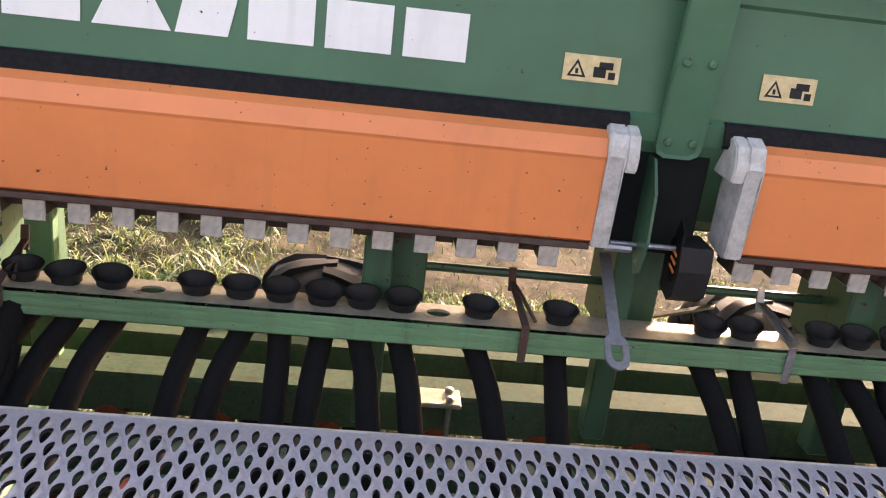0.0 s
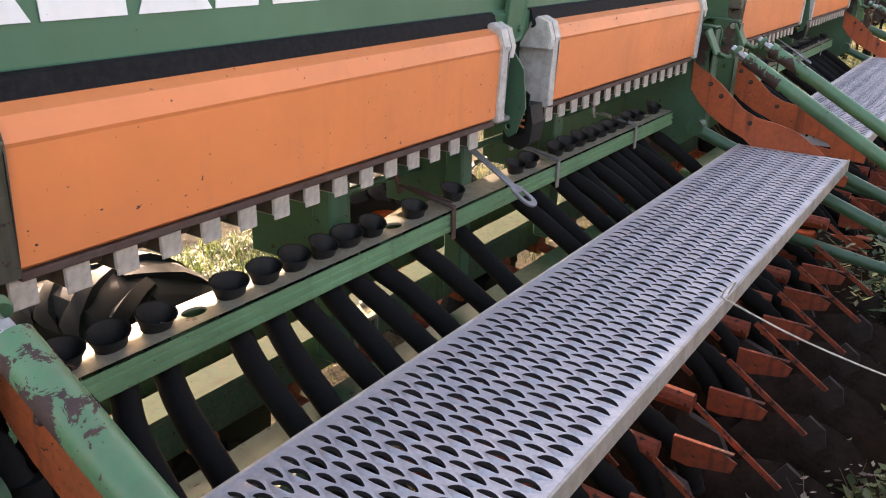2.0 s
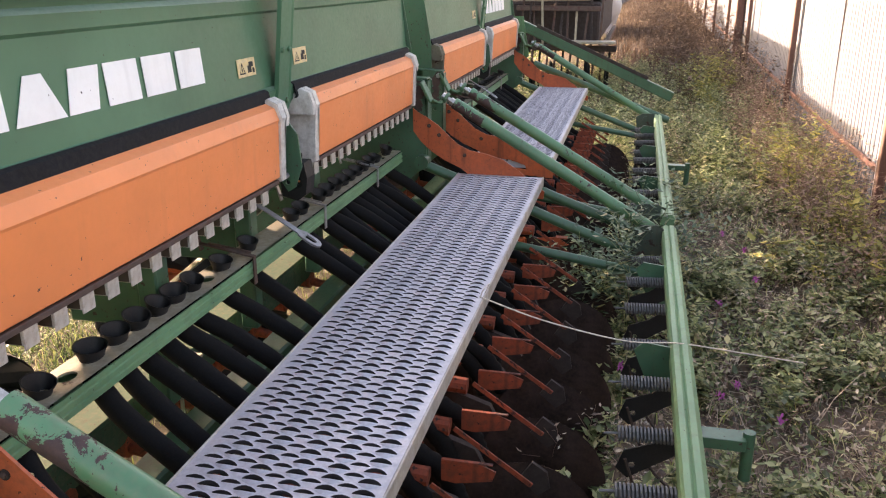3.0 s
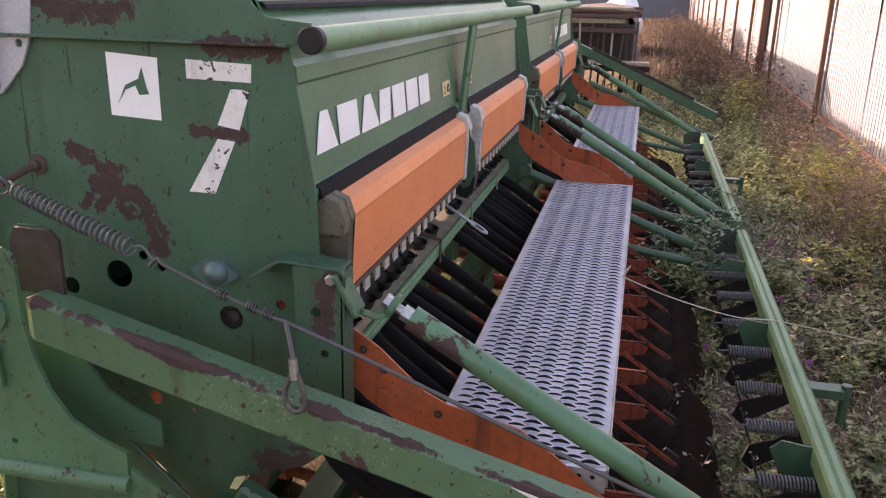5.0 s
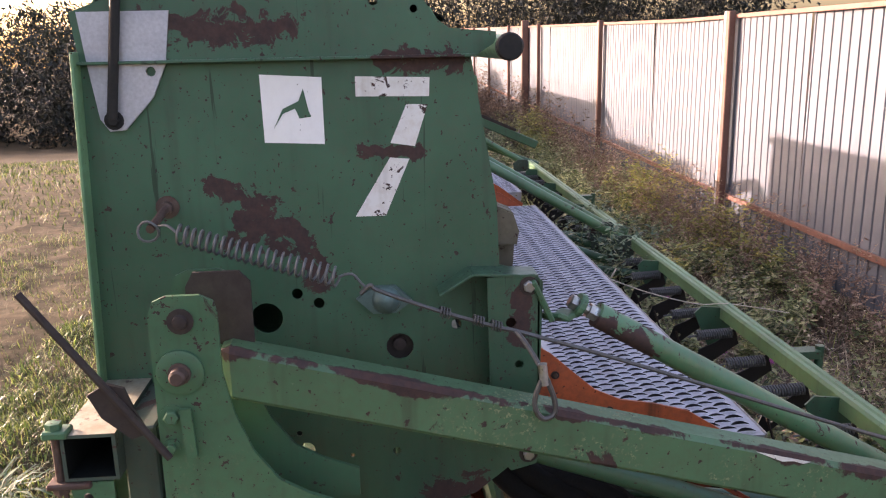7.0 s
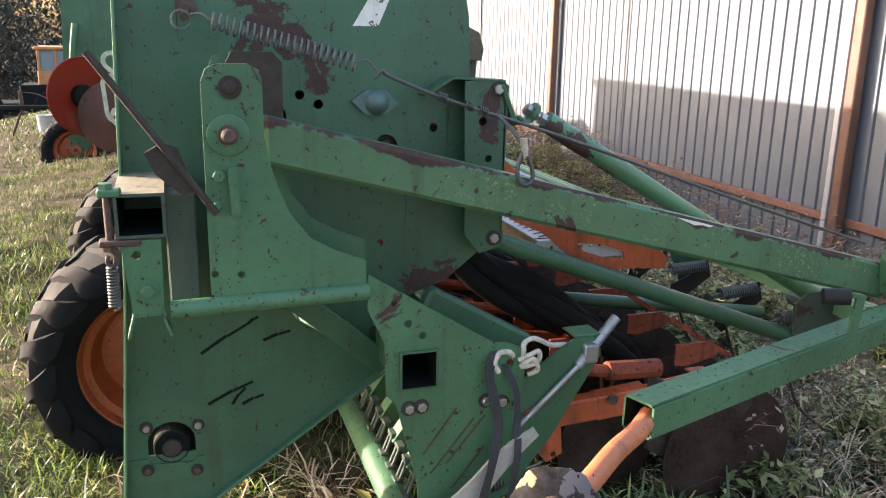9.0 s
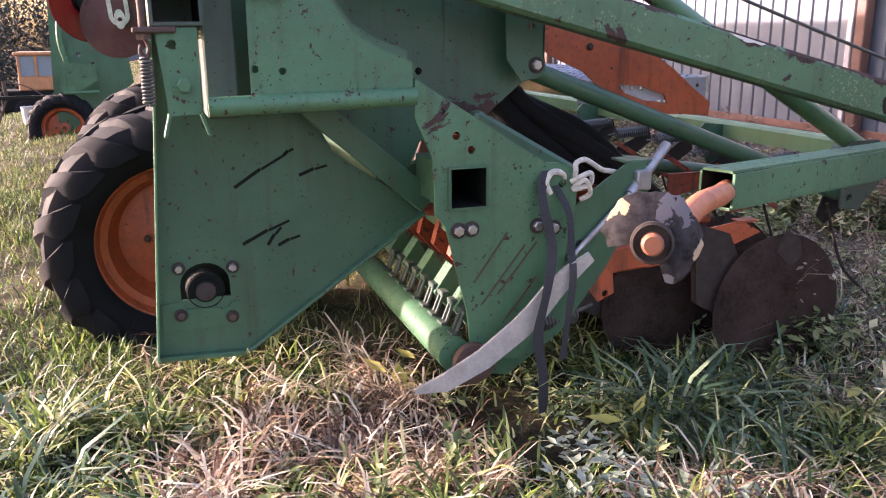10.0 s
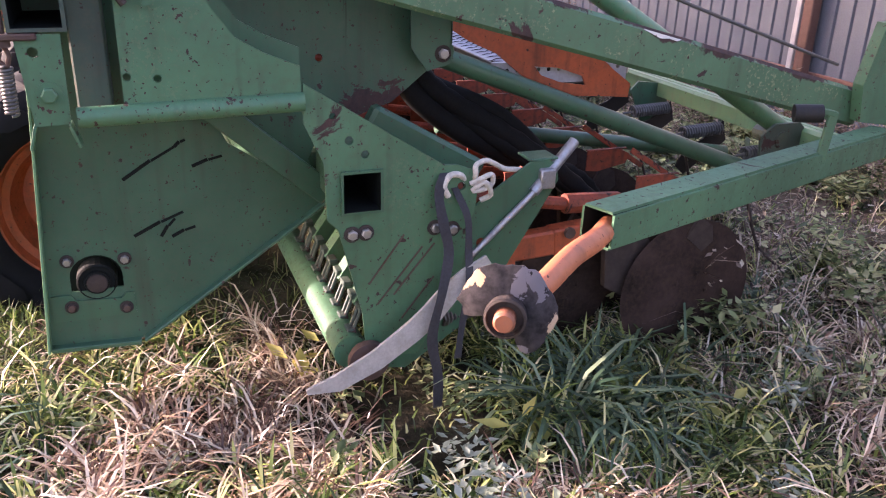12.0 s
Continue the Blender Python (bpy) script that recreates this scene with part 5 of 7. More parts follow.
def build_far_marker():
    x = XR + STEP + 0.28
    bm = bmesh.new()
    beam(bm, (x, 1.50, 1.27), (x, 0.08, 0.64), 0.075, 0.085, 0.008)
    m = part("marker_beam", bm, GREEN, drill_b, "dark green folded marker beam")
    bm = bmesh.new()
    beam(bm, (x - 0.03, 1.30, 1.24), (x - 0.03, 0.30, 0.80), 0.014, 0.03, 0.003)
    part("rope_guide", bm, DARKRUST, m)
    bm = bmesh.new()
    plate(bm, [(1.70, 1.32), (1.42, 1.32), (1.36, 0.98), (1.55, 0.80), (1.72, 0.84)], [], x - 0.06, x - 0.05)
    part("bracket", bm, GREEN_OLD, m)
    bm = bmesh.new()
    rod(bm, (x - 0.15, 1.30, 0.92), (x - 0.18, 0.10, 0.46), 0.03, 12)
    part("stay", bm, GREEN, m, "", True)


build_far_marker()
decals(drill, 0.0, 0.0)
decals(drill_b, STEP, 1.54)


# ---- marks and fittings on the left end plate ----
def flat(bm, pts, x, t=0.0015):
    a = [bm.verts.new((x, y, z)) for y, z in pts]
    b = [bm.verts.new((x - t, y, z)) for y, z in pts]
    bridge(bm, a, b)
    bm.faces.new(b)


def build_plate_fittings():
    x = XL - 0.0032
    bm = bmesh.new()
    flat(bm, [(1.947, 1.614), (1.824, 1.606), (1.824, 1.472), (1.945, 1.478)], x)
    s = part("white_square_sticker", bm, WHITE_L, plate_left, "white square sticker with a torn dark mark")
    bm = bmesh.new()
    flat(bm, [(1.925, 1.505), (1.905, 1.545), (1.872, 1.560), (1.862, 1.585), (1.853, 1.540), (1.848, 1.528), (1.872, 1.525), (1.880, 1.545), (1.905, 1.535)], x - 0.0016, 0.0008)
    part("mark", bm, GREEN_PLATE, s)
    bm = bmesh.new()
    flat(bm, [(1.757, 1.606), (1.606, 1.601), (1.608, 1.563), (1.757, 1.566)], x)
    part("tape", bm, WHITE, plate_left, "worn white tape strip")
    bm = bmesh.new()
    flat(bm, [(1.655, 1.548), (1.611, 1.547), (1.640, 1.462), (1.690, 1.470)], x)
    part("tape", bm, WHITE, plate_left, "worn white tape strip")
    bm = bmesh.new()
    flat(bm, [(1.692, 1.440), (1.652, 1.436), (1.705, 1.318), (1.768, 1.318)], x)
    part("tape", bm, WHITE, plate_left, "worn white tape strip")
    # hook bolt, spring and wire rope
    bm = bmesh.new()
    lathe(bm, [(0.024, 0), (0.024, 0.004), (0.013, 0.005), (0.013, 0.020), (0.008, 0.021)], basis((x, 2.151, 1.352), (-9, 2.151, 1.352)), 14)
    rod(bm, (x - 0.015, 2.151, 1.352), (x - 0.115, 2.160, 1.330), 0.0085, 8)
    part("hook_bolt", bm, RUSTY, plate_left)
    bm = bmesh.new()
    pipe(bm, [Vector((x - 0.11, 2.165, 1.325)) + Vector((0.004 * math.sin(2 * a), 0.020 * math.cos(a), 0.020 * math.sin(a))) for a in (2 * math.pi * k / 12 for k in range(19))], 0.0028, 6)
    pipe(bm, curve([(-0.875, 2.145, 1.335), (-0.89, 2.125, 1.338), (-0.90, 2.105, 1.325)], 4), 0.0028, 6)
    pipe(bm, coil((-0.905, 2.105, 1.325), (-0.955, 1.800, 1.238), 0.0185, 22, 10), 0.0028, 6)
    pipe(bm, curve([(-0.955, 1.80, 1.24), (-0.957, 1.775, 1.245), (-0.957, 1.757, 1.225), (-0.958, 1.747, 1.215)], 4), 0.0028, 6)
    part("return_spring", bm, SPRING, plate_left, "stretched grey coil spring", True)
    bm = bmesh.new()
    pipe(bm, curve([(-0.958, 1.760, 1.205), (-0.958, 1.741, 1.222), (-0.958, 1.725, 1.210), (-0.96, 1.62, 1.168), (-0.963, 1.50, 1.128), (-0.963, 1.446, 1.113), (-0.975, 1.25, 1.05), (-1.00, 0.80, 0.895), (-1.02, 0.36, 0.750)], 8), 0.0044, 8)
    for y, z in ((1.600, 1.162), (1.535, 1.142), (1.500, 1.130)):
        pipe(bm, coil((-0.961, y + 0.010, z + 0.003), (-0.962, y - 0.012, z - 0.004), 0.0095, 4, 8), 0.002, 5)
    rope = part("wire_rope", bm, WIRE, plate_left, "taut grey steel wire rope", True)
    bm = bmesh.new()
    pipe(bm, curve([(-0.963, 1.462, 1.118), (-0.985, 1.446, 1.100), (-1.015, 1.425, 1.065), (-1.028, 1.418, 1.045)], 5), 0.005, 8)
    pipe(bm, curve([(-1.028, 1.418, 1.050), (-1.032, 1.436, 1.005), (-1.034, 1.432, 0.975), (-1.034, 1.416, 0.962), (-1.032, 1.398, 0.972), (-1.030, 1.398, 1.000), (-1.028, 1.414, 1.045)], 6), 0.0055, 8)
    part("rope_eye", bm, WIRE, rope, "", True)
    bm = bmesh.new()
    rod(bm, (-1.026, 1.421, 1.072), (-1.029, 1.417, 1.030), 0.009, 10)
    part("ferrule", bm, BRIGHT, rope, "bright crimped ferrule", True)
    # shackle boss
    bm = bmesh.new()
    m = basis((x, 1.711, 1.136), (-9, 1.711, 1.136))
    lathe(bm, [(0.030, 0), (0.032, 0.010), (0.026, 0.022), (0.014, 0.030), (0.008, 0.034)], m, 18)
    plate(bm, [(1.775, 1.140), (1.735, 1.166), (1.690, 1.166), (1.655, 1.132), (1.690, 1.106), (1.740, 1.106)], [], x - 0.012, x)
    part("boss", bm, metal("bluish_boss", (0.11, 0.18, 0.165), 0.42, 0.5, (0.08, 0.10, 0.09), 0.4, 30.0), plate_left, "", True)
    # gas strut bracket at the top front
    bm = bmesh.new()
    plate(bm, [(2.285, 1.74), (2.110, 1.74), (2.125, 1.64), (2.155, 1.575), (2.215, 1.512), (2.245, 1.510), (2.262, 1.535), (2.275, 1.64)], [circle(2.155, 1.625, 0.010, 8)], x - 0.010, x - 0.002)
    g = part("lid_bracket", bm, GALV, plate_left, "grey steel lid bracket")
    bm = bmesh.new()
    rod(bm, (x - 0.022, 2.235, 1.535), (x - 0.022, 2.20, 1.80), 0.010, 10)
    bolt(bm, x - 0.010, 2.235, 1.532, 0.012, 0.012)
    part("gas_strut", bm, BLACK, g, "", True)


build_plate_fittings()


# ---- track marker and coulter frame at the left end ----
def build_marker():
    px = -1.034
    out_a = [(2.138, 1.205), (2.128, 1.230), (2.105, 1.240), (2.045, 1.240), (2.022, 1.228), (2.016, 1.205), (2.016, 1.090), (2.000, 1.010), (1.970, 0.930), (1.925, 0.868), (1.870, 0.836), (1.800, 0.808), (1.800, 0.748), (2.140, 0.748)]
    bm = bmesh.new()
    plate(bm, out_a, [circle(2.081, 1.193, 0.014, 12), circle(2.13, 0.80, 0.008, 8), circle(2.075, 0.795, 0.008, 8)], px - 0.005, px + 0.005)
    mk = part("marker_bracket", bm, GREEN_OLD, drill, "worn green pivot bracket")
    bm = bmesh.new()
    out_b = [(y - 0.02, z + 0.02) for y, z in out_a]
    plate(bm, out_b, [], -0.935, -0.927)
    part("inner_cheek", bm, GREEN, mk)
    bm = bmesh.new()
    plate(bm, [(2.085, 1.235), (2.07, 1.262), (1.985, 1.262), (1.965, 1.240), (1.965, 1.12), (2.085, 1.12)], [], -0.965, -0.955)
    part("rusty_cheek", bm, DARKRUST, mk)
    bm = bmesh.new()
    m = basis((px - 0.005, 2.089, 1.097), (-9, 2.089, 1.097))
    lathe(bm, [(0.043, 0), (0.043, 0.008), (0.038, 0.010), (0.020, 0.010)], m, 24)
    part("washer", bm, GREEN_OLD, mk, "", True)
    bm = bmesh.new()
    lathe(bm, [(0.021, 0.010), (0.021, 0.014), (0.016, 0.015), (0.015, 0.034), (0.011, 0.038)], m, 14)
    part("pivot_pin", bm, RUSTY, mk, "rusty pivot pin", True)
    bm = bmesh.new()
    lathe(bm, [(0.024, 0), (0.024, 0.004), (0.014, 0.004), (0.012, 0.012), (0.006, 0.014)], basis((px - 0.005, 2.081, 1.193), (-9, 2.081, 1.193)), 16)
    part("stop_bolt", bm, DARKRUST, mk, "", True)
    bm = bmesh.new()
    bolt(bm, px - 0.005, 2.112, 1.012, 0.014, 0.014)
    bolt(bm, px - 0.005, 2.118, 0.950, 0.010, 0.012)
    plate(bm, [(2.095, 1.030), (2.075, 1.030), (2.070, 0.935), (2.090, 0.930)], [], px - 0.022, px - 0.014)
    part("latch", bm, GREEN_OLD, mk)
    # folded arm: upper beam
    bm = bmesh.new()
    box(bm, -1.022, -0.945, -0.052, 0.052, 0, 1.0, 0.010)
    p0, p1 = Vector((0, 2.022, 1.083)), Vector((0, 0.250, 0.624))
    d = p1 - p0
    for v in bm.verts:
        v.co = Vector((v.co.x, p0.y + d.y * v.co.z, p0.z + d.z * v.co.z + v.co.y))
    ub = part("upper_beam", bm, GREEN_BEAM, drill, "worn green box beam with rust and lichen")
    bm = bmesh.new()
    plate(bm, [(0.285, 0.60), (0.300, 0.70), (0.262, 0.86), (0.190, 0.86), (0.150, 0.58)], [circle(0.225, 0.82, 0.010, 8)], -1.062, -1.026)
    part("hinge_plate", bm, GREEN_OLD, ub)
    bm = bmesh.new()
    flat(bm, [(0.985, 0.860), (0.870, 0.830), (0.885, 0.827), (0.905, 0.834), (0.930, 0.835), (0.955, 0.846)], -1.0222, 0.001)
    part("paint_spot", bm, WHITE, ub, "flaked pale paint patch")
    # lower beam, turned back towards the front
    bm = bmesh.new()
    e0, e1 = Vector((-1.506, 1.362, 0.583)), Vector((-1.085, 0.222, 0.549))
    m = basis(e0, e1)
    ln = (e1 - e0).length
    o = [(-0.037, -0.037), (0.037, -0.037), (0.037, 0.037), (-0.037, 0.037)]
    loops = [[bm.verts.new(m @ Vector((u * k, v * k, w))) for u, v in o] for k, w in ((0.86, 0.12), (0.86, 0.0), (1.0, 0.0), (1.0, ln))]
    # inside of the open end is near-black: its shade put into the colour
    for a, b in zip(loops, loops[1:]):
        bridge(bm, a, b, 1 if a is loops[0] else 0)
    bm.faces.new(loops[-1])
    bm.faces.new(loops[0]).material_index = 1
    bmesh.ops.bevel(bm, geom=[e for e in bm.edges if abs((e.verts[0].co - e.verts[1].co).length - ln) < 0.01], offset=0.006, segments=2, affect="EDGES")
    lb = part("lower_beam", bm, [GREEN_OLD, DARK], drill, "green square box beam with open end")
    bm = bmesh.new()
    c = Vector((-1.262, 0.610, 0.618))
    beam(bm, c + Vector((0, 0, -0.05)), c + Vector((0.0, -0.015, 0.075)), 0.008, 0.030, 0.002, 0, (0, 1, 0))
    beam(bm, c + Vector((0.0, -0.018, 0.070)), c + Vector((0.0, 0.025, 0.080)), 0.012, 0.014, 0.002)
    part("catch", bm, GREEN_OLD, lb)
    bm = bmesh.new()
    rod(bm, c + Vector((0, 0.02, 0.073)), c + Vector((0.03, 0.075, 0.070)), 0.021, 14)
    part("rubber_stop", bm, BLACK, lb, "", True)
    # disc carrier
    bm = bmesh.new()
    pipe(bm, curve([(-1.490, 1.325, 0.576), (-1.560, 1.395, 0.583), (-1.625, 1.480, 0.588), (-1.690, 1.565, 0.578), (-1.726, 1.632, 0.565)], 6), 0.020, 14)
    mc = part("marker_arm", bm, PEACH, lb, "bent orange tube", True)
    hub = Vector((-1.746, 1.654, 0.566))
    ax = Vector((-0.86, 0.50, 0.06)).normalized()
    m = basis(hub, hub + ax)
    bm = bmesh.new()
    lathe(bm, [(0.028, -0.045), (0.030, 0.0), (0.032, 0.004), (0.032, 0.012), (0.028, 0.014), (0.026, 0.004), (0.018, 0.004)], m, 24)
    part("hub", bm, DARKRUST, mc, "", True)
    bm = bmesh.new()
    lathe(bm, [(0.0165, 0.004), (0.0165, 0.026), (0.013, 0.030)], m, 18)
    part("axle_end", bm, paint("axle_rust_orange", (0.26, 0.085, 0.04), 0.6, 0.3, 12.0), mc, "", True)
    # what is left of the marker's disc: one torn piece, peeling paint
    n = 40
    rnd = random.Random(5)
    rims, loops = [], []
    for k in range(n + 1):
        a = -70 + 262 * k / n
        r = 0.074 + 0.0022 * math.sin(k * 0.7) + rnd.uniform(-0.0015, 0.0015)
        r *= 0.86 if a > 178 else (0.93 if a < -66 else (0.965 if 62 < a < 72 else 1.0))
        rims.append((radians(a), r))
    bm = bmesh.new()
    for h in (-0.012, -0.009):
        inn = [bm.verts.new(m @ Vector((0.030 * math.cos(a), 0.030 * math.sin(a), h))) for a, r in rims]
        mid = [bm.verts.new(m @ Vector((0.75 * r * math.cos(a), 0.75 * r * math.sin(a), h - 0.002))) for a, r in rims]
        ou = [bm.verts.new(m @ Vector((r * math.cos(a), r * math.sin(a), h - 0.012))) for a, r in rims]
        loops.append(inn + ou[::-1])
        for k in range(n):
            bm.faces.new((inn[k], inn[k + 1], mid[k + 1], mid[k]))
            bm.faces.new((mid[k], mid[k + 1], ou[k + 1], ou[k]))
    for k in range(n):
        bm.faces.new((loops[0][-1 - k], loops[0][-2 - k], loops[1][-2 - k], loops[1][-1 - k]))
    nd = Nodes("peeling_disc_paint")
    cc = nd.mix(nd.ramp(nd.noise(60.0, 5.0), 0.35, 0.7), (0.020, 0.018, 0.019), (0.060, 0.053, 0.055))
    torn = nd.ramp(nd.noise(34.0, 5.0, 0.6, None, 0.6), 0.3, 0.7, -0.75, 0.20)
    for q, size, col in (((-1.75, 1.699, 0.614), (0.2, 0.032, 0.026), (0.42, 0.30, 0.19)), ((-1.75, 1.612, 0.612), (0.2, 0.032, 0.032), (0.145, 0.132, 0.145)), ((-1.75, 1.583, 0.548), (0.2, 0.010, 0.034), (0.46, 0.34, 0.24)), ((-1.75, 1.630, 0.500), (0.2, 0.026, 0.016), (0.19, 0.175, 0.19))):
        cc = nd.mix(nd.ramp(nd.math("ADD", nd.near(q, size), torn), 0.03, 0.08), cc, col)
    nd.out(cc, 0.8, 0.0, nd.noise(40.0, 4.0), 0.3, 0.002, 0.1)
    part("broken_disc", bm, nd.mat, mc, "torn disc with peeling peach and grey paint", True)
    # spring pipe at the bracket's foot
    bm = bmesh.new()
    rod(bm, (px - 0.006, 2.225, 0.728), (px - 0.006, 1.795, 0.735), 0.020, 16)
    part("cross_tube", bm, GREEN_OLD, mk, "", True)
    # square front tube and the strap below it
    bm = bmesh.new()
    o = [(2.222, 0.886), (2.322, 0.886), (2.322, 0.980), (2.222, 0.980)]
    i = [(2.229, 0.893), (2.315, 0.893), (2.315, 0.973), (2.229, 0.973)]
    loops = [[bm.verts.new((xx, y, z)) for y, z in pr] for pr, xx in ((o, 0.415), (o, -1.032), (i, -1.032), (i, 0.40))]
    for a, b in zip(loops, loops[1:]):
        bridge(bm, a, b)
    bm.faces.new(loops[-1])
    # paler rail-top metal on the top face; near-black inside paints the hollow's shade
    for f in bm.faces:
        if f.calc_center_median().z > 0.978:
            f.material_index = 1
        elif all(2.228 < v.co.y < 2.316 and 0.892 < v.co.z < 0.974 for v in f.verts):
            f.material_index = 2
    part("tube_end", bm, [TUBE_DARK, RAILTOP, DARK], drill, "rusty open square tube end with paler top")
    bm = bmesh.new()
    plate(bm, [(2.315, 0.882), (2.235, 0.882), (2.238, 0.715), (2.300, 0.712)], [circle(2.285, 0.850, 0.010, 8)], -1.030, -1.024)
    beam(bm, (-1.024, 2.300, 0.715), (-1.024, 2.312, 0.672), 0.05, 0.006, 0.001, 0, (0, 1, 0))
    beam(bm, (-1.024, 2.240, 0.715), (-1.024, 2.226, 0.672), 0.05, 0.006, 0.001, 0, (0, 1, 0))
    bolt(bm, -1.030, 2.268, 0.772, 0.015, 0.014)
    part("foot_strap", bm, GREEN_OLD, mk)
    # added block that fills the dark hollow behind the strap; no known part
    bm = bmesh.new()
    box(bm, -0.99, XL - 0.005, 2.16, 2.225, 0.70, 0.97, 0.004)
    part("spacer_block", bm, TUBE_DARK, mk)
    bm = bmesh.new()
    rod(bm, (-1.06, 2.345, 1.262), (-1.055, 2.120, 0.935), 0.0075, 8)
    plate(bm, [(2.255, 1.065), (2.220, 1.085), (2.190, 1.075), (2.175, 1.03), (2.155, 0.985), (2.185, 0.975), (2.235, 1.02)], [], -1.052, -1.044)
    part("hook_rod", bm, DARKRUST, mk, "thin rusty hook rod")
    # lower side plate with a square socket
    bm = bmesh.new()
    sq = [(1.722, 0.577), (1.722, 0.477), (1.626, 0.477), (1.626, 0.577)]
    plate(bm, [(1.795, 0.772), (1.480, 0.572), (1.448, 0.570), (1.412, 0.556), (1.394, 0.525), (1.400, 0.455), (1.410, 0.43), (1.440, 0.245), (1.540, 0.095), (1.665, 0.110), (1.675, 0.225), (1.728, 0.440), (1.752, 0.467), (1.757, 0.600), (1.797, 0.688)],
          [sq, circle(1.436, 0.518, 0.011, 10), circle(1.700, 0.645, 0.010, 8), circle(1.665, 0.612, 0.010, 6), circle(1.735, 0.70, 0.008, 6)], px - 0.004, px + 0.006)
    sp = part("side_plate", bm, GREEN_OLD, drill, "scratched green side plate")
    bm = bmesh.new()
    i = [(1.716, 0.571), (1.716, 0.483), (1.632, 0.483), (1.632, 0.571)]
    loops = [[bm.verts.new((xx, y, z)) for y, z in pr] for pr, xx in ((sq, -0.80), (sq, px - 0.012), (i, px - 0.012), (i, -0.82))]
    for a, b in zip(loops, loops[1:]):
        bridge(bm, a, b)
    bm.faces.new(loops[-1])
    bm.faces.new(loops[0])
    # socket's inner walls get the near-black steel, painting the shade inside
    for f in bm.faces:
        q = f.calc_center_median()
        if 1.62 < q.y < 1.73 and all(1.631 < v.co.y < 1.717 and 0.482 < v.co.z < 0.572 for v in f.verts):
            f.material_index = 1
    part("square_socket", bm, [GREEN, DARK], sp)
    bolts(sp, px - 0.005, ((1.698, 0.429), (1.666, 0.430), (1.500, 0.424), (1.457, 0.416)), 0.012, 0.011, BRIGHT)
    for a, b in (((1.64, 0.245), (1.53, 0.38)), ((1.60, 0.265), (1.50, 0.385)), ((1.66, 0.30), (1.575, 0.415)), ((1.58, 0.20), (1.50, 0.30))):
        bm = bmesh.new()
        beam(bm, (px - 0.0055, *a), (px - 0.0055, *b), 0.002, 0.004, 0)
        part("scratch", bm, RUSTY, sp)
    bm = bmesh.new()
    plate(bm, [(1.400, 0.445), (1.352, 0.482), (1.245, 0.552), (1.200, 0.556), (1.175, 0.540), (1.170, 0.500), (1.300, 0.285), (1.420, 0.135), (1.560, 0.045), (1.640, 0.060), (1.45, 0.30)], [circle(1.37, 0.36, 0.012, 8)], -1.012, -1.004)
    box(bm, -1.010, -0.94, 1.172, 1.250, 0.552, 0.558, 0.002)
    part("front_lever", bm, GREEN, sp)
    bm = bmesh.new()
    rod(bm, (-1.022, 1.405, 0.325), (-1.020, 1.225, 0.490), 0.0085, 10)
    rod(bm, (-1.020, 1.240, 0.478), (-0.99, 1.120, 0.590), 0.014, 10)
    box(bm, -1.03, -0.99, 1.185, 1.225, 0.485, 0.535, 0.004)
    part("adjust_spindle", bm, STEEL, sp, "", True)
    # long tube, dark row of clamps and orange brackets in front of the coulters
    bm = bmesh.new()
    rod(bm, (-1.02, 1.700, 0.118), (XR, 1.700, 0.118), 0.042, 20)
    part("long_tube", bm, GREEN_OLD, drill, "", True)
    bm = bmesh.new()
    for dx in (-0.011, 0.011):
        rod(bm, (dx, 1.690, 0.155), (dx + 0.005, 1.664, 0.214), 0.0048, 6)
    box(bm, -0.018, 0.018, 1.680, 1.702, 0.152, 0.166, 0.002)
    box(bm, -0.016, 0.024, 1.650, 1.672, 0.206, 0.220, 0.002)
    cm = finish(bm, "clamp", TUBE_DARK)
    for k in range(9):
        again("clamp", cm, drill, pose(-0.98 + 0.075 * k, 0, 0))
    bm = bmesh.new()
    plate(bm, [(1.67, 0.20), (1.62, 0.27), (1.58, 0.20), (1.63, 0.15)], [], 0, 0.05)
    lm = finish(bm, "guard", GREEN_OLD)
    for k in range(5):
        again("guard", lm, drill, pose(-0.93 + 0.15 * k, 0, 0))
    bm = bmesh.new()
    plate(bm, [(1.60, 0.36), (1.50, 0.40), (1.42, 0.34), (1.44, 0.26), (1.56, 0.22), (1.62, 0.29)], [circle(1.55, 0.32, 0.012, 8)], 0, 0.03)
    am = finish(bm, "arm_clamp", COULTER)
    for k in range(8):
        again("arm_clamp", am, drill, pose(-0.90 + 0.136 * k, 0, 0))
    bm = bmesh.new()
    rod(bm, (-0.99, 1.505, 0.265), (-0.85, 1.50, 0.27), 0.016, 12)
    part("tube_stub", bm, ORANGE_ARM, drill, "", True)
    # scraper blade
    bm = bmesh.new()
    cen = [(1.826, 0.076), (1.755, 0.086), (1.66, 0.130), (1.57, 0.192), (1.53, 0.225), (1.485, 0.275), (1.44, 0.315), (1.385, 0.352)]
    w = [0.012, 0.044, 0.052, 0.056, 0.058, 0.054, 0.044, 0.026]
    up, lo = [], []
    for k, (y, z) in enumerate(cen):
        a, b = Vector(cen[max(k - 1, 0)]), Vector(cen[min(k + 1, len(cen) - 1)])
        t = (b - a).normalized()
        up.append((y + t.y * w[k] / 2, z - t.x * w[k] / 2))
        lo.append((y - t.y * w[k] / 2, z + t.x * w[k] / 2))
    plate(bm, up + lo[::-1], [], -1.100, -1.092)
    part("scraper_blade", bm, BLADE, sp, "pale bent scraper blade")
    bm = bmesh.new()
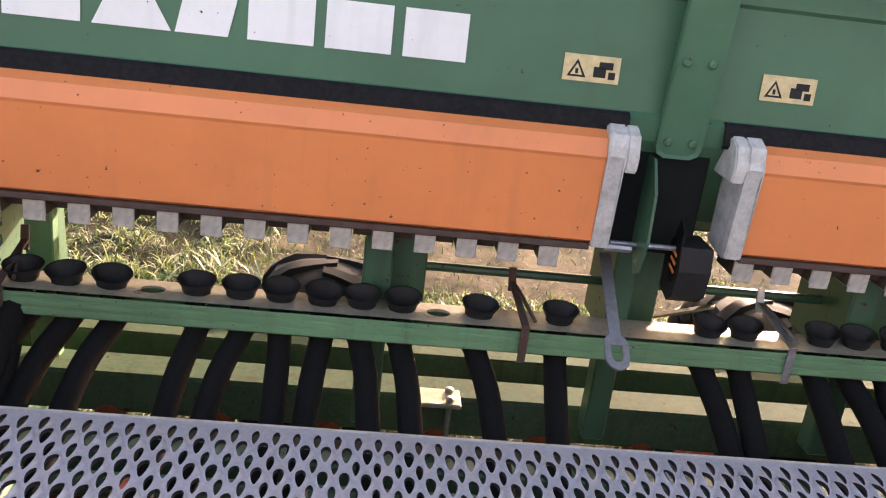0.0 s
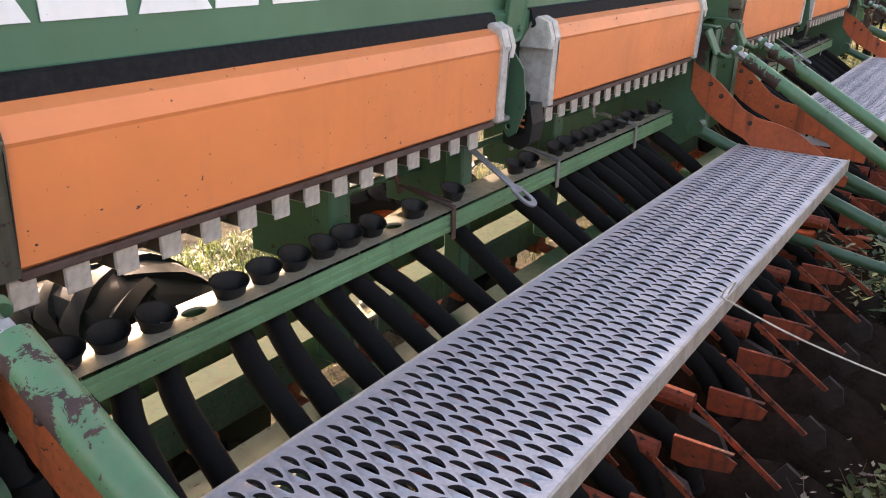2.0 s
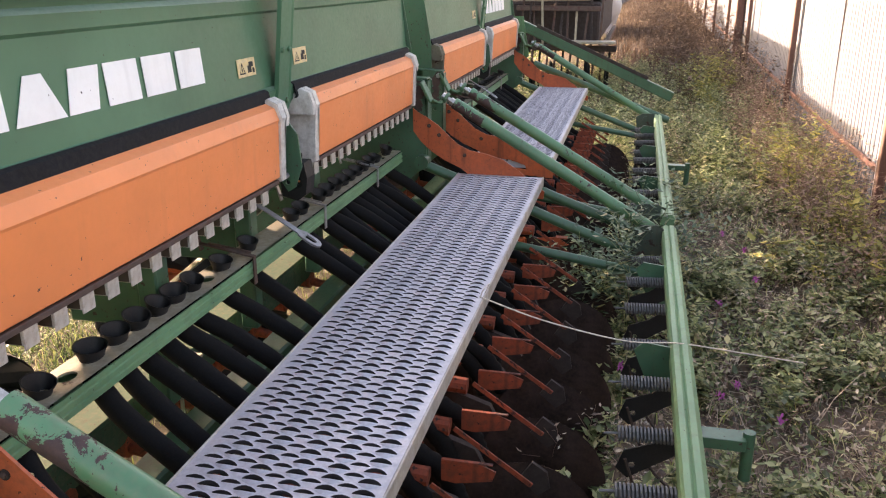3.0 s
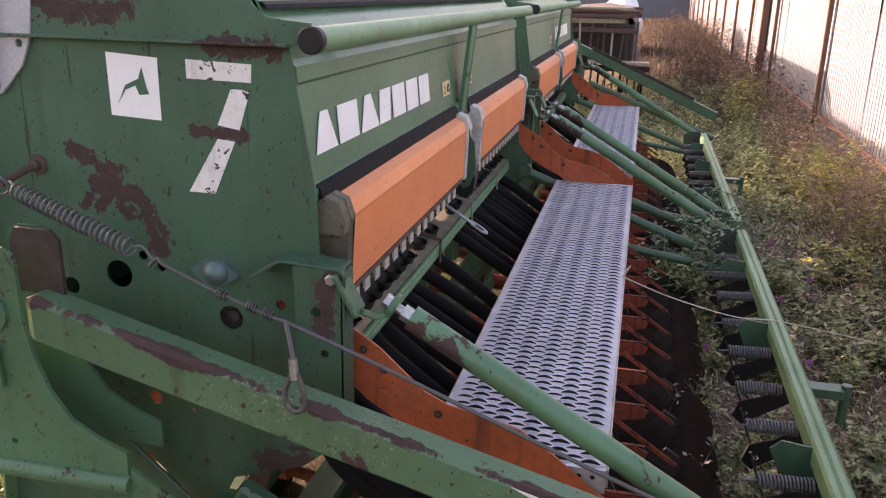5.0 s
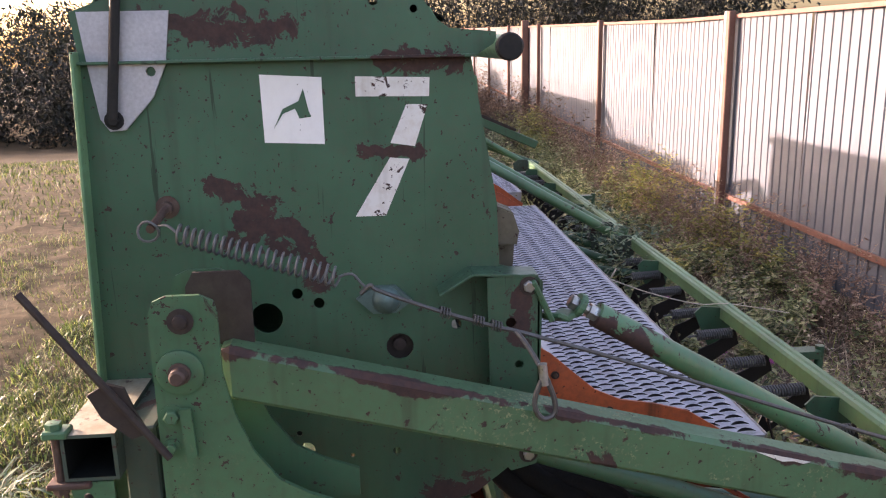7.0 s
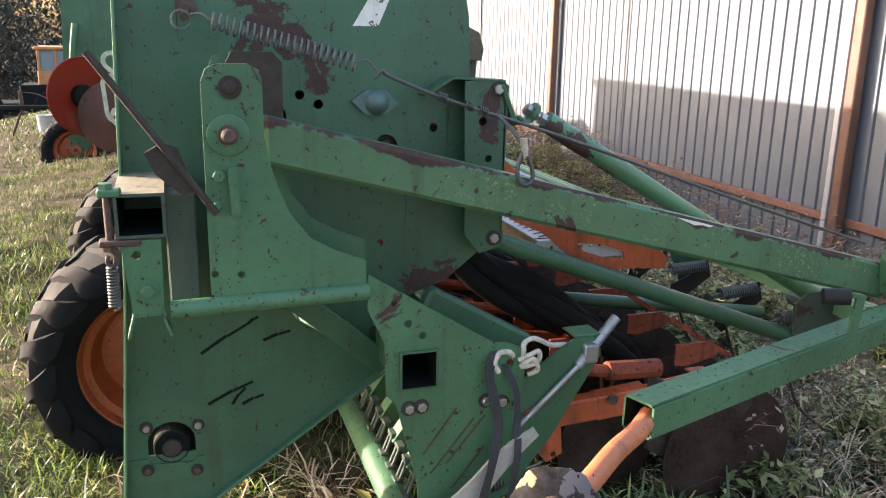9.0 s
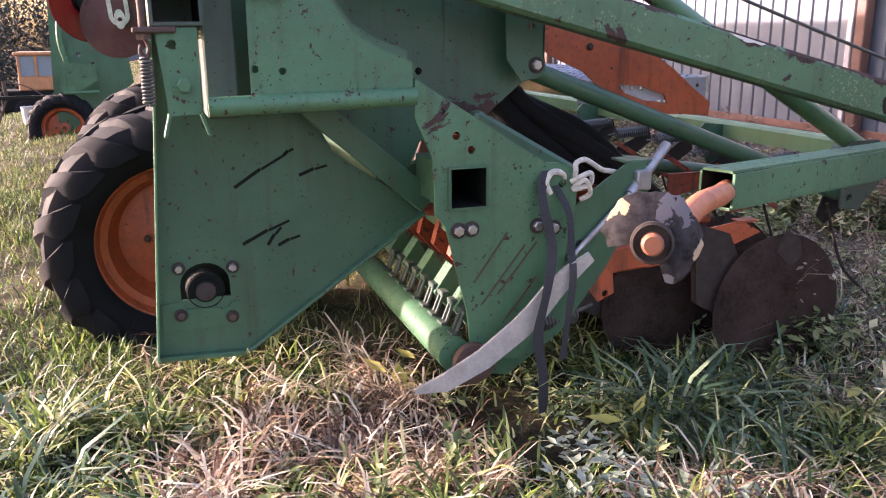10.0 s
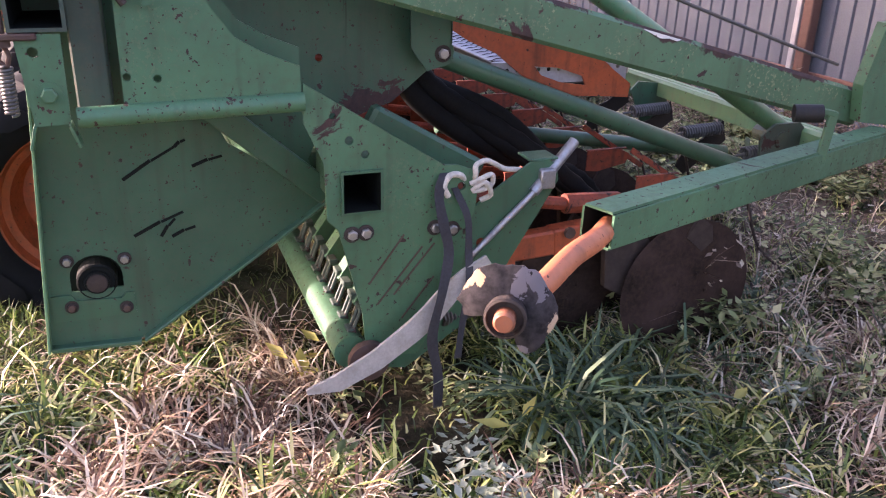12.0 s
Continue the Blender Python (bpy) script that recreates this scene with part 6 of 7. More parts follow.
    lathe(bm, [(0.045, 0), (0.05, 0.01), (0.05, 0.03), (0.03, 0.035)], basis((-1.03, 1.665, 0.105), (-9, 1.665, 0.105)), 18)
    part("pulley", bm, RUSTY, sp, "", True)
    bm = bmesh.new()
    pipe(bm, coil((-1.0, 1.47, 0.165), (-0.97, 1.36, 0.165), 0.022, 11, 8), 0.005, 6)
    pipe(bm, [(-0.97, 1.36, 0.165), (-0.96, 1.30, 0.180)], 0.005, 6)
    part("coil_spring", bm, WIRE, sp, "", True)
    bm = bmesh.new()
    plate(bm, [(1.320, 0.360), (1.270, 0.365), (1.255, 0.215), (1.300, 0.195), (1.325, 0.225)], [circle(1.28, 0.215, 0.010, 8)], -0.990, -0.982)
    part("spring_hanger", bm, ORANGE_ARM, sp)
    # thick black seed hoses running back under the walkway's end
    for pts in (((-0.70, 1.445, 0.760), (-0.70, 1.410, 0.690), (-0.70, 1.20, 0.588), (-0.70, 1.045, 0.452)), ((-0.705, 1.478, 0.740), (-0.715, 1.440, 0.660), (-0.715, 1.305, 0.555), (-0.70, 1.13, 0.462)),
                             ((-0.56, 1.46, 0.740), (-0.56, 1.39, 0.660), (-0.56, 1.22, 0.570), (-0.56, 1.06, 0.440))):
        bm = bmesh.new()
        pipe(bm, curve([Vector(p) for p in pts], 8), 0.031, 14)
        part("end_hose", bm, HOSE, drill, "thick black rubber seed hose", True)
    # hidden diagonal strut behind the plates
    bm = bmesh.new()
    beam(bm, (-0.83, 2.02, 0.735), (-0.83, 1.70, 0.455), 0.012, 0.060, 0.003, 0, (0, 1, 1))
    part("diagonal_strut", bm, GREEN, drill)
    bm = bmesh.new()
    beam(bm, (-0.90, 1.62, 0.66), (-0.90, 1.34, 0.50), 0.05, 0.07, 0.01, 0, (0, 0, 1))
    part("coulter_beam_end", bm, GREEN, drill)


build_marker()


def build_small_left():
    # woven strap through the ear of the side plate
    st = thing("strap", (-1.06, 1.48, 0.3), "dark grey woven strap hanging from the plate", "strap")
    for pts, w in (([(-1.030, 1.470, 0.556), (-1.050, 1.486, 0.546), (-1.060, 1.499, 0.506), (-1.075, 1.491, 0.44), (-1.085, 1.481, 0.372), (-1.118, 1.508, 0.288), (-1.122, 1.531, 0.179), (-1.112, 1.510, 0.067), (-1.10, 1.505, -0.03)], 0.026),
                   ([(-1.035, 1.455, 0.520), (-1.050, 1.447, 0.499), (-1.070, 1.430, 0.447), (-1.085, 1.431, 0.367), (-1.115, 1.440, 0.307), (-1.120, 1.456, 0.196), (-1.115, 1.462, 0.11)], 0.019)):
        bm = bmesh.new()
        line = curve(pts, 6)
        a, b = [], []
        for k, p in enumerate(line):
            tw = 0.5 * math.sin(k * 0.35)
            o = Vector((0.25 * tw, math.cos(tw), 0)) * w / 2
            a.append(bm.verts.new(p + o))
            b.append(bm.verts.new(p - o))
        for k in range(len(line) - 1):
            bm.faces.new((a[k], a[k + 1], b[k + 1], b[k]))
        r = bmesh.ops.extrude_face_region(bm, geom=list(bm.faces))
        bmesh.ops.translate(bm, vec=(0.002, 0, 0), verts=[v for v in r["geom"] if isinstance(v, bmesh.types.BMVert)])
        part("tail", bm, STRAP, st)
    rp = thing("cord", (-1.0, 1.42, 0.5), "tangled white cord tied to the side plate", "cord")
    for pts, r in (([(-1.048, 1.472, 0.500), (-1.050, 1.484, 0.526), (-1.046, 1.468, 0.549), (-1.040, 1.440, 0.545), (-1.025, 1.416, 0.520), (-1.030, 1.392, 0.512), (-1.040, 1.392, 0.532)], 0.0075),
                   ([(-1.030, 1.400, 0.520), (-1.045, 1.405, 0.546), (-1.040, 1.402, 0.566), (-1.030, 1.374, 0.572), (-1.020, 1.345, 0.558), (-1.01, 1.315, 0.541), (-1.0, 1.285, 0.534), (-0.99, 1.262, 0.528)], 0.0065),
                   ([(-1.040, 1.415, 0.522), (-1.048, 1.390, 0.536), (-1.040, 1.362, 0.540), (-1.035, 1.358, 0.516), (-1.045, 1.386, 0.508), (-1.040, 1.408, 0.506), (-1.050, 1.382, 0.526), (-1.040, 1.362, 0.492), (-1.030, 1.384, 0.476)], 0.0065)):
        bm = bmesh.new()
        pipe(bm, curve(pts, 6), r, 8)
        part("loop", bm, CORD, rp, "", True)
    # string from the walkway to the harrow
    sg = thing("string", (0.9, 0.5, 0.5), "thin pale string tied from walkway to harrow", "string")
    bm = bmesh.new()
    pipe(bm, curve([(0.640, 0.815, 0.742), (0.640, 0.797, 0.735), (0.70, 0.62, 0.655), (0.81, 0.38, 0.565), (0.925, 0.205, 0.522), (1.04, 0.02, 0.46), (1.22, -0.25, 0.36)], 8), 0.0022, 6)
    pipe(bm, curve([(0.640, 0.815, 0.742), (0.620, 0.805, 0.77), (0.645, 0.79, 0.785), (0.655, 0.805, 0.748)], 5), 0.0018, 6)
    part("line", bm, CORD, sg, "", True)
    # pale roller stub at the rail's end
    bm = bmesh.new()
    rod(bm, (-0.672, 1.47, 0.872), (-0.643, 1.372, 0.849), 0.014, 14)
    part("rail_stub", bm, RUSTY, drill, "", True)
    bm = bmesh.new()
    rod(bm, (-0.643, 1.372, 0.849), (-0.640, 1.362, 0.847), 0.0145, 14)
    part("stub_plug", bm, plain("pale_wood_plug", (0.55, 0.42, 0.22), 0.6, 0.2, 60.0), drill, "", True)


build_small_left()


# ---- front marker discs of the drill ----
def build_front_marker():
    bm = bmesh.new()
    c = Vector((1.12, 2.560, 1.005))
    ax = Vector((-0.80, -0.55, 0.05)).normalized()
    lathe(bm, [(0.165, 0.030), (0.168, 0.026), (0.14, 0.012), (0.08, 0.0), (0.05, -0.004), (0.045, 0.01)], basis(c, c + ax), 36, 0, False)
    fm = part("marker_disc", bm, RED, drill, "red dished marker disc", True)
    bm = bmesh.new()
    lathe(bm, [(0.05, -0.02), (0.048, 0.034), (0.025, 0.05), (0.012, 0.052)], basis(c, c + ax), 18)
    part("hub", bm, DARK, fm, "", True)
    c2 = Vector((1.03, 2.430, 0.925))
    bm = bmesh.new()
    ax2 = Vector((-0.95, 0.25, 0.05)).normalized()
    lathe(bm, [(0.150, 0.0), (0.152, 0.005), (0.12, 0.014), (0.06, 0.020), (0.04, 0.030), (0.012, 0.032)], basis(c2, c2 + ax2), 32)
    part("marker_disc", bm, paint("red_rust_disc", (0.085, 0.022, 0.020), 0.65, 0.5, 14.0, 0.5), drill, "rusty red disc", True)
    bm = bmesh.new()
    beam(bm, (1.20, 2.30, 0.93), (1.16, 2.52, 0.975), 0.05, 0.05, 0.006)
    beam(bm, (1.25, 2.31, 0.90), (1.22, 2.34, 1.72), 0.05, 0.05, 0.006, 0, (0, 1, 0))
    part("marker_arm", bm, GREEN_OLD, drill)
    # long flat chain links hanging over the disc
    for y, z, t, tall in ((2.425, 1.005, -4, 0.115), (2.330, 1.120, 14, 0.110), (2.392, 1.135, -48, 0.070)):
        m = pose(0.985, y, z) @ pose(0, 0, 0, t)
        oval = lambda r: [(r * math.cos(u) * 0.9, r * math.sin(u) + (tall / 2 if math.sin(u) > 0 else -tall / 2)) for u in (math.pi * (2 * q + 1) / 20 for q in range(20))]
        bm = bmesh.new()
        plate(bm, oval(0.046), [oval(0.027)], -0.006, 0.006)
        plate(bm, [(p * 0.55, q - tall / 2 - 0.018) for p, q in circle(0, 0, 0.040, 12)], [circle(0, -tall / 2 - 0.020, 0.010, 8)], -0.011, -0.007)
        bm.transform(m)
        part("chain_link", bm, CASTW, drill, "pale flat steel chain link")
    # clamp rod beside the square tube, with a hook, a ring and a hanging spring
    cx, cy = -1.020, 2.334
    bm = bmesh.new()
    rod(bm, (cx, cy, 1.000), (cx, cy, 0.868), 0.0085, 12)
    r = part("clamp_rod", bm, RUSTY, drill, "rusty clamp rod beside the square tube", True)
    bm = bmesh.new()
    box(bm, cx - 0.02, cx + 0.02, cy - 0.028, cy + 0.018, 0.975, 0.990, 0.003)
    lathe(bm, [(0.015, 0), (0.015, 0.012), (0.008, 0.013)], pose(cx, cy, 0.990), 6)
    part("upper_clamp", bm, GREEN_OLD, r)
    bm = bmesh.new()
    box(bm, cx - 0.02, cx + 0.02, cy - 0.060, cy + 0.022, 0.872, 0.884, 0.003)
    lathe(bm, [(0.016, 0), (0.016, 0.012), (0.009, 0.013)], pose(cx, cy, 0.860), 6)
    part("lower_clamp", bm, RUSTY, r)
    bm = bmesh.new()
    pipe(bm, curve([(cx, cy, 0.865), (cx, cy - 0.008, 0.845), (cx, cy - 0.002, 0.826), (cx, cy + 0.009, 0.836), (cx, cy + 0.006, 0.850)], 5), 0.0045, 8)
    part("hook", bm, RUSTY, r, "", True)
    bm = bmesh.new()
    pipe(bm, coil((cx, cy, 0.826), (cx, cy + 0.002, 0.735), 0.0105, 13, 10), 0.0032, 6)
    part("hanging_spring", bm, WIRE, r, "", True)


build_front_marker()


# ---- machines further on ----
def build_far_drill():
    f = thing("parked_drill", (9.8, 3.5, -0.5), "older green seed drill seen end on", "seed drill", "seed drills in a row")
    x, dy, dz = 8.35, 0.20, -0.46
    bm = bmesh.new()
    plate(bm, [(3.16, 2.05), (2.40, 2.05), (2.36, 1.20), (2.30, 0.75), (2.70, 0.45), (3.20, 0.10), (3.22, 0.70)], [circle(2.9, 1.1, 0.03, 10), circle(2.75, 1.0, 0.02, 8), circle(3.02, 0.95, 0.018, 8), circle(2.95, 0.8, 0.018, 8)], x, x + 0.006)
    part("end_plate", bm, GREEN, f)
    bm = bmesh.new()
    plate(bm, [(3.10, 1.02), (2.72, 0.98), (2.70, 0.80), (2.95, 0.66), (3.12, 0.68)], [circle(3.0, 0.9, 0.02, 8), circle(2.85, 0.85, 0.02, 8)], x - 0.20, x - 0.19)
    rod(bm, (x - 0.2, 3.10, 0.66), (x - 0.2, 2.70, 0.66), 0.02, 10)
    part("side_bracket", bm, GREEN_OLD, f)
    bm = bmesh.new()
    box(bm, x + 0.01, x + 2.9, 2.45, 3.10, 1.1, 2.02, 0.01)
    part("hopper", bm, GREEN, f)
    bm = bmesh.new()
    pipe(bm, curve([(x - 0.05, 3.02, 0.95), (x - 0.1, 3.08, 1.30), (x - 0.1, 3.02, 1.75)], 6), 0.035, 10)
    part("post", bm, GREEN_OLD, f, "", True)
    for ch in f.children:
        ch.matrix_basis = pose(0, dy, dz)
    src = next(o for o in drill.children if o.name.startswith("wheel"))
    for dx, wy in ((8.35, 1.06), (9.0, 0.78)):
        w = again("wheel", src.data, f, pose(dx, wy, dz))
        for ch in src.children:
            again(ch.name.split(".")[0], ch.data, w, pose(dx, wy, dz) @ ch.matrix_basis)


build_far_drill()


def build_far_machine():
    """A rusty old cultivator with a light cover over it."""
    f = thing("old_cultivator", (12.3, 1.6, GROUND), "rusty old cultivator of bare steel frames", "cultivator")
    rnd = random.Random(8)
    # bars run on unseen to x 16, a length added to shade the ground
    for y, z in ((0.92, 0.60), (1.30, 0.66), (1.70, 0.66), (2.10, 0.70)):
        bm = bmesh.new()
        beam(bm, (10.7, y, z), (16.4, y, z + 0.05), 0.07, 0.09, 0.008)
        part("frame_bar", bm, RUSTY, f)
    # cross bars and planks stacked up at the near end
    for x, y0, y1, z, w, h, mat in ((10.66, 1.02, 2.10, 1.555, 0.20, 0.035, RAILTOP), (10.62, 0.98, 2.16, 1.43, 0.07, 0.06, RUSTY), (10.72, 1.10, 2.20, 1.34, 0.06, 0.07, RAILTOP), (10.66, 0.95, 2.15, 1.22, 0.08, 0.07, RUSTY),
                                    (10.95, 0.90, 2.25, 1.50, 0.10, 0.05, RUSTY), (10.52, 0.72, 1.62, 0.78, 0.26, 0.035, RAILTOP), (10.60, 0.70, 1.90, 0.68, 0.09, 0.08, DARKRUST), (13.5, 0.9, 2.3, 1.40, 0.1, 0.1, RUSTY), (16.2, 0.9, 2.3, 1.45, 0.1, 0.1, RUSTY)):
        bm = bmesh.new()
        beam(bm, (x, y0, z + rnd.uniform(-0.02, 0.02)), (x + rnd.uniform(-0.05, 0.05), y1, z + rnd.uniform(-0.02, 0.02)), w, h, 0.006)
        part("plank" if mat is RAILTOP else "cross_bar", bm, mat, f)
    for k in range(11):
        y = 0.95 + 0.115 * k
        bm = bmesh.new()
        beam(bm, (10.64, y, 0.62), (10.66 + rnd.uniform(-0.06, 0.06), y + rnd.uniform(-0.07, 0.07), 1.30 + rnd.uniform(-0.15, 0.15)), 0.03, 0.025, 0.003, 0, (1, 0, 0))
        part("upright", bm, (RUSTY, DARKRUST, RUSTY, RAILTOP)[k % 4], f)
    # box and lid share that added unseen length, which blocks the low sun
    bm = bmesh.new()
    box(bm, 10.95, 16.3, 0.98, 2.30, 0.72, 1.30, 0.03)
    part("seed_box", bm, DARKRUST, f, "long rusted seed box")
    bm = bmesh.new()
    strip(bm, [(0.96, 1.30), (1.10, 1.50), (1.65, 1.56), (2.20, 1.50), (2.32, 1.30)], 11.1, 16.2, 0.004)
    part("lid", bm, RUSTY, f)
    for k in range(14):
        bm = bmesh.new()
        y = 0.80 + 0.11 * k
        pipe(bm, curve([(10.70, y, 0.66), (10.55, y, 0.45), (10.72, y + 0.02, 0.12), (10.58, y, -0.16)], 5), 0.016, 6)
        part("tine", bm, RUSTY if k % 3 else DARK, f)
    for k in range(6):
        bm = bmesh.new()
        y = 0.86 + 0.27 * k
        lathe(bm, [(0.24, 0), (0.25, 0.02), (0.2, 0.05), (0.05, 0.06)], basis((10.85, y, 0.22), (10.85, y - 1, 0.22)), 20)
        part("disc", bm, DARK, f)
    t = thing("tarp_pile", (21.5, 1.7, -0.3), "white tarpaulin thrown over a heap", "tarpaulin")
    bm = bmesh.new()
    g = bmesh.ops.create_icosphere(bm, subdivisions=4, radius=1.0)
    for v in g["verts"]:
        p = v.co.copy()
        k = 1 + 0.25 * noise.noise(p * 1.7) + 0.10 * noise.noise(p * 5.0)
        v.co = Vector((21.5 + 1.6 * p.x * k, 1.50 + 0.55 * p.y * k, max(-0.4, 0.95 + 0.82 * p.z * k)))
    part("sheet", bm, TARP, t, "", True)
    # tractor far off
    c = thing("tractor", (45.0, 7.8, -3.6), "distant orange tractor with a glazed cab", "tractor")
    bm = bmesh.new()
    box(bm, 44.2, 46.2, 7.2, 9.0, -2.45, -1.75, 0.05)
    cb = part("cab", bm, CAB, c)
    bm = bmesh.new()
    box(bm, 44.1, 46.3, 7.1, 9.1, -0.72, -0.55, 0.05)
    part("roof", bm, CAB, cb)
    for x in (44.25, 46.1):
        for y in (7.25, 8.1, 8.9):
            bm = bmesh.new()
            box(bm, x - 0.06, x + 0.06, y - 0.06, y + 0.06, -1.76, -0.71, 0.01)
            part("pillar", bm, CAB, cb)
    bm = bmesh.new()
    box(bm, 44.3, 46.05, 7.3, 8.9, -1.75, -0.72, 0.01)
    part("glazing", bm, GLASS_FAR, cb)
    bm = bmesh.new()
    box(bm, 44.0, 46.4, 9.3, 11.4, -3.2, -2.75, 0.08)
    part("platform", bm, DARK, c, "low dark platform behind the cab")
    cb.matrix_basis = pose(0, -0.5, 0.6) @ cb.matrix_basis
    bm = bmesh.new()
    box(bm, 44.2, 46.2, 6.6, 9.4, -2.9, -1.85, 0.06)
    part("chassis", bm, DARK, c)
    for y in (8.0, 11.0):
        bm = bmesh.new()
        lathe(bm, [(0.7, 0), (0.85, 0.05), (0.85, 0.35), (0.7, 0.4)], basis((43.8, y, -3.0), (44.8, y, -3.0)), 24)
        part("wheel", bm, TYRE, c)
    b = thing("bucket", (15.0, 4.54, -0.45), "white plastic bucket standing in grass", "bucket")
    bm = bmesh.new()
    z0 = rise(15.0, 4.54)
    lathe(bm, [(0.12, 0.0), (0.15, 0.32), (0.157, 0.33), (0.145, 0.325), (0.115, 0.02)], Matrix.Translation((15.0, 4.54, z0)), 20)
    part("body", bm, CONCRETE, b, "", True)
    cart = thing("cart_frame", (14.3, 4.5, -0.75), "low dark steel cart frame in the yard", "cart")
    bm = bmesh.new()
    beam(bm, (14.6, 5.35, -0.26), (14.0, 3.75, -0.22), 0.08, 0.07, 0.01)
    part("drawbar", bm, DARK, cart)
    for x, y, z in ((14.45, 4.82, 0.06), (14.05, 3.90, -0.05)):
        bm = bmesh.new()
        beam(bm, (x, y, -0.30), (x, y + 0.02, z), 0.06, 0.06, 0.006, 0, (1, 0, 0))
        beam(bm, (x, y, -0.26), (x, y + 0.22, rise(x, y + 0.22) - 0.02), 0.04, 0.04, 0.004, 0, (1, 0, 0))
        part("post", bm, RUSTY, cart)
    bm = bmesh.new()
    pipe(bm, curve([(14.45, 4.80, 0.02), (14.4, 4.55, -0.01), (14.3, 4.28, -0.14), (14.25, 4.15, -0.24)], 6), 0.012, 6)
    part("bent_rod", bm, RUSTY, cart)


build_far_machine()


# ---- plants ----
def rises(x, y):
    return np.array([rise(a, b) for a, b in zip(x, y)])


def from_arrays(name, verts, faces4, faces3, mat, label, category):
    me = bpy.data.meshes.new(name)
    n4, n3 = len(faces4), len(faces3)
    me.vertices.add(len(verts))
    me.vertices.foreach_set("co", verts.astype(np.float32).ravel())
    me.loops.add(4 * n4 + 3 * n3)
    me.loops.foreach_set("vertex_index", np.concatenate([faces4.ravel(), faces3.ravel()]).astype(np.int32))
    me.polygons.add(n4 + n3)
    me.polygons.foreach_set("loop_start", np.concatenate([4 * np.arange(n4), 4 * n4 + 3 * np.arange(n3)]).astype(np.int32))
    me.update(calc_edges=True)
    me.materials.append(mat)
    return tagged(new(name, me), label, category, kind="stuff")


def blades(name, x, y, h, w, bend, mat, label, category, rng, z=None, way=None):
    """Grass blades at x, y with height h, width w and bend (radians at the tip)."""
    n = len(x)
    z = rises(x, y) if z is None else z
    az = rng.uniform(0, 2 * np.pi, n) if way is None else way
    lean = rng.uniform(0.0, 0.5, n) * bend
    side = np.stack([-np.sin(az), np.cos(az), np.zeros(n)], 1)
    flat_dir = np.stack([np.cos(az), np.sin(az), np.zeros(n)], 1)
    p = np.stack([x, y, z - 0.01], 1)
    rows = []
    for k, (s, ww) in enumerate(((0.0, 0.8), (0.36, 1.0), (0.72, 0.75), (1.0, 0.0))):
        if k:
            ang = lean + bend * (0.25, 0.6, 1.0)[k - 1]
            step = (0.36, 0.36, 0.28)[k - 1]
            d = flat_dir * np.sin(ang)[:, None]
            d[:, 2] = np.cos(ang)
            p = p + d * (h * step)[:, None]
        if ww:
            rows += [p - side * (w * ww / 2)[:, None], p + side * (w * ww / 2)[:, None]]
        else:
            rows.append(p)
    v = np.stack(rows, 1).reshape(-1, 3)
    b = 7 * np.arange(n)[:, None]
    f4 = np.concatenate([b + np.array([[0, 1, 3, 2]]), b + np.array([[2, 3, 5, 4]])])
    f3 = b + np.array([[4, 5, 6]])
    return from_arrays(name, v, f4, f3, mat, label, category)


def patchy(rng, n, x0, x1, y0, y1, scale=1.2, power=1.0, floor=0.15):
    """Random places whose density follows a cloud pattern; also the pattern's value."""
    x, y = rng.uniform(x0, x1, 3 * n), rng.uniform(y0, y1, 3 * n)
    c = np.array([0.5 + 0.5 * noise.noise(Vector((a * scale, b * scale, 7.0))) + 0.25 * noise.noise(Vector((a * scale * 3.1, b * scale * 3.1, 2.0))) for a, b in zip(x, y)])
    keep = rng.uniform(0, 1, 3 * n) < np.clip(c, floor, 1.0) ** power
    x, y, c = x[keep][:n], y[keep][:n], c[keep][:n]
    return x, y, c


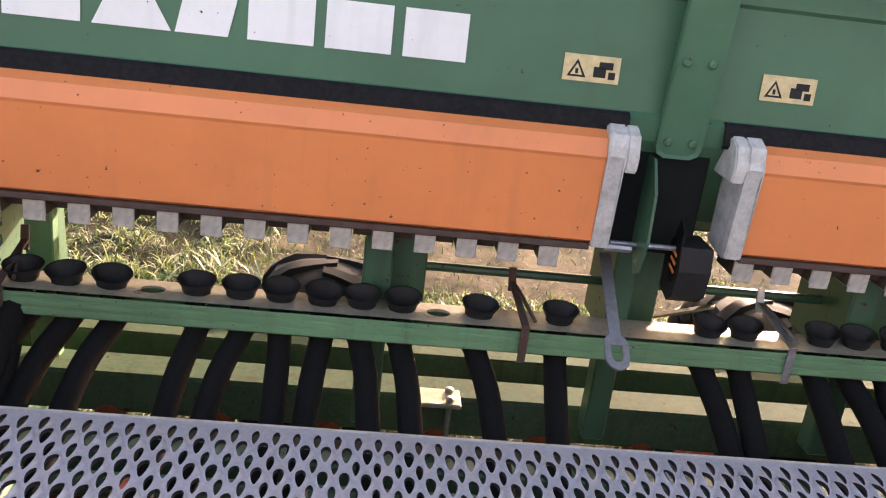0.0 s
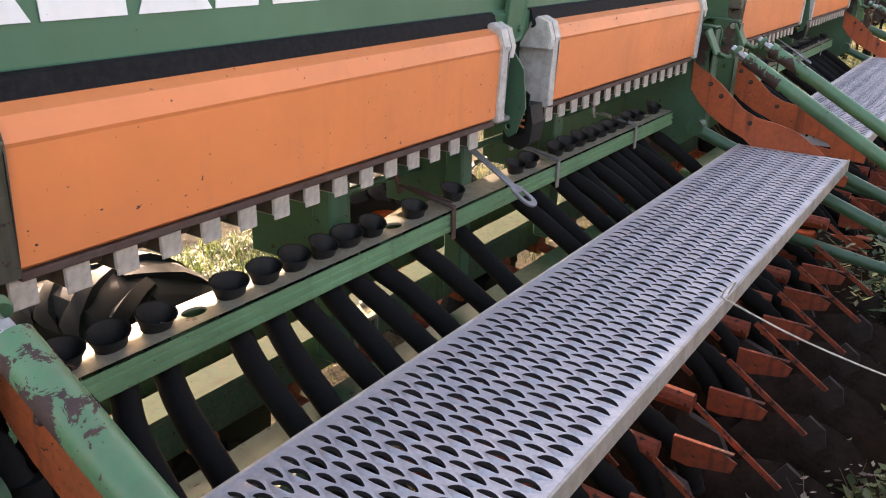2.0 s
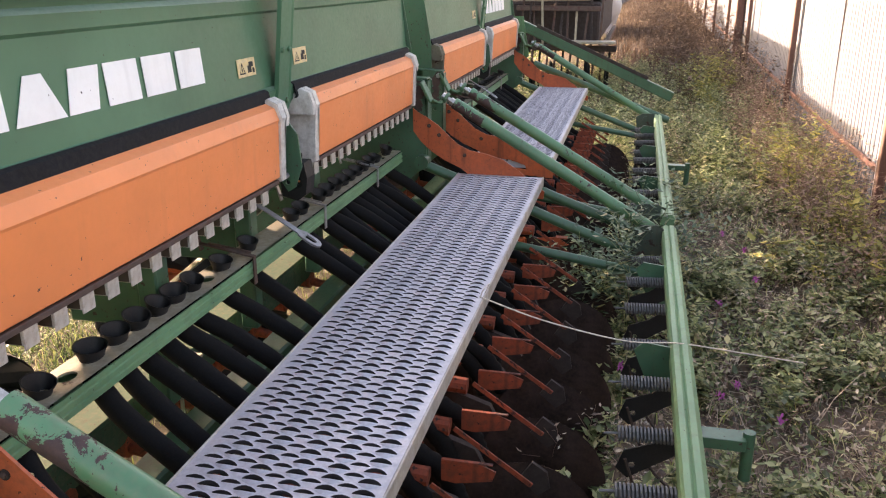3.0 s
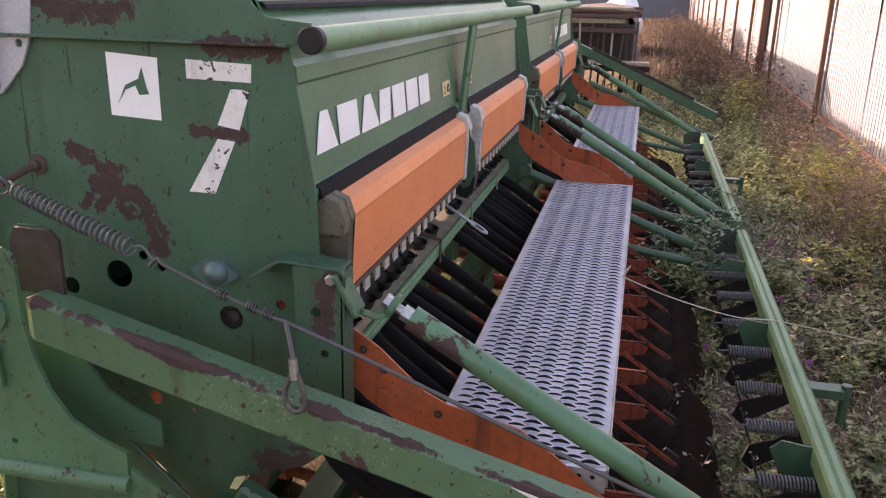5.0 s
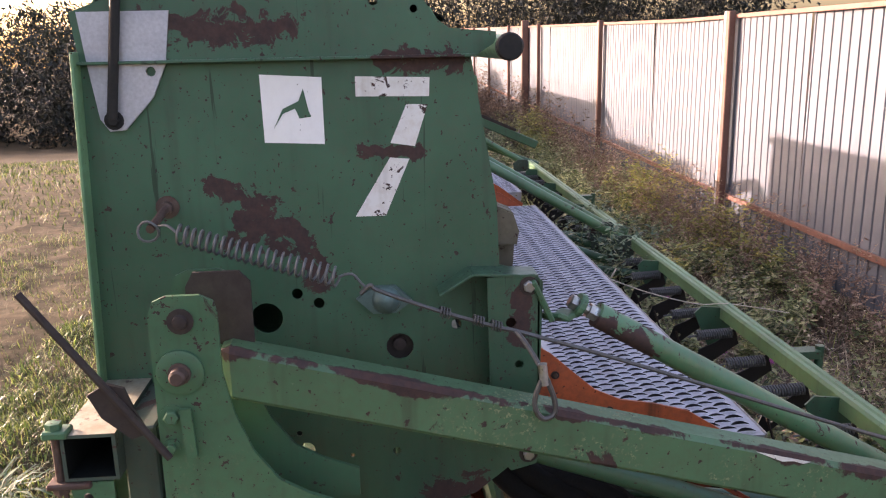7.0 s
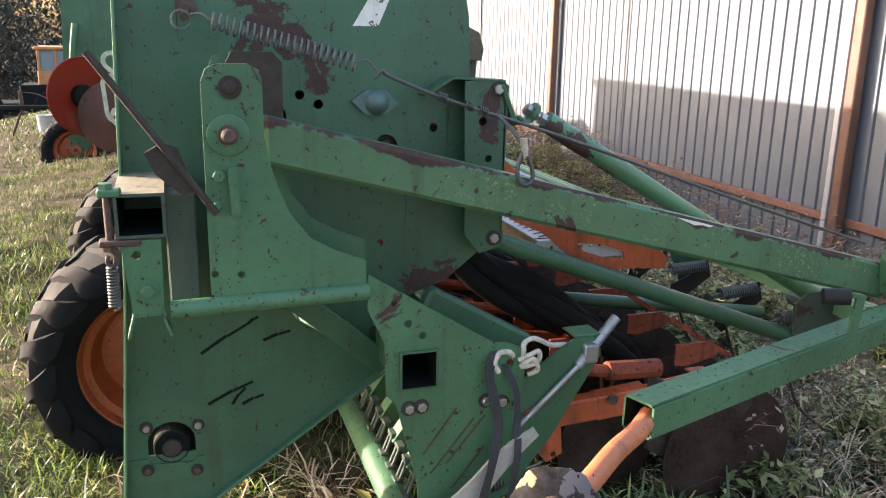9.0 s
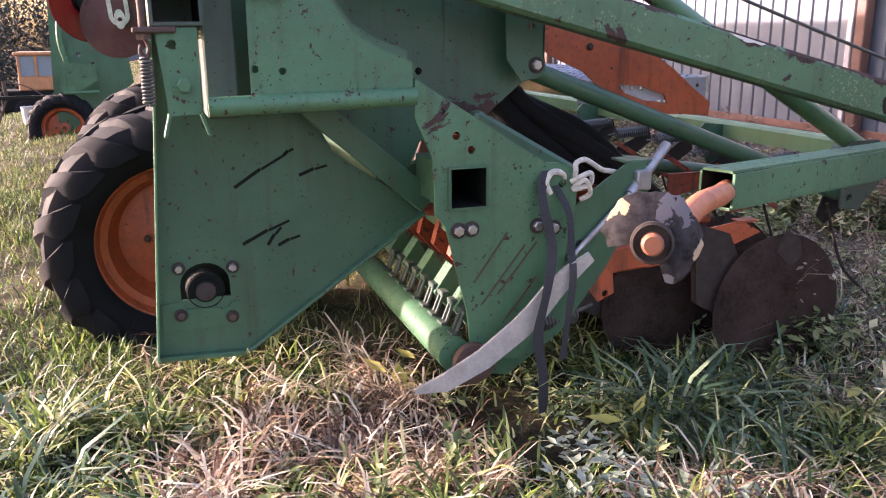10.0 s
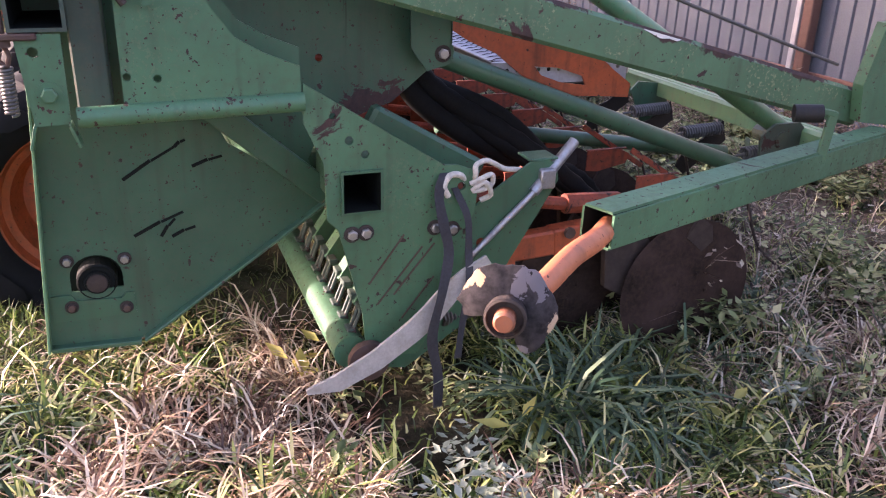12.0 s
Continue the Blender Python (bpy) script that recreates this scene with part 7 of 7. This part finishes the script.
def build_grass():
    rng = np.random.default_rng(3)
    # turf round the near end: clumps of fallen blades, green and straw ones, and thatch between them
    def clumps(m, n, seed, mat, reach, lo, hi, w0, w1, b0, b1, label):
        cx, cy = rng.normal(-1.65, 1.05, 4 * m), rng.normal(2.0, 1.35, 4 * m)
        sel = np.array([noise.noise(Vector((a * 1.5, b * 1.5, seed))) for a, b in zip(cx, cy)])
        ok = (cx > -4.6) & (cx < -0.55) & (cy > -1.2) & (cy < 6.0) & (rng.uniform(-0.45, 0.35, 4 * m) < sel)
        if mat is STRAW:            # none in the dark under the scraper and the discs
            ok &= ~((cx > -1.45) & (cy > 0.75) & (cy < 1.72)) & (cy < 2.40)
        cx, cy = cx[ok][:m], cy[ok][:m]
        q = len(cx)
        size = rng.uniform(0.4, 1.0, q) * reach
        way = rng.uniform(0, 2 * np.pi, q)
        a = rng.uniform(0, 2 * np.pi, (q, n))
        r = np.abs(rng.normal(0, 1, (q, n))) * size[:, None]
        x, y = (cx[:, None] + r * np.cos(a)).ravel(), (cy[:, None] + r * np.sin(a)).ravel()
        k = len(x)
        h = (rng.uniform(0.6, 1.15, q)[:, None] * rng.uniform(lo, hi, (q, n))).ravel()
        lie = np.where(rng.uniform(0, 1, (q, n)) < 0.55, way[:, None] + rng.normal(0, 0.5, (q, n)), a).ravel()
        z = rises(x, y) + np.repeat(rng.uniform(0.0, 0.035, q), n) * np.exp(-(r.ravel() / reach) ** 2)
        blades("grass", x, y, h, rng.uniform(w0, w1, k), rng.uniform(b0, b1, k), mat, label, "grass", rng, z, lie)
    clumps(1050, 46, 5.0, GRASS, 0.060, 0.05, 0.17, 0.0036, 0.0098, 0.8, 2.8, "green autumn grass in fallen clumps")
    clumps(430, 56, 9.0, STRAW, 0.070, 0.07, 0.22, 0.0026, 0.0072, 1.4, 2.9, "bleached straw-coloured grass clumps")
    x, y, c = patchy(rng, 46000, -4.6, -0.35, -1.0, 5.4, 1.6, 0.8, 0.3)
    k = len(x)
    blades("grass", x, y, rng.uniform(0.030, 0.095, k) * (0.45 + 0.9 * c), rng.uniform(0.0032, 0.0078, k), rng.uniform(0.6, 2.5, k), GRASS, "short turf between the clumps", "grass", rng)
    # yard in front
    x, y, c = patchy(rng, 46000, -2.0, 7.0, 2.5, 8.0, 0.8, 1.5, 0.06)
    k = len(x)
    blades("grass", x, y, rng.uniform(0.03, 0.09, k) * (0.5 + 0.9 * c), rng.uniform(0.003, 0.007, k), rng.uniform(0.3, 1.6, k), YARD, "short patchy yard grass", "grass", rng)
    x, y, c = patchy(rng, 30000, -4.0, 30.0, 8.0, 30.0, 0.3, 1.5, 0.05)
    k = len(x)
    blades("grass", x, y, rng.uniform(0.06, 0.16, k), rng.uniform(0.012, 0.03, k), rng.uniform(0.3, 1.4, k), YARD, "rough grass far across the yard", "grass", rng)
    x, y, c = patchy(rng, 14000, 7.0, 40.0, 2.6, 8.0, 0.3, 1.2, 0.1)
    k = len(x)
    blades("grass", x, y, rng.uniform(0.05, 0.13, k), rng.uniform(0.008, 0.02, k), rng.uniform(0.3, 1.4, k), YARD, "rough grass along the row of machines", "grass", rng)
    x, y, c = patchy(rng, 34000, -2.4, 2.8, 2.45, 3.8, 1.2, 1.6, 0.06)
    k = len(x)
    blades("grass", x, y, rng.uniform(0.025, 0.080, k) * (0.5 + 0.9 * c), rng.uniform(0.003, 0.007, k), rng.uniform(0.5, 2.2, k), FRESH, "fresh grass beside the front wheel", "grass", rng)
    # under and behind the drills
    x, y, c = patchy(rng, 22000, -0.9, 9.0, 0.6, 2.6, 1.5, 1.2, 0.1)
    k = len(x)
    blades("grass", x, y, rng.uniform(0.03, 0.12, k), rng.uniform(0.003, 0.006, k), rng.uniform(0.4, 1.8, k), YARD, "thin grass under the machines", "grass", rng)
    x, y, c = patchy(rng, 17000, -1.5, 9.0, -1.38, 0.7, 1.1, 1.6, 0.1)
    k = len(x)
    blades("grass", x, y, rng.uniform(0.04, 0.15, k), rng.uniform(0.003, 0.006, k), rng.uniform(0.5, 2.2, k), GRASS, "rank grass between harrow and fence", "grass", rng)
    x, y, c = patchy(rng, 17000, -1.5, 9.0, -1.38, 0.9, 1.4, 0.9, 0.2)
    k = len(x)
    blades("dry_litter", x, y, rng.uniform(0.04, 0.16, k), rng.uniform(0.003, 0.009, k), rng.uniform(1.7, 2.9, k), LITTER, "dry brown litter between harrow and fence", "dry grass", rng)
    x, y, c = patchy(rng, 16000, 9.0, 40.0, -1.38, 1.2, 0.6, 1.0, 0.2)
    k = len(x)
    blades("grass", x, y, rng.uniform(0.10, 0.35, k), rng.uniform(0.008, 0.016, k), rng.uniform(0.2, 1.4, k), RUSSET_SHADE, "dry brown grass along the fence", "grass", rng)
    # long dry stems lying among the weeds
    x, y, c = patchy(rng, 1600, -1.2, 8.0, -1.3, 0.6, 1.0, 0.6, 0.3)
    k = len(x)
    blades("dry_stems", x, y, rng.uniform(0.18, 0.5, k), rng.uniform(0.002, 0.004, k), rng.uniform(1.0, 2.2, k), LITTER, "long pale dry stems among the weeds", "dry grass", rng)
    # thinner grass further out
    x, y, c = patchy(rng, 16000, -16.0, -3.6, -1.2, 14.0, 0.4, 0.9, 0.2)
    k = len(x)
    blades("grass", x, y, rng.uniform(0.06, 0.16, k), rng.uniform(0.008, 0.018, k), rng.uniform(0.6, 2.2, k), GRASS, "rough grass beyond the near end", "grass", rng)
    # coarse tufts of broad arching blades
    for cx, cy, n, hh, ww in ((-1.16, 1.19, 150, 0.36, 0.0125), (-1.08, 1.04, 110, 0.32, 0.012), (-1.27, 1.05, 100, 0.32, 0.012), (-0.72, 0.42, 130, 0.26, 0.008), (-0.80, 0.28, 110, 0.24, 0.008), (-1.02, 2.60, 50, 0.31, 0.013), (-1.15, 2.66, 40, 0.31, 0.013), (-0.88, 2.64, 45, 0.31, 0.013), (-1.35, 2.72, 35, 0.31, 0.012), (-1.05, 0.72, 130, 0.30, 0.008), (-1.9, 1.25, 80, 0.26, 0.009), (-0.55, 2.95, 200, 0.24, 0.009), (0.6, 3.3, 200, 0.24, 0.009), (-0.3, 3.7, 200, 0.24, 0.009)):
        r = np.abs(rng.normal(0, 0.06, n))
        a = rng.uniform(0, 2 * np.pi, n)
        x, y = cx + r * np.cos(a), cy + r * np.sin(a)
        blades("grass_tuft", x, y, rng.uniform(0.55, 1.1, n) * hh, rng.uniform(0.5, 1.15, n) * ww, rng.uniform(1.4, 2.9, n), TUFT, "blue-green coarse grass tuft", "grass tuft", rng, None, a + rng.normal(0, 0.5, n))
    # flattened straw
    x, y, c = patchy(rng, 13000, -4.2, -0.4, -1.0, 5.6, 1.9, 1.8, 0.05)
    lit = ~((x > -1.45) & (y > 0.75) & (y < 1.72)) & (y < 2.8)
    x, y = x[lit], y[lit]
    k = len(x)
    blades("dry_grass", x, y, rng.uniform(0.08, 0.22, k), rng.uniform(0.003, 0.006, k), rng.uniform(1.3, 2.3, k), STRAW, "flattened dry straw in the turf", "dry grass", rng)


build_grass()


def leaf_cloud(name, centres, size, mat, label, category, rng, flatness=0.6):
    """Many small pointed leaves, each a folded pair of triangles."""
    n = len(centres)
    az, tilt = rng.uniform(0, 2 * np.pi, n), rng.uniform(-flatness, flatness, n)
    d = np.stack([np.cos(az) * np.cos(tilt), np.sin(az) * np.cos(tilt), np.sin(tilt)], 1)
    s = np.stack([-np.sin(az), np.cos(az), rng.uniform(-0.4, 0.4, n)], 1)
    L, W = size, size * rng.uniform(0.3, 0.55, n)
    mid = centres + d * (L * 0.45)[:, None]
    v = np.stack([centres, mid + s * (W / 2)[:, None], centres + d * L[:, None], mid - s * (W / 2)[:, None], mid - np.array([0, 0, 0.12]) * L[:, None]], 1).reshape(-1, 3)
    b = 5 * np.arange(n)[:, None]
    f3 = np.concatenate([b + np.array([[0, 1, 4]]), b + np.array([[1, 2, 4]]), b + np.array([[2, 3, 4]]), b + np.array([[3, 0, 4]])])
    return from_arrays(name, v, np.zeros((0, 4), int), f3, mat, label, category)


def stalks(name, roots, heights, mat, label, category, rng, branches=5, r=0.003):
    """Dry branching stems; returns the places where leaves can sit."""
    vs, fs, spots = [], [], []

    def seg(a, b, r0, r1):
        d = (b - a) / (np.linalg.norm(b - a) + 1e-9)
        u = np.cross(d, [0.3, 0.8, 0.5])
        u /= np.linalg.norm(u)
        w = np.cross(d, u)
        base = len(vs)
        for p, rr in ((a, r0), (b, r1)):
            for k in range(3):
                t = 2 * np.pi * k / 3
                vs.append(p + rr * (math.cos(t) * u + math.sin(t) * w))
        for k in range(3):
            fs.append((base + k, base + (k + 1) % 3, base + 3 + (k + 1) % 3, base + 3 + k))
    for root, h in zip(roots, heights):
        p = np.array(root, float)
        d = np.array([rng.normal(0, 0.25), rng.normal(0, 0.25), 1.0])
        for k in range(4):
            d = d + np.array([rng.normal(0, 0.18), rng.normal(0, 0.18), 0.0])
            q = p + d / np.linalg.norm(d) * h / 4
            seg(p, q, r * (1 - 0.2 * k), r * (0.8 - 0.2 * k))
            for _ in range(branches // 2 if k else 1):
                b = d / np.linalg.norm(d) + rng.normal(0, 0.7, 3)
                b[2] = abs(b[2]) * 0.7
                e = p + (q - p) * rng.uniform(0.2, 1.0)
                f = e + b / np.linalg.norm(b) * h * rng.uniform(0.10, 0.30)
                seg(e, f, r * 0.5, r * 0.3)
                spots += [f, (e + f) / 2, e]
            p = q
        spots.append(p)
    from_arrays(name, np.array(vs), np.array(fs), np.zeros((0, 3), int), mat, label, category)
    return np.array(spots)


def build_weeds():
    rng = np.random.default_rng(12)

    def field(n, x0, x1, y0, y1):
        x, y = rng.uniform(x0, x1, n), rng.uniform(y0, y1, n)
        return np.stack([x, y, rises(x, y)], 1)
    # brown thicket along the fence
    roots = np.concatenate([field(150, -0.5, 3.2, -1.36, -0.85), field(480, 3.2, 14.0, -1.36, -0.62)])
    sp = stalks("dry_weeds", roots, rng.uniform(0.6, 1.3, len(roots)) * np.where(roots[:, 0] < 3.2, 0.36, 0.52), BROWN, "brown dry weed stems along the fence", "weeds", rng, 6, 0.0028)
    pick = sp[rng.uniform(0, 1, len(sp)) < 0.75]
    leaf_cloud("dry_weed_leaves", pick + rng.normal(0, 0.015, pick.shape), rng.uniform(0.02, 0.05, len(pick)), BROWN, "shrivelled brown leaves", "weeds", rng)
    roots = field(420, 9.0, 30.0, -1.34, 0.2)
    sp = stalks("dry_weeds", roots, rng.uniform(0.35, 1.0, len(roots)), RUSSET_SHADE, "tall rusty brown weeds further along", "weeds", rng, 6, 0.005)
    pick = sp[rng.uniform(0, 1, len(sp)) < 0.7]
    leaf_cloud("dry_weed_leaves", pick + rng.normal(0, 0.03, pick.shape), rng.uniform(0.04, 0.09, len(pick)), RUSSET_SHADE, "shrivelled brown leaves", "weeds", rng)
    # low weeds behind the harrow, in patches, with mulch and lying stems between them
    roots = field(2400, -1.0, 9.0, -1.2, 0.70)
    patch = np.array([noise.noise(Vector((p[0] * 1.1, p[1] * 1.3, 3.0))) + 0.5 * noise.noise(Vector((p[0] * 3.3, p[1] * 3.3, 8.0))) for p in roots])
    low = roots[patch > -0.02]
    sp = stalks("low_weeds", low, rng.uniform(0.05, 0.22, len(low)), WEED, "low green weeds behind the harrow", "weeds", rng, 6, 0.0018)
    lf = np.repeat(sp, 2, 0)
    leaf_cloud("weed_leaves", lf + rng.normal(0, 0.016, lf.shape), rng.uniform(0.016, 0.062, len(lf)), WEED, "dull green weed leaves", "weeds", rng)
    c = field(26000, -1.2, 9.0, -1.36, 0.85)
    c[:, 2] += rng.uniform(0.0, 0.035, len(c))
    leaf_cloud("leaf_mulch", c, rng.uniform(0.010, 0.038, len(c)), MULCH, "grey-brown leaf mulch under the weeds", "leaf litter", rng, 0.5)
    c = field(30000, -1.2, 9.0, -1.34, 0.75)
    wild = np.array([noise.noise(Vector((p[0] * 1.4, p[1] * 1.6, 21.0))) + 0.6 * noise.noise(Vector((p[0] * 4.0, p[1] * 4.0, 5.0))) for p in c])
    c = c[wild > 0.02]
    c[:, 2] += np.abs(rng.normal(0.0, 0.045, len(c))) + 0.01
    leaf_cloud("weed_leaves", c, rng.uniform(0.018, 0.060, len(c)), WEED, "patches of green ground weeds by the fence", "weeds", rng, 0.7)
    roots = field(520, -1.0, 9.0, -1.3, 0.60)
    sp = stalks("dry_twigs", roots, rng.uniform(0.10, 0.38, len(roots)), BROWN, "thin reddish dry twigs among the weeds", "weeds", rng, 5, 0.0022)
    leaf_cloud("twig_leaves", sp + rng.normal(0, 0.012, sp.shape), rng.uniform(0.012, 0.034, len(sp)), LITTER, "small withered leaves on dry twigs", "weeds", rng)
    roots = field(620, 5.5, 13.0, -1.2, 2.3)
    sp = stalks("low_weeds", roots, rng.uniform(0.15, 0.45, len(roots)), WEED, "rank green weeds past the drills", "weeds", rng, 6, 0.003)
    lf = np.repeat(sp, 3, 0)
    leaf_cloud("weed_leaves", lf + rng.normal(0, 0.03, lf.shape), rng.uniform(0.02, 0.06, len(lf)), WEED, "dark green leaves past the drills", "weeds", rng)
    # ground cover at the near end
    roots = field(170, -2.9, -0.9, -0.3, 3.9)
    sp = stalks("low_weeds", roots, rng.uniform(0.03, 0.12, len(roots)), WEED, "small weeds in the turf", "weeds", rng, 6, 0.0018)
    leaf_cloud("weed_leaves", sp + rng.normal(0, 0.012, sp.shape), rng.uniform(0.015, 0.045, len(sp)), WEED, "small pale weed leaves in the turf", "weeds", rng)
    # pale feathery rosettes in the turf
    for cx, cy in ((-1.43, 1.51), (-1.49, 1.63), (-1.53, 1.48), (-1.30, 1.53), (-1.62, 1.36), (-1.78, 1.30), (-1.62, 0.90), (-1.75, 0.62), (-1.35, 0.66), (-2.1, 0.85), (-1.2, 0.45)):
        n = 60
        a, r = rng.uniform(0, 2 * np.pi, n), rng.uniform(0.005, 0.075, n)
        c = np.stack([cx + r * np.cos(a), cy + r * np.sin(a), np.full(n, rise(cx, cy)) + 0.035 + rng.uniform(0, 0.05, n)], 1)
        leaf_cloud("weed_rosette", c, rng.uniform(0.016, 0.040, n), PALE, "pale feathery weed rosette", "weeds", rng, 0.5)
    # tall weed at the end of the harrow bar
    roots = np.concatenate([np.array([[2.45, 0.33, rise(2.45, 0.33)]]) + rng.normal(0, 0.07, (9, 3)) * np.array([1, 1, 0]), np.array([[2.85, 0.20, rise(2.85, 0.2)]]) + rng.normal(0, 0.09, (7, 3)) * np.array([1, 1, 0]), np.array([[2.15, 0.52, rise(2.15, 0.52)]]) + rng.normal(0, 0.1, (8, 3)) * np.array([1, 1, 0])])
    sp = stalks("tall_weed", roots, rng.uniform(0.35, 0.80, len(roots)), WEED, "tall grey-green weed through the harrow", "weeds", rng, 8, 0.004)
    lf = np.repeat(sp, 4, 0)
    leaf_cloud("tall_weed_leaves", lf + rng.normal(0, 0.025, lf.shape), rng.uniform(0.02, 0.055, len(lf)), TUFT, "grey-green narrow leaves", "weeds", rng)
    # yellowing shrubs by the fence
    for cx, cy, n, hh in ((5.2, -1.0, 12, 0.66), (4.0, -1.05, 9, 0.50), (3.3, -0.95, 6, 0.42), (9.4, -0.6, 12, 0.7), (10.6, -0.8, 8, 0.6)):
        roots = np.array([[cx, cy, rise(cx, cy)]]) + rng.normal(0, 0.16, (n, 3)) * np.array([1.6, 0.7, 0])
        sp = stalks("shrub", roots, rng.uniform(0.6, 1.1, n) * hh, WEED, "yellowing shrub by the fence", "shrub", rng, 8, 0.004)
        lf = np.repeat(sp, 2, 0)
        leaf_cloud("shrub_leaves", lf + rng.normal(0, 0.03, lf.shape), rng.uniform(0.03, 0.075, len(lf)), YELLOW, "yellow-green shrub leaves", "shrub", rng)
    # one broad pale leaf plant and thistle flowers
    c = np.array([[3.36, -0.45, rise(3.36, -0.45) + 0.14]]) + rng.normal(0, 0.06, (12, 3))
    leaf_cloud("pale_leaves", c, rng.uniform(0.09, 0.16, 12), YELLOW, "large pale yellow leaves", "leaves", rng, 0.4)
    c = np.array([(x, y, rise(x, y) + h) for x, y, h in ((-1.30, 1.40, 0.08), (-1.34, 1.33, 0.07), (-1.27, 1.36, 0.09), (-1.22, 0.80, 0.10), (-1.28, 0.84, 0.08), (-1.33, 0.76, 0.09), (-0.88, 0.50, 0.12), (-0.80, 1.78, 0.07), (-0.86, 1.74, 0.06), (-0.83, 1.82, 0.08), (-0.90, 1.80, 0.06), (-0.76, 1.72, 0.09))])
    leaf_cloud("fallen_leaves", c, rng.uniform(0.07, 0.115, len(c)), YELLOW, "yellowed fallen leaves in the grass", "leaves", rng, 0.35)
    spots = []
    for fx, fy in ((1.62, 0.44), (1.58, 0.38), (1.39, -0.01), (1.45, -0.07), (1.30, -0.22), (3.78, -0.22), (2.82, -0.31), (2.5, -0.10), (0.62, 0.03), (3.3, -0.3)):
        z = rise(fx, fy) + rng.uniform(0.12, 0.2)
        for _ in range(26):
            spots.append((fx + rng.normal(0, 0.006), fy + rng.normal(0, 0.006), z + rng.normal(0, 0.004)))
    spots = np.array(spots)
    leaf_cloud("thistle_flowers", spots, rng.uniform(0.014, 0.024, len(spots)), FLOWER, "small purple thistle flowers", "flowers", rng, 1.4)


build_weeds()


def build_treeline():
    rng = np.random.default_rng(21)
    pts, size = [], []
    for _ in range(330):
        a = rng.uniform(-25, 75)
        d = rng.uniform(75, 120)
        x, y = -3 + d * math.cos(radians(a)), 2 + d * math.sin(radians(a))
        z0 = rise(x, y)
        h, w = rng.uniform(8.0, 13.0), rng.uniform(2.2, 4.2)
        n = 620
        t = rng.uniform(0, 1, n)
        rad = w * np.sqrt(rng.uniform(0, 1, n)) * (0.35 + 0.9 * np.sin(np.pi * np.clip(t, 0.05, 0.97)))
        b = rng.uniform(0, 2 * np.pi, n)
        clump = 0.5 * np.sin(5 * b + 9 * t)
        pts.append(np.stack([x + (rad + clump) * np.cos(b), y + (rad + clump) * np.sin(b), z0 + 0.2 + h * t], 1))
        size.append(rng.uniform(0.25, 0.75, n))
    leaf_cloud("far_trees", np.concatenate(pts), np.concatenate(size), TREES, "dark belt of trees far beyond the yard", "trees", rng, 1.2)


build_treeline()
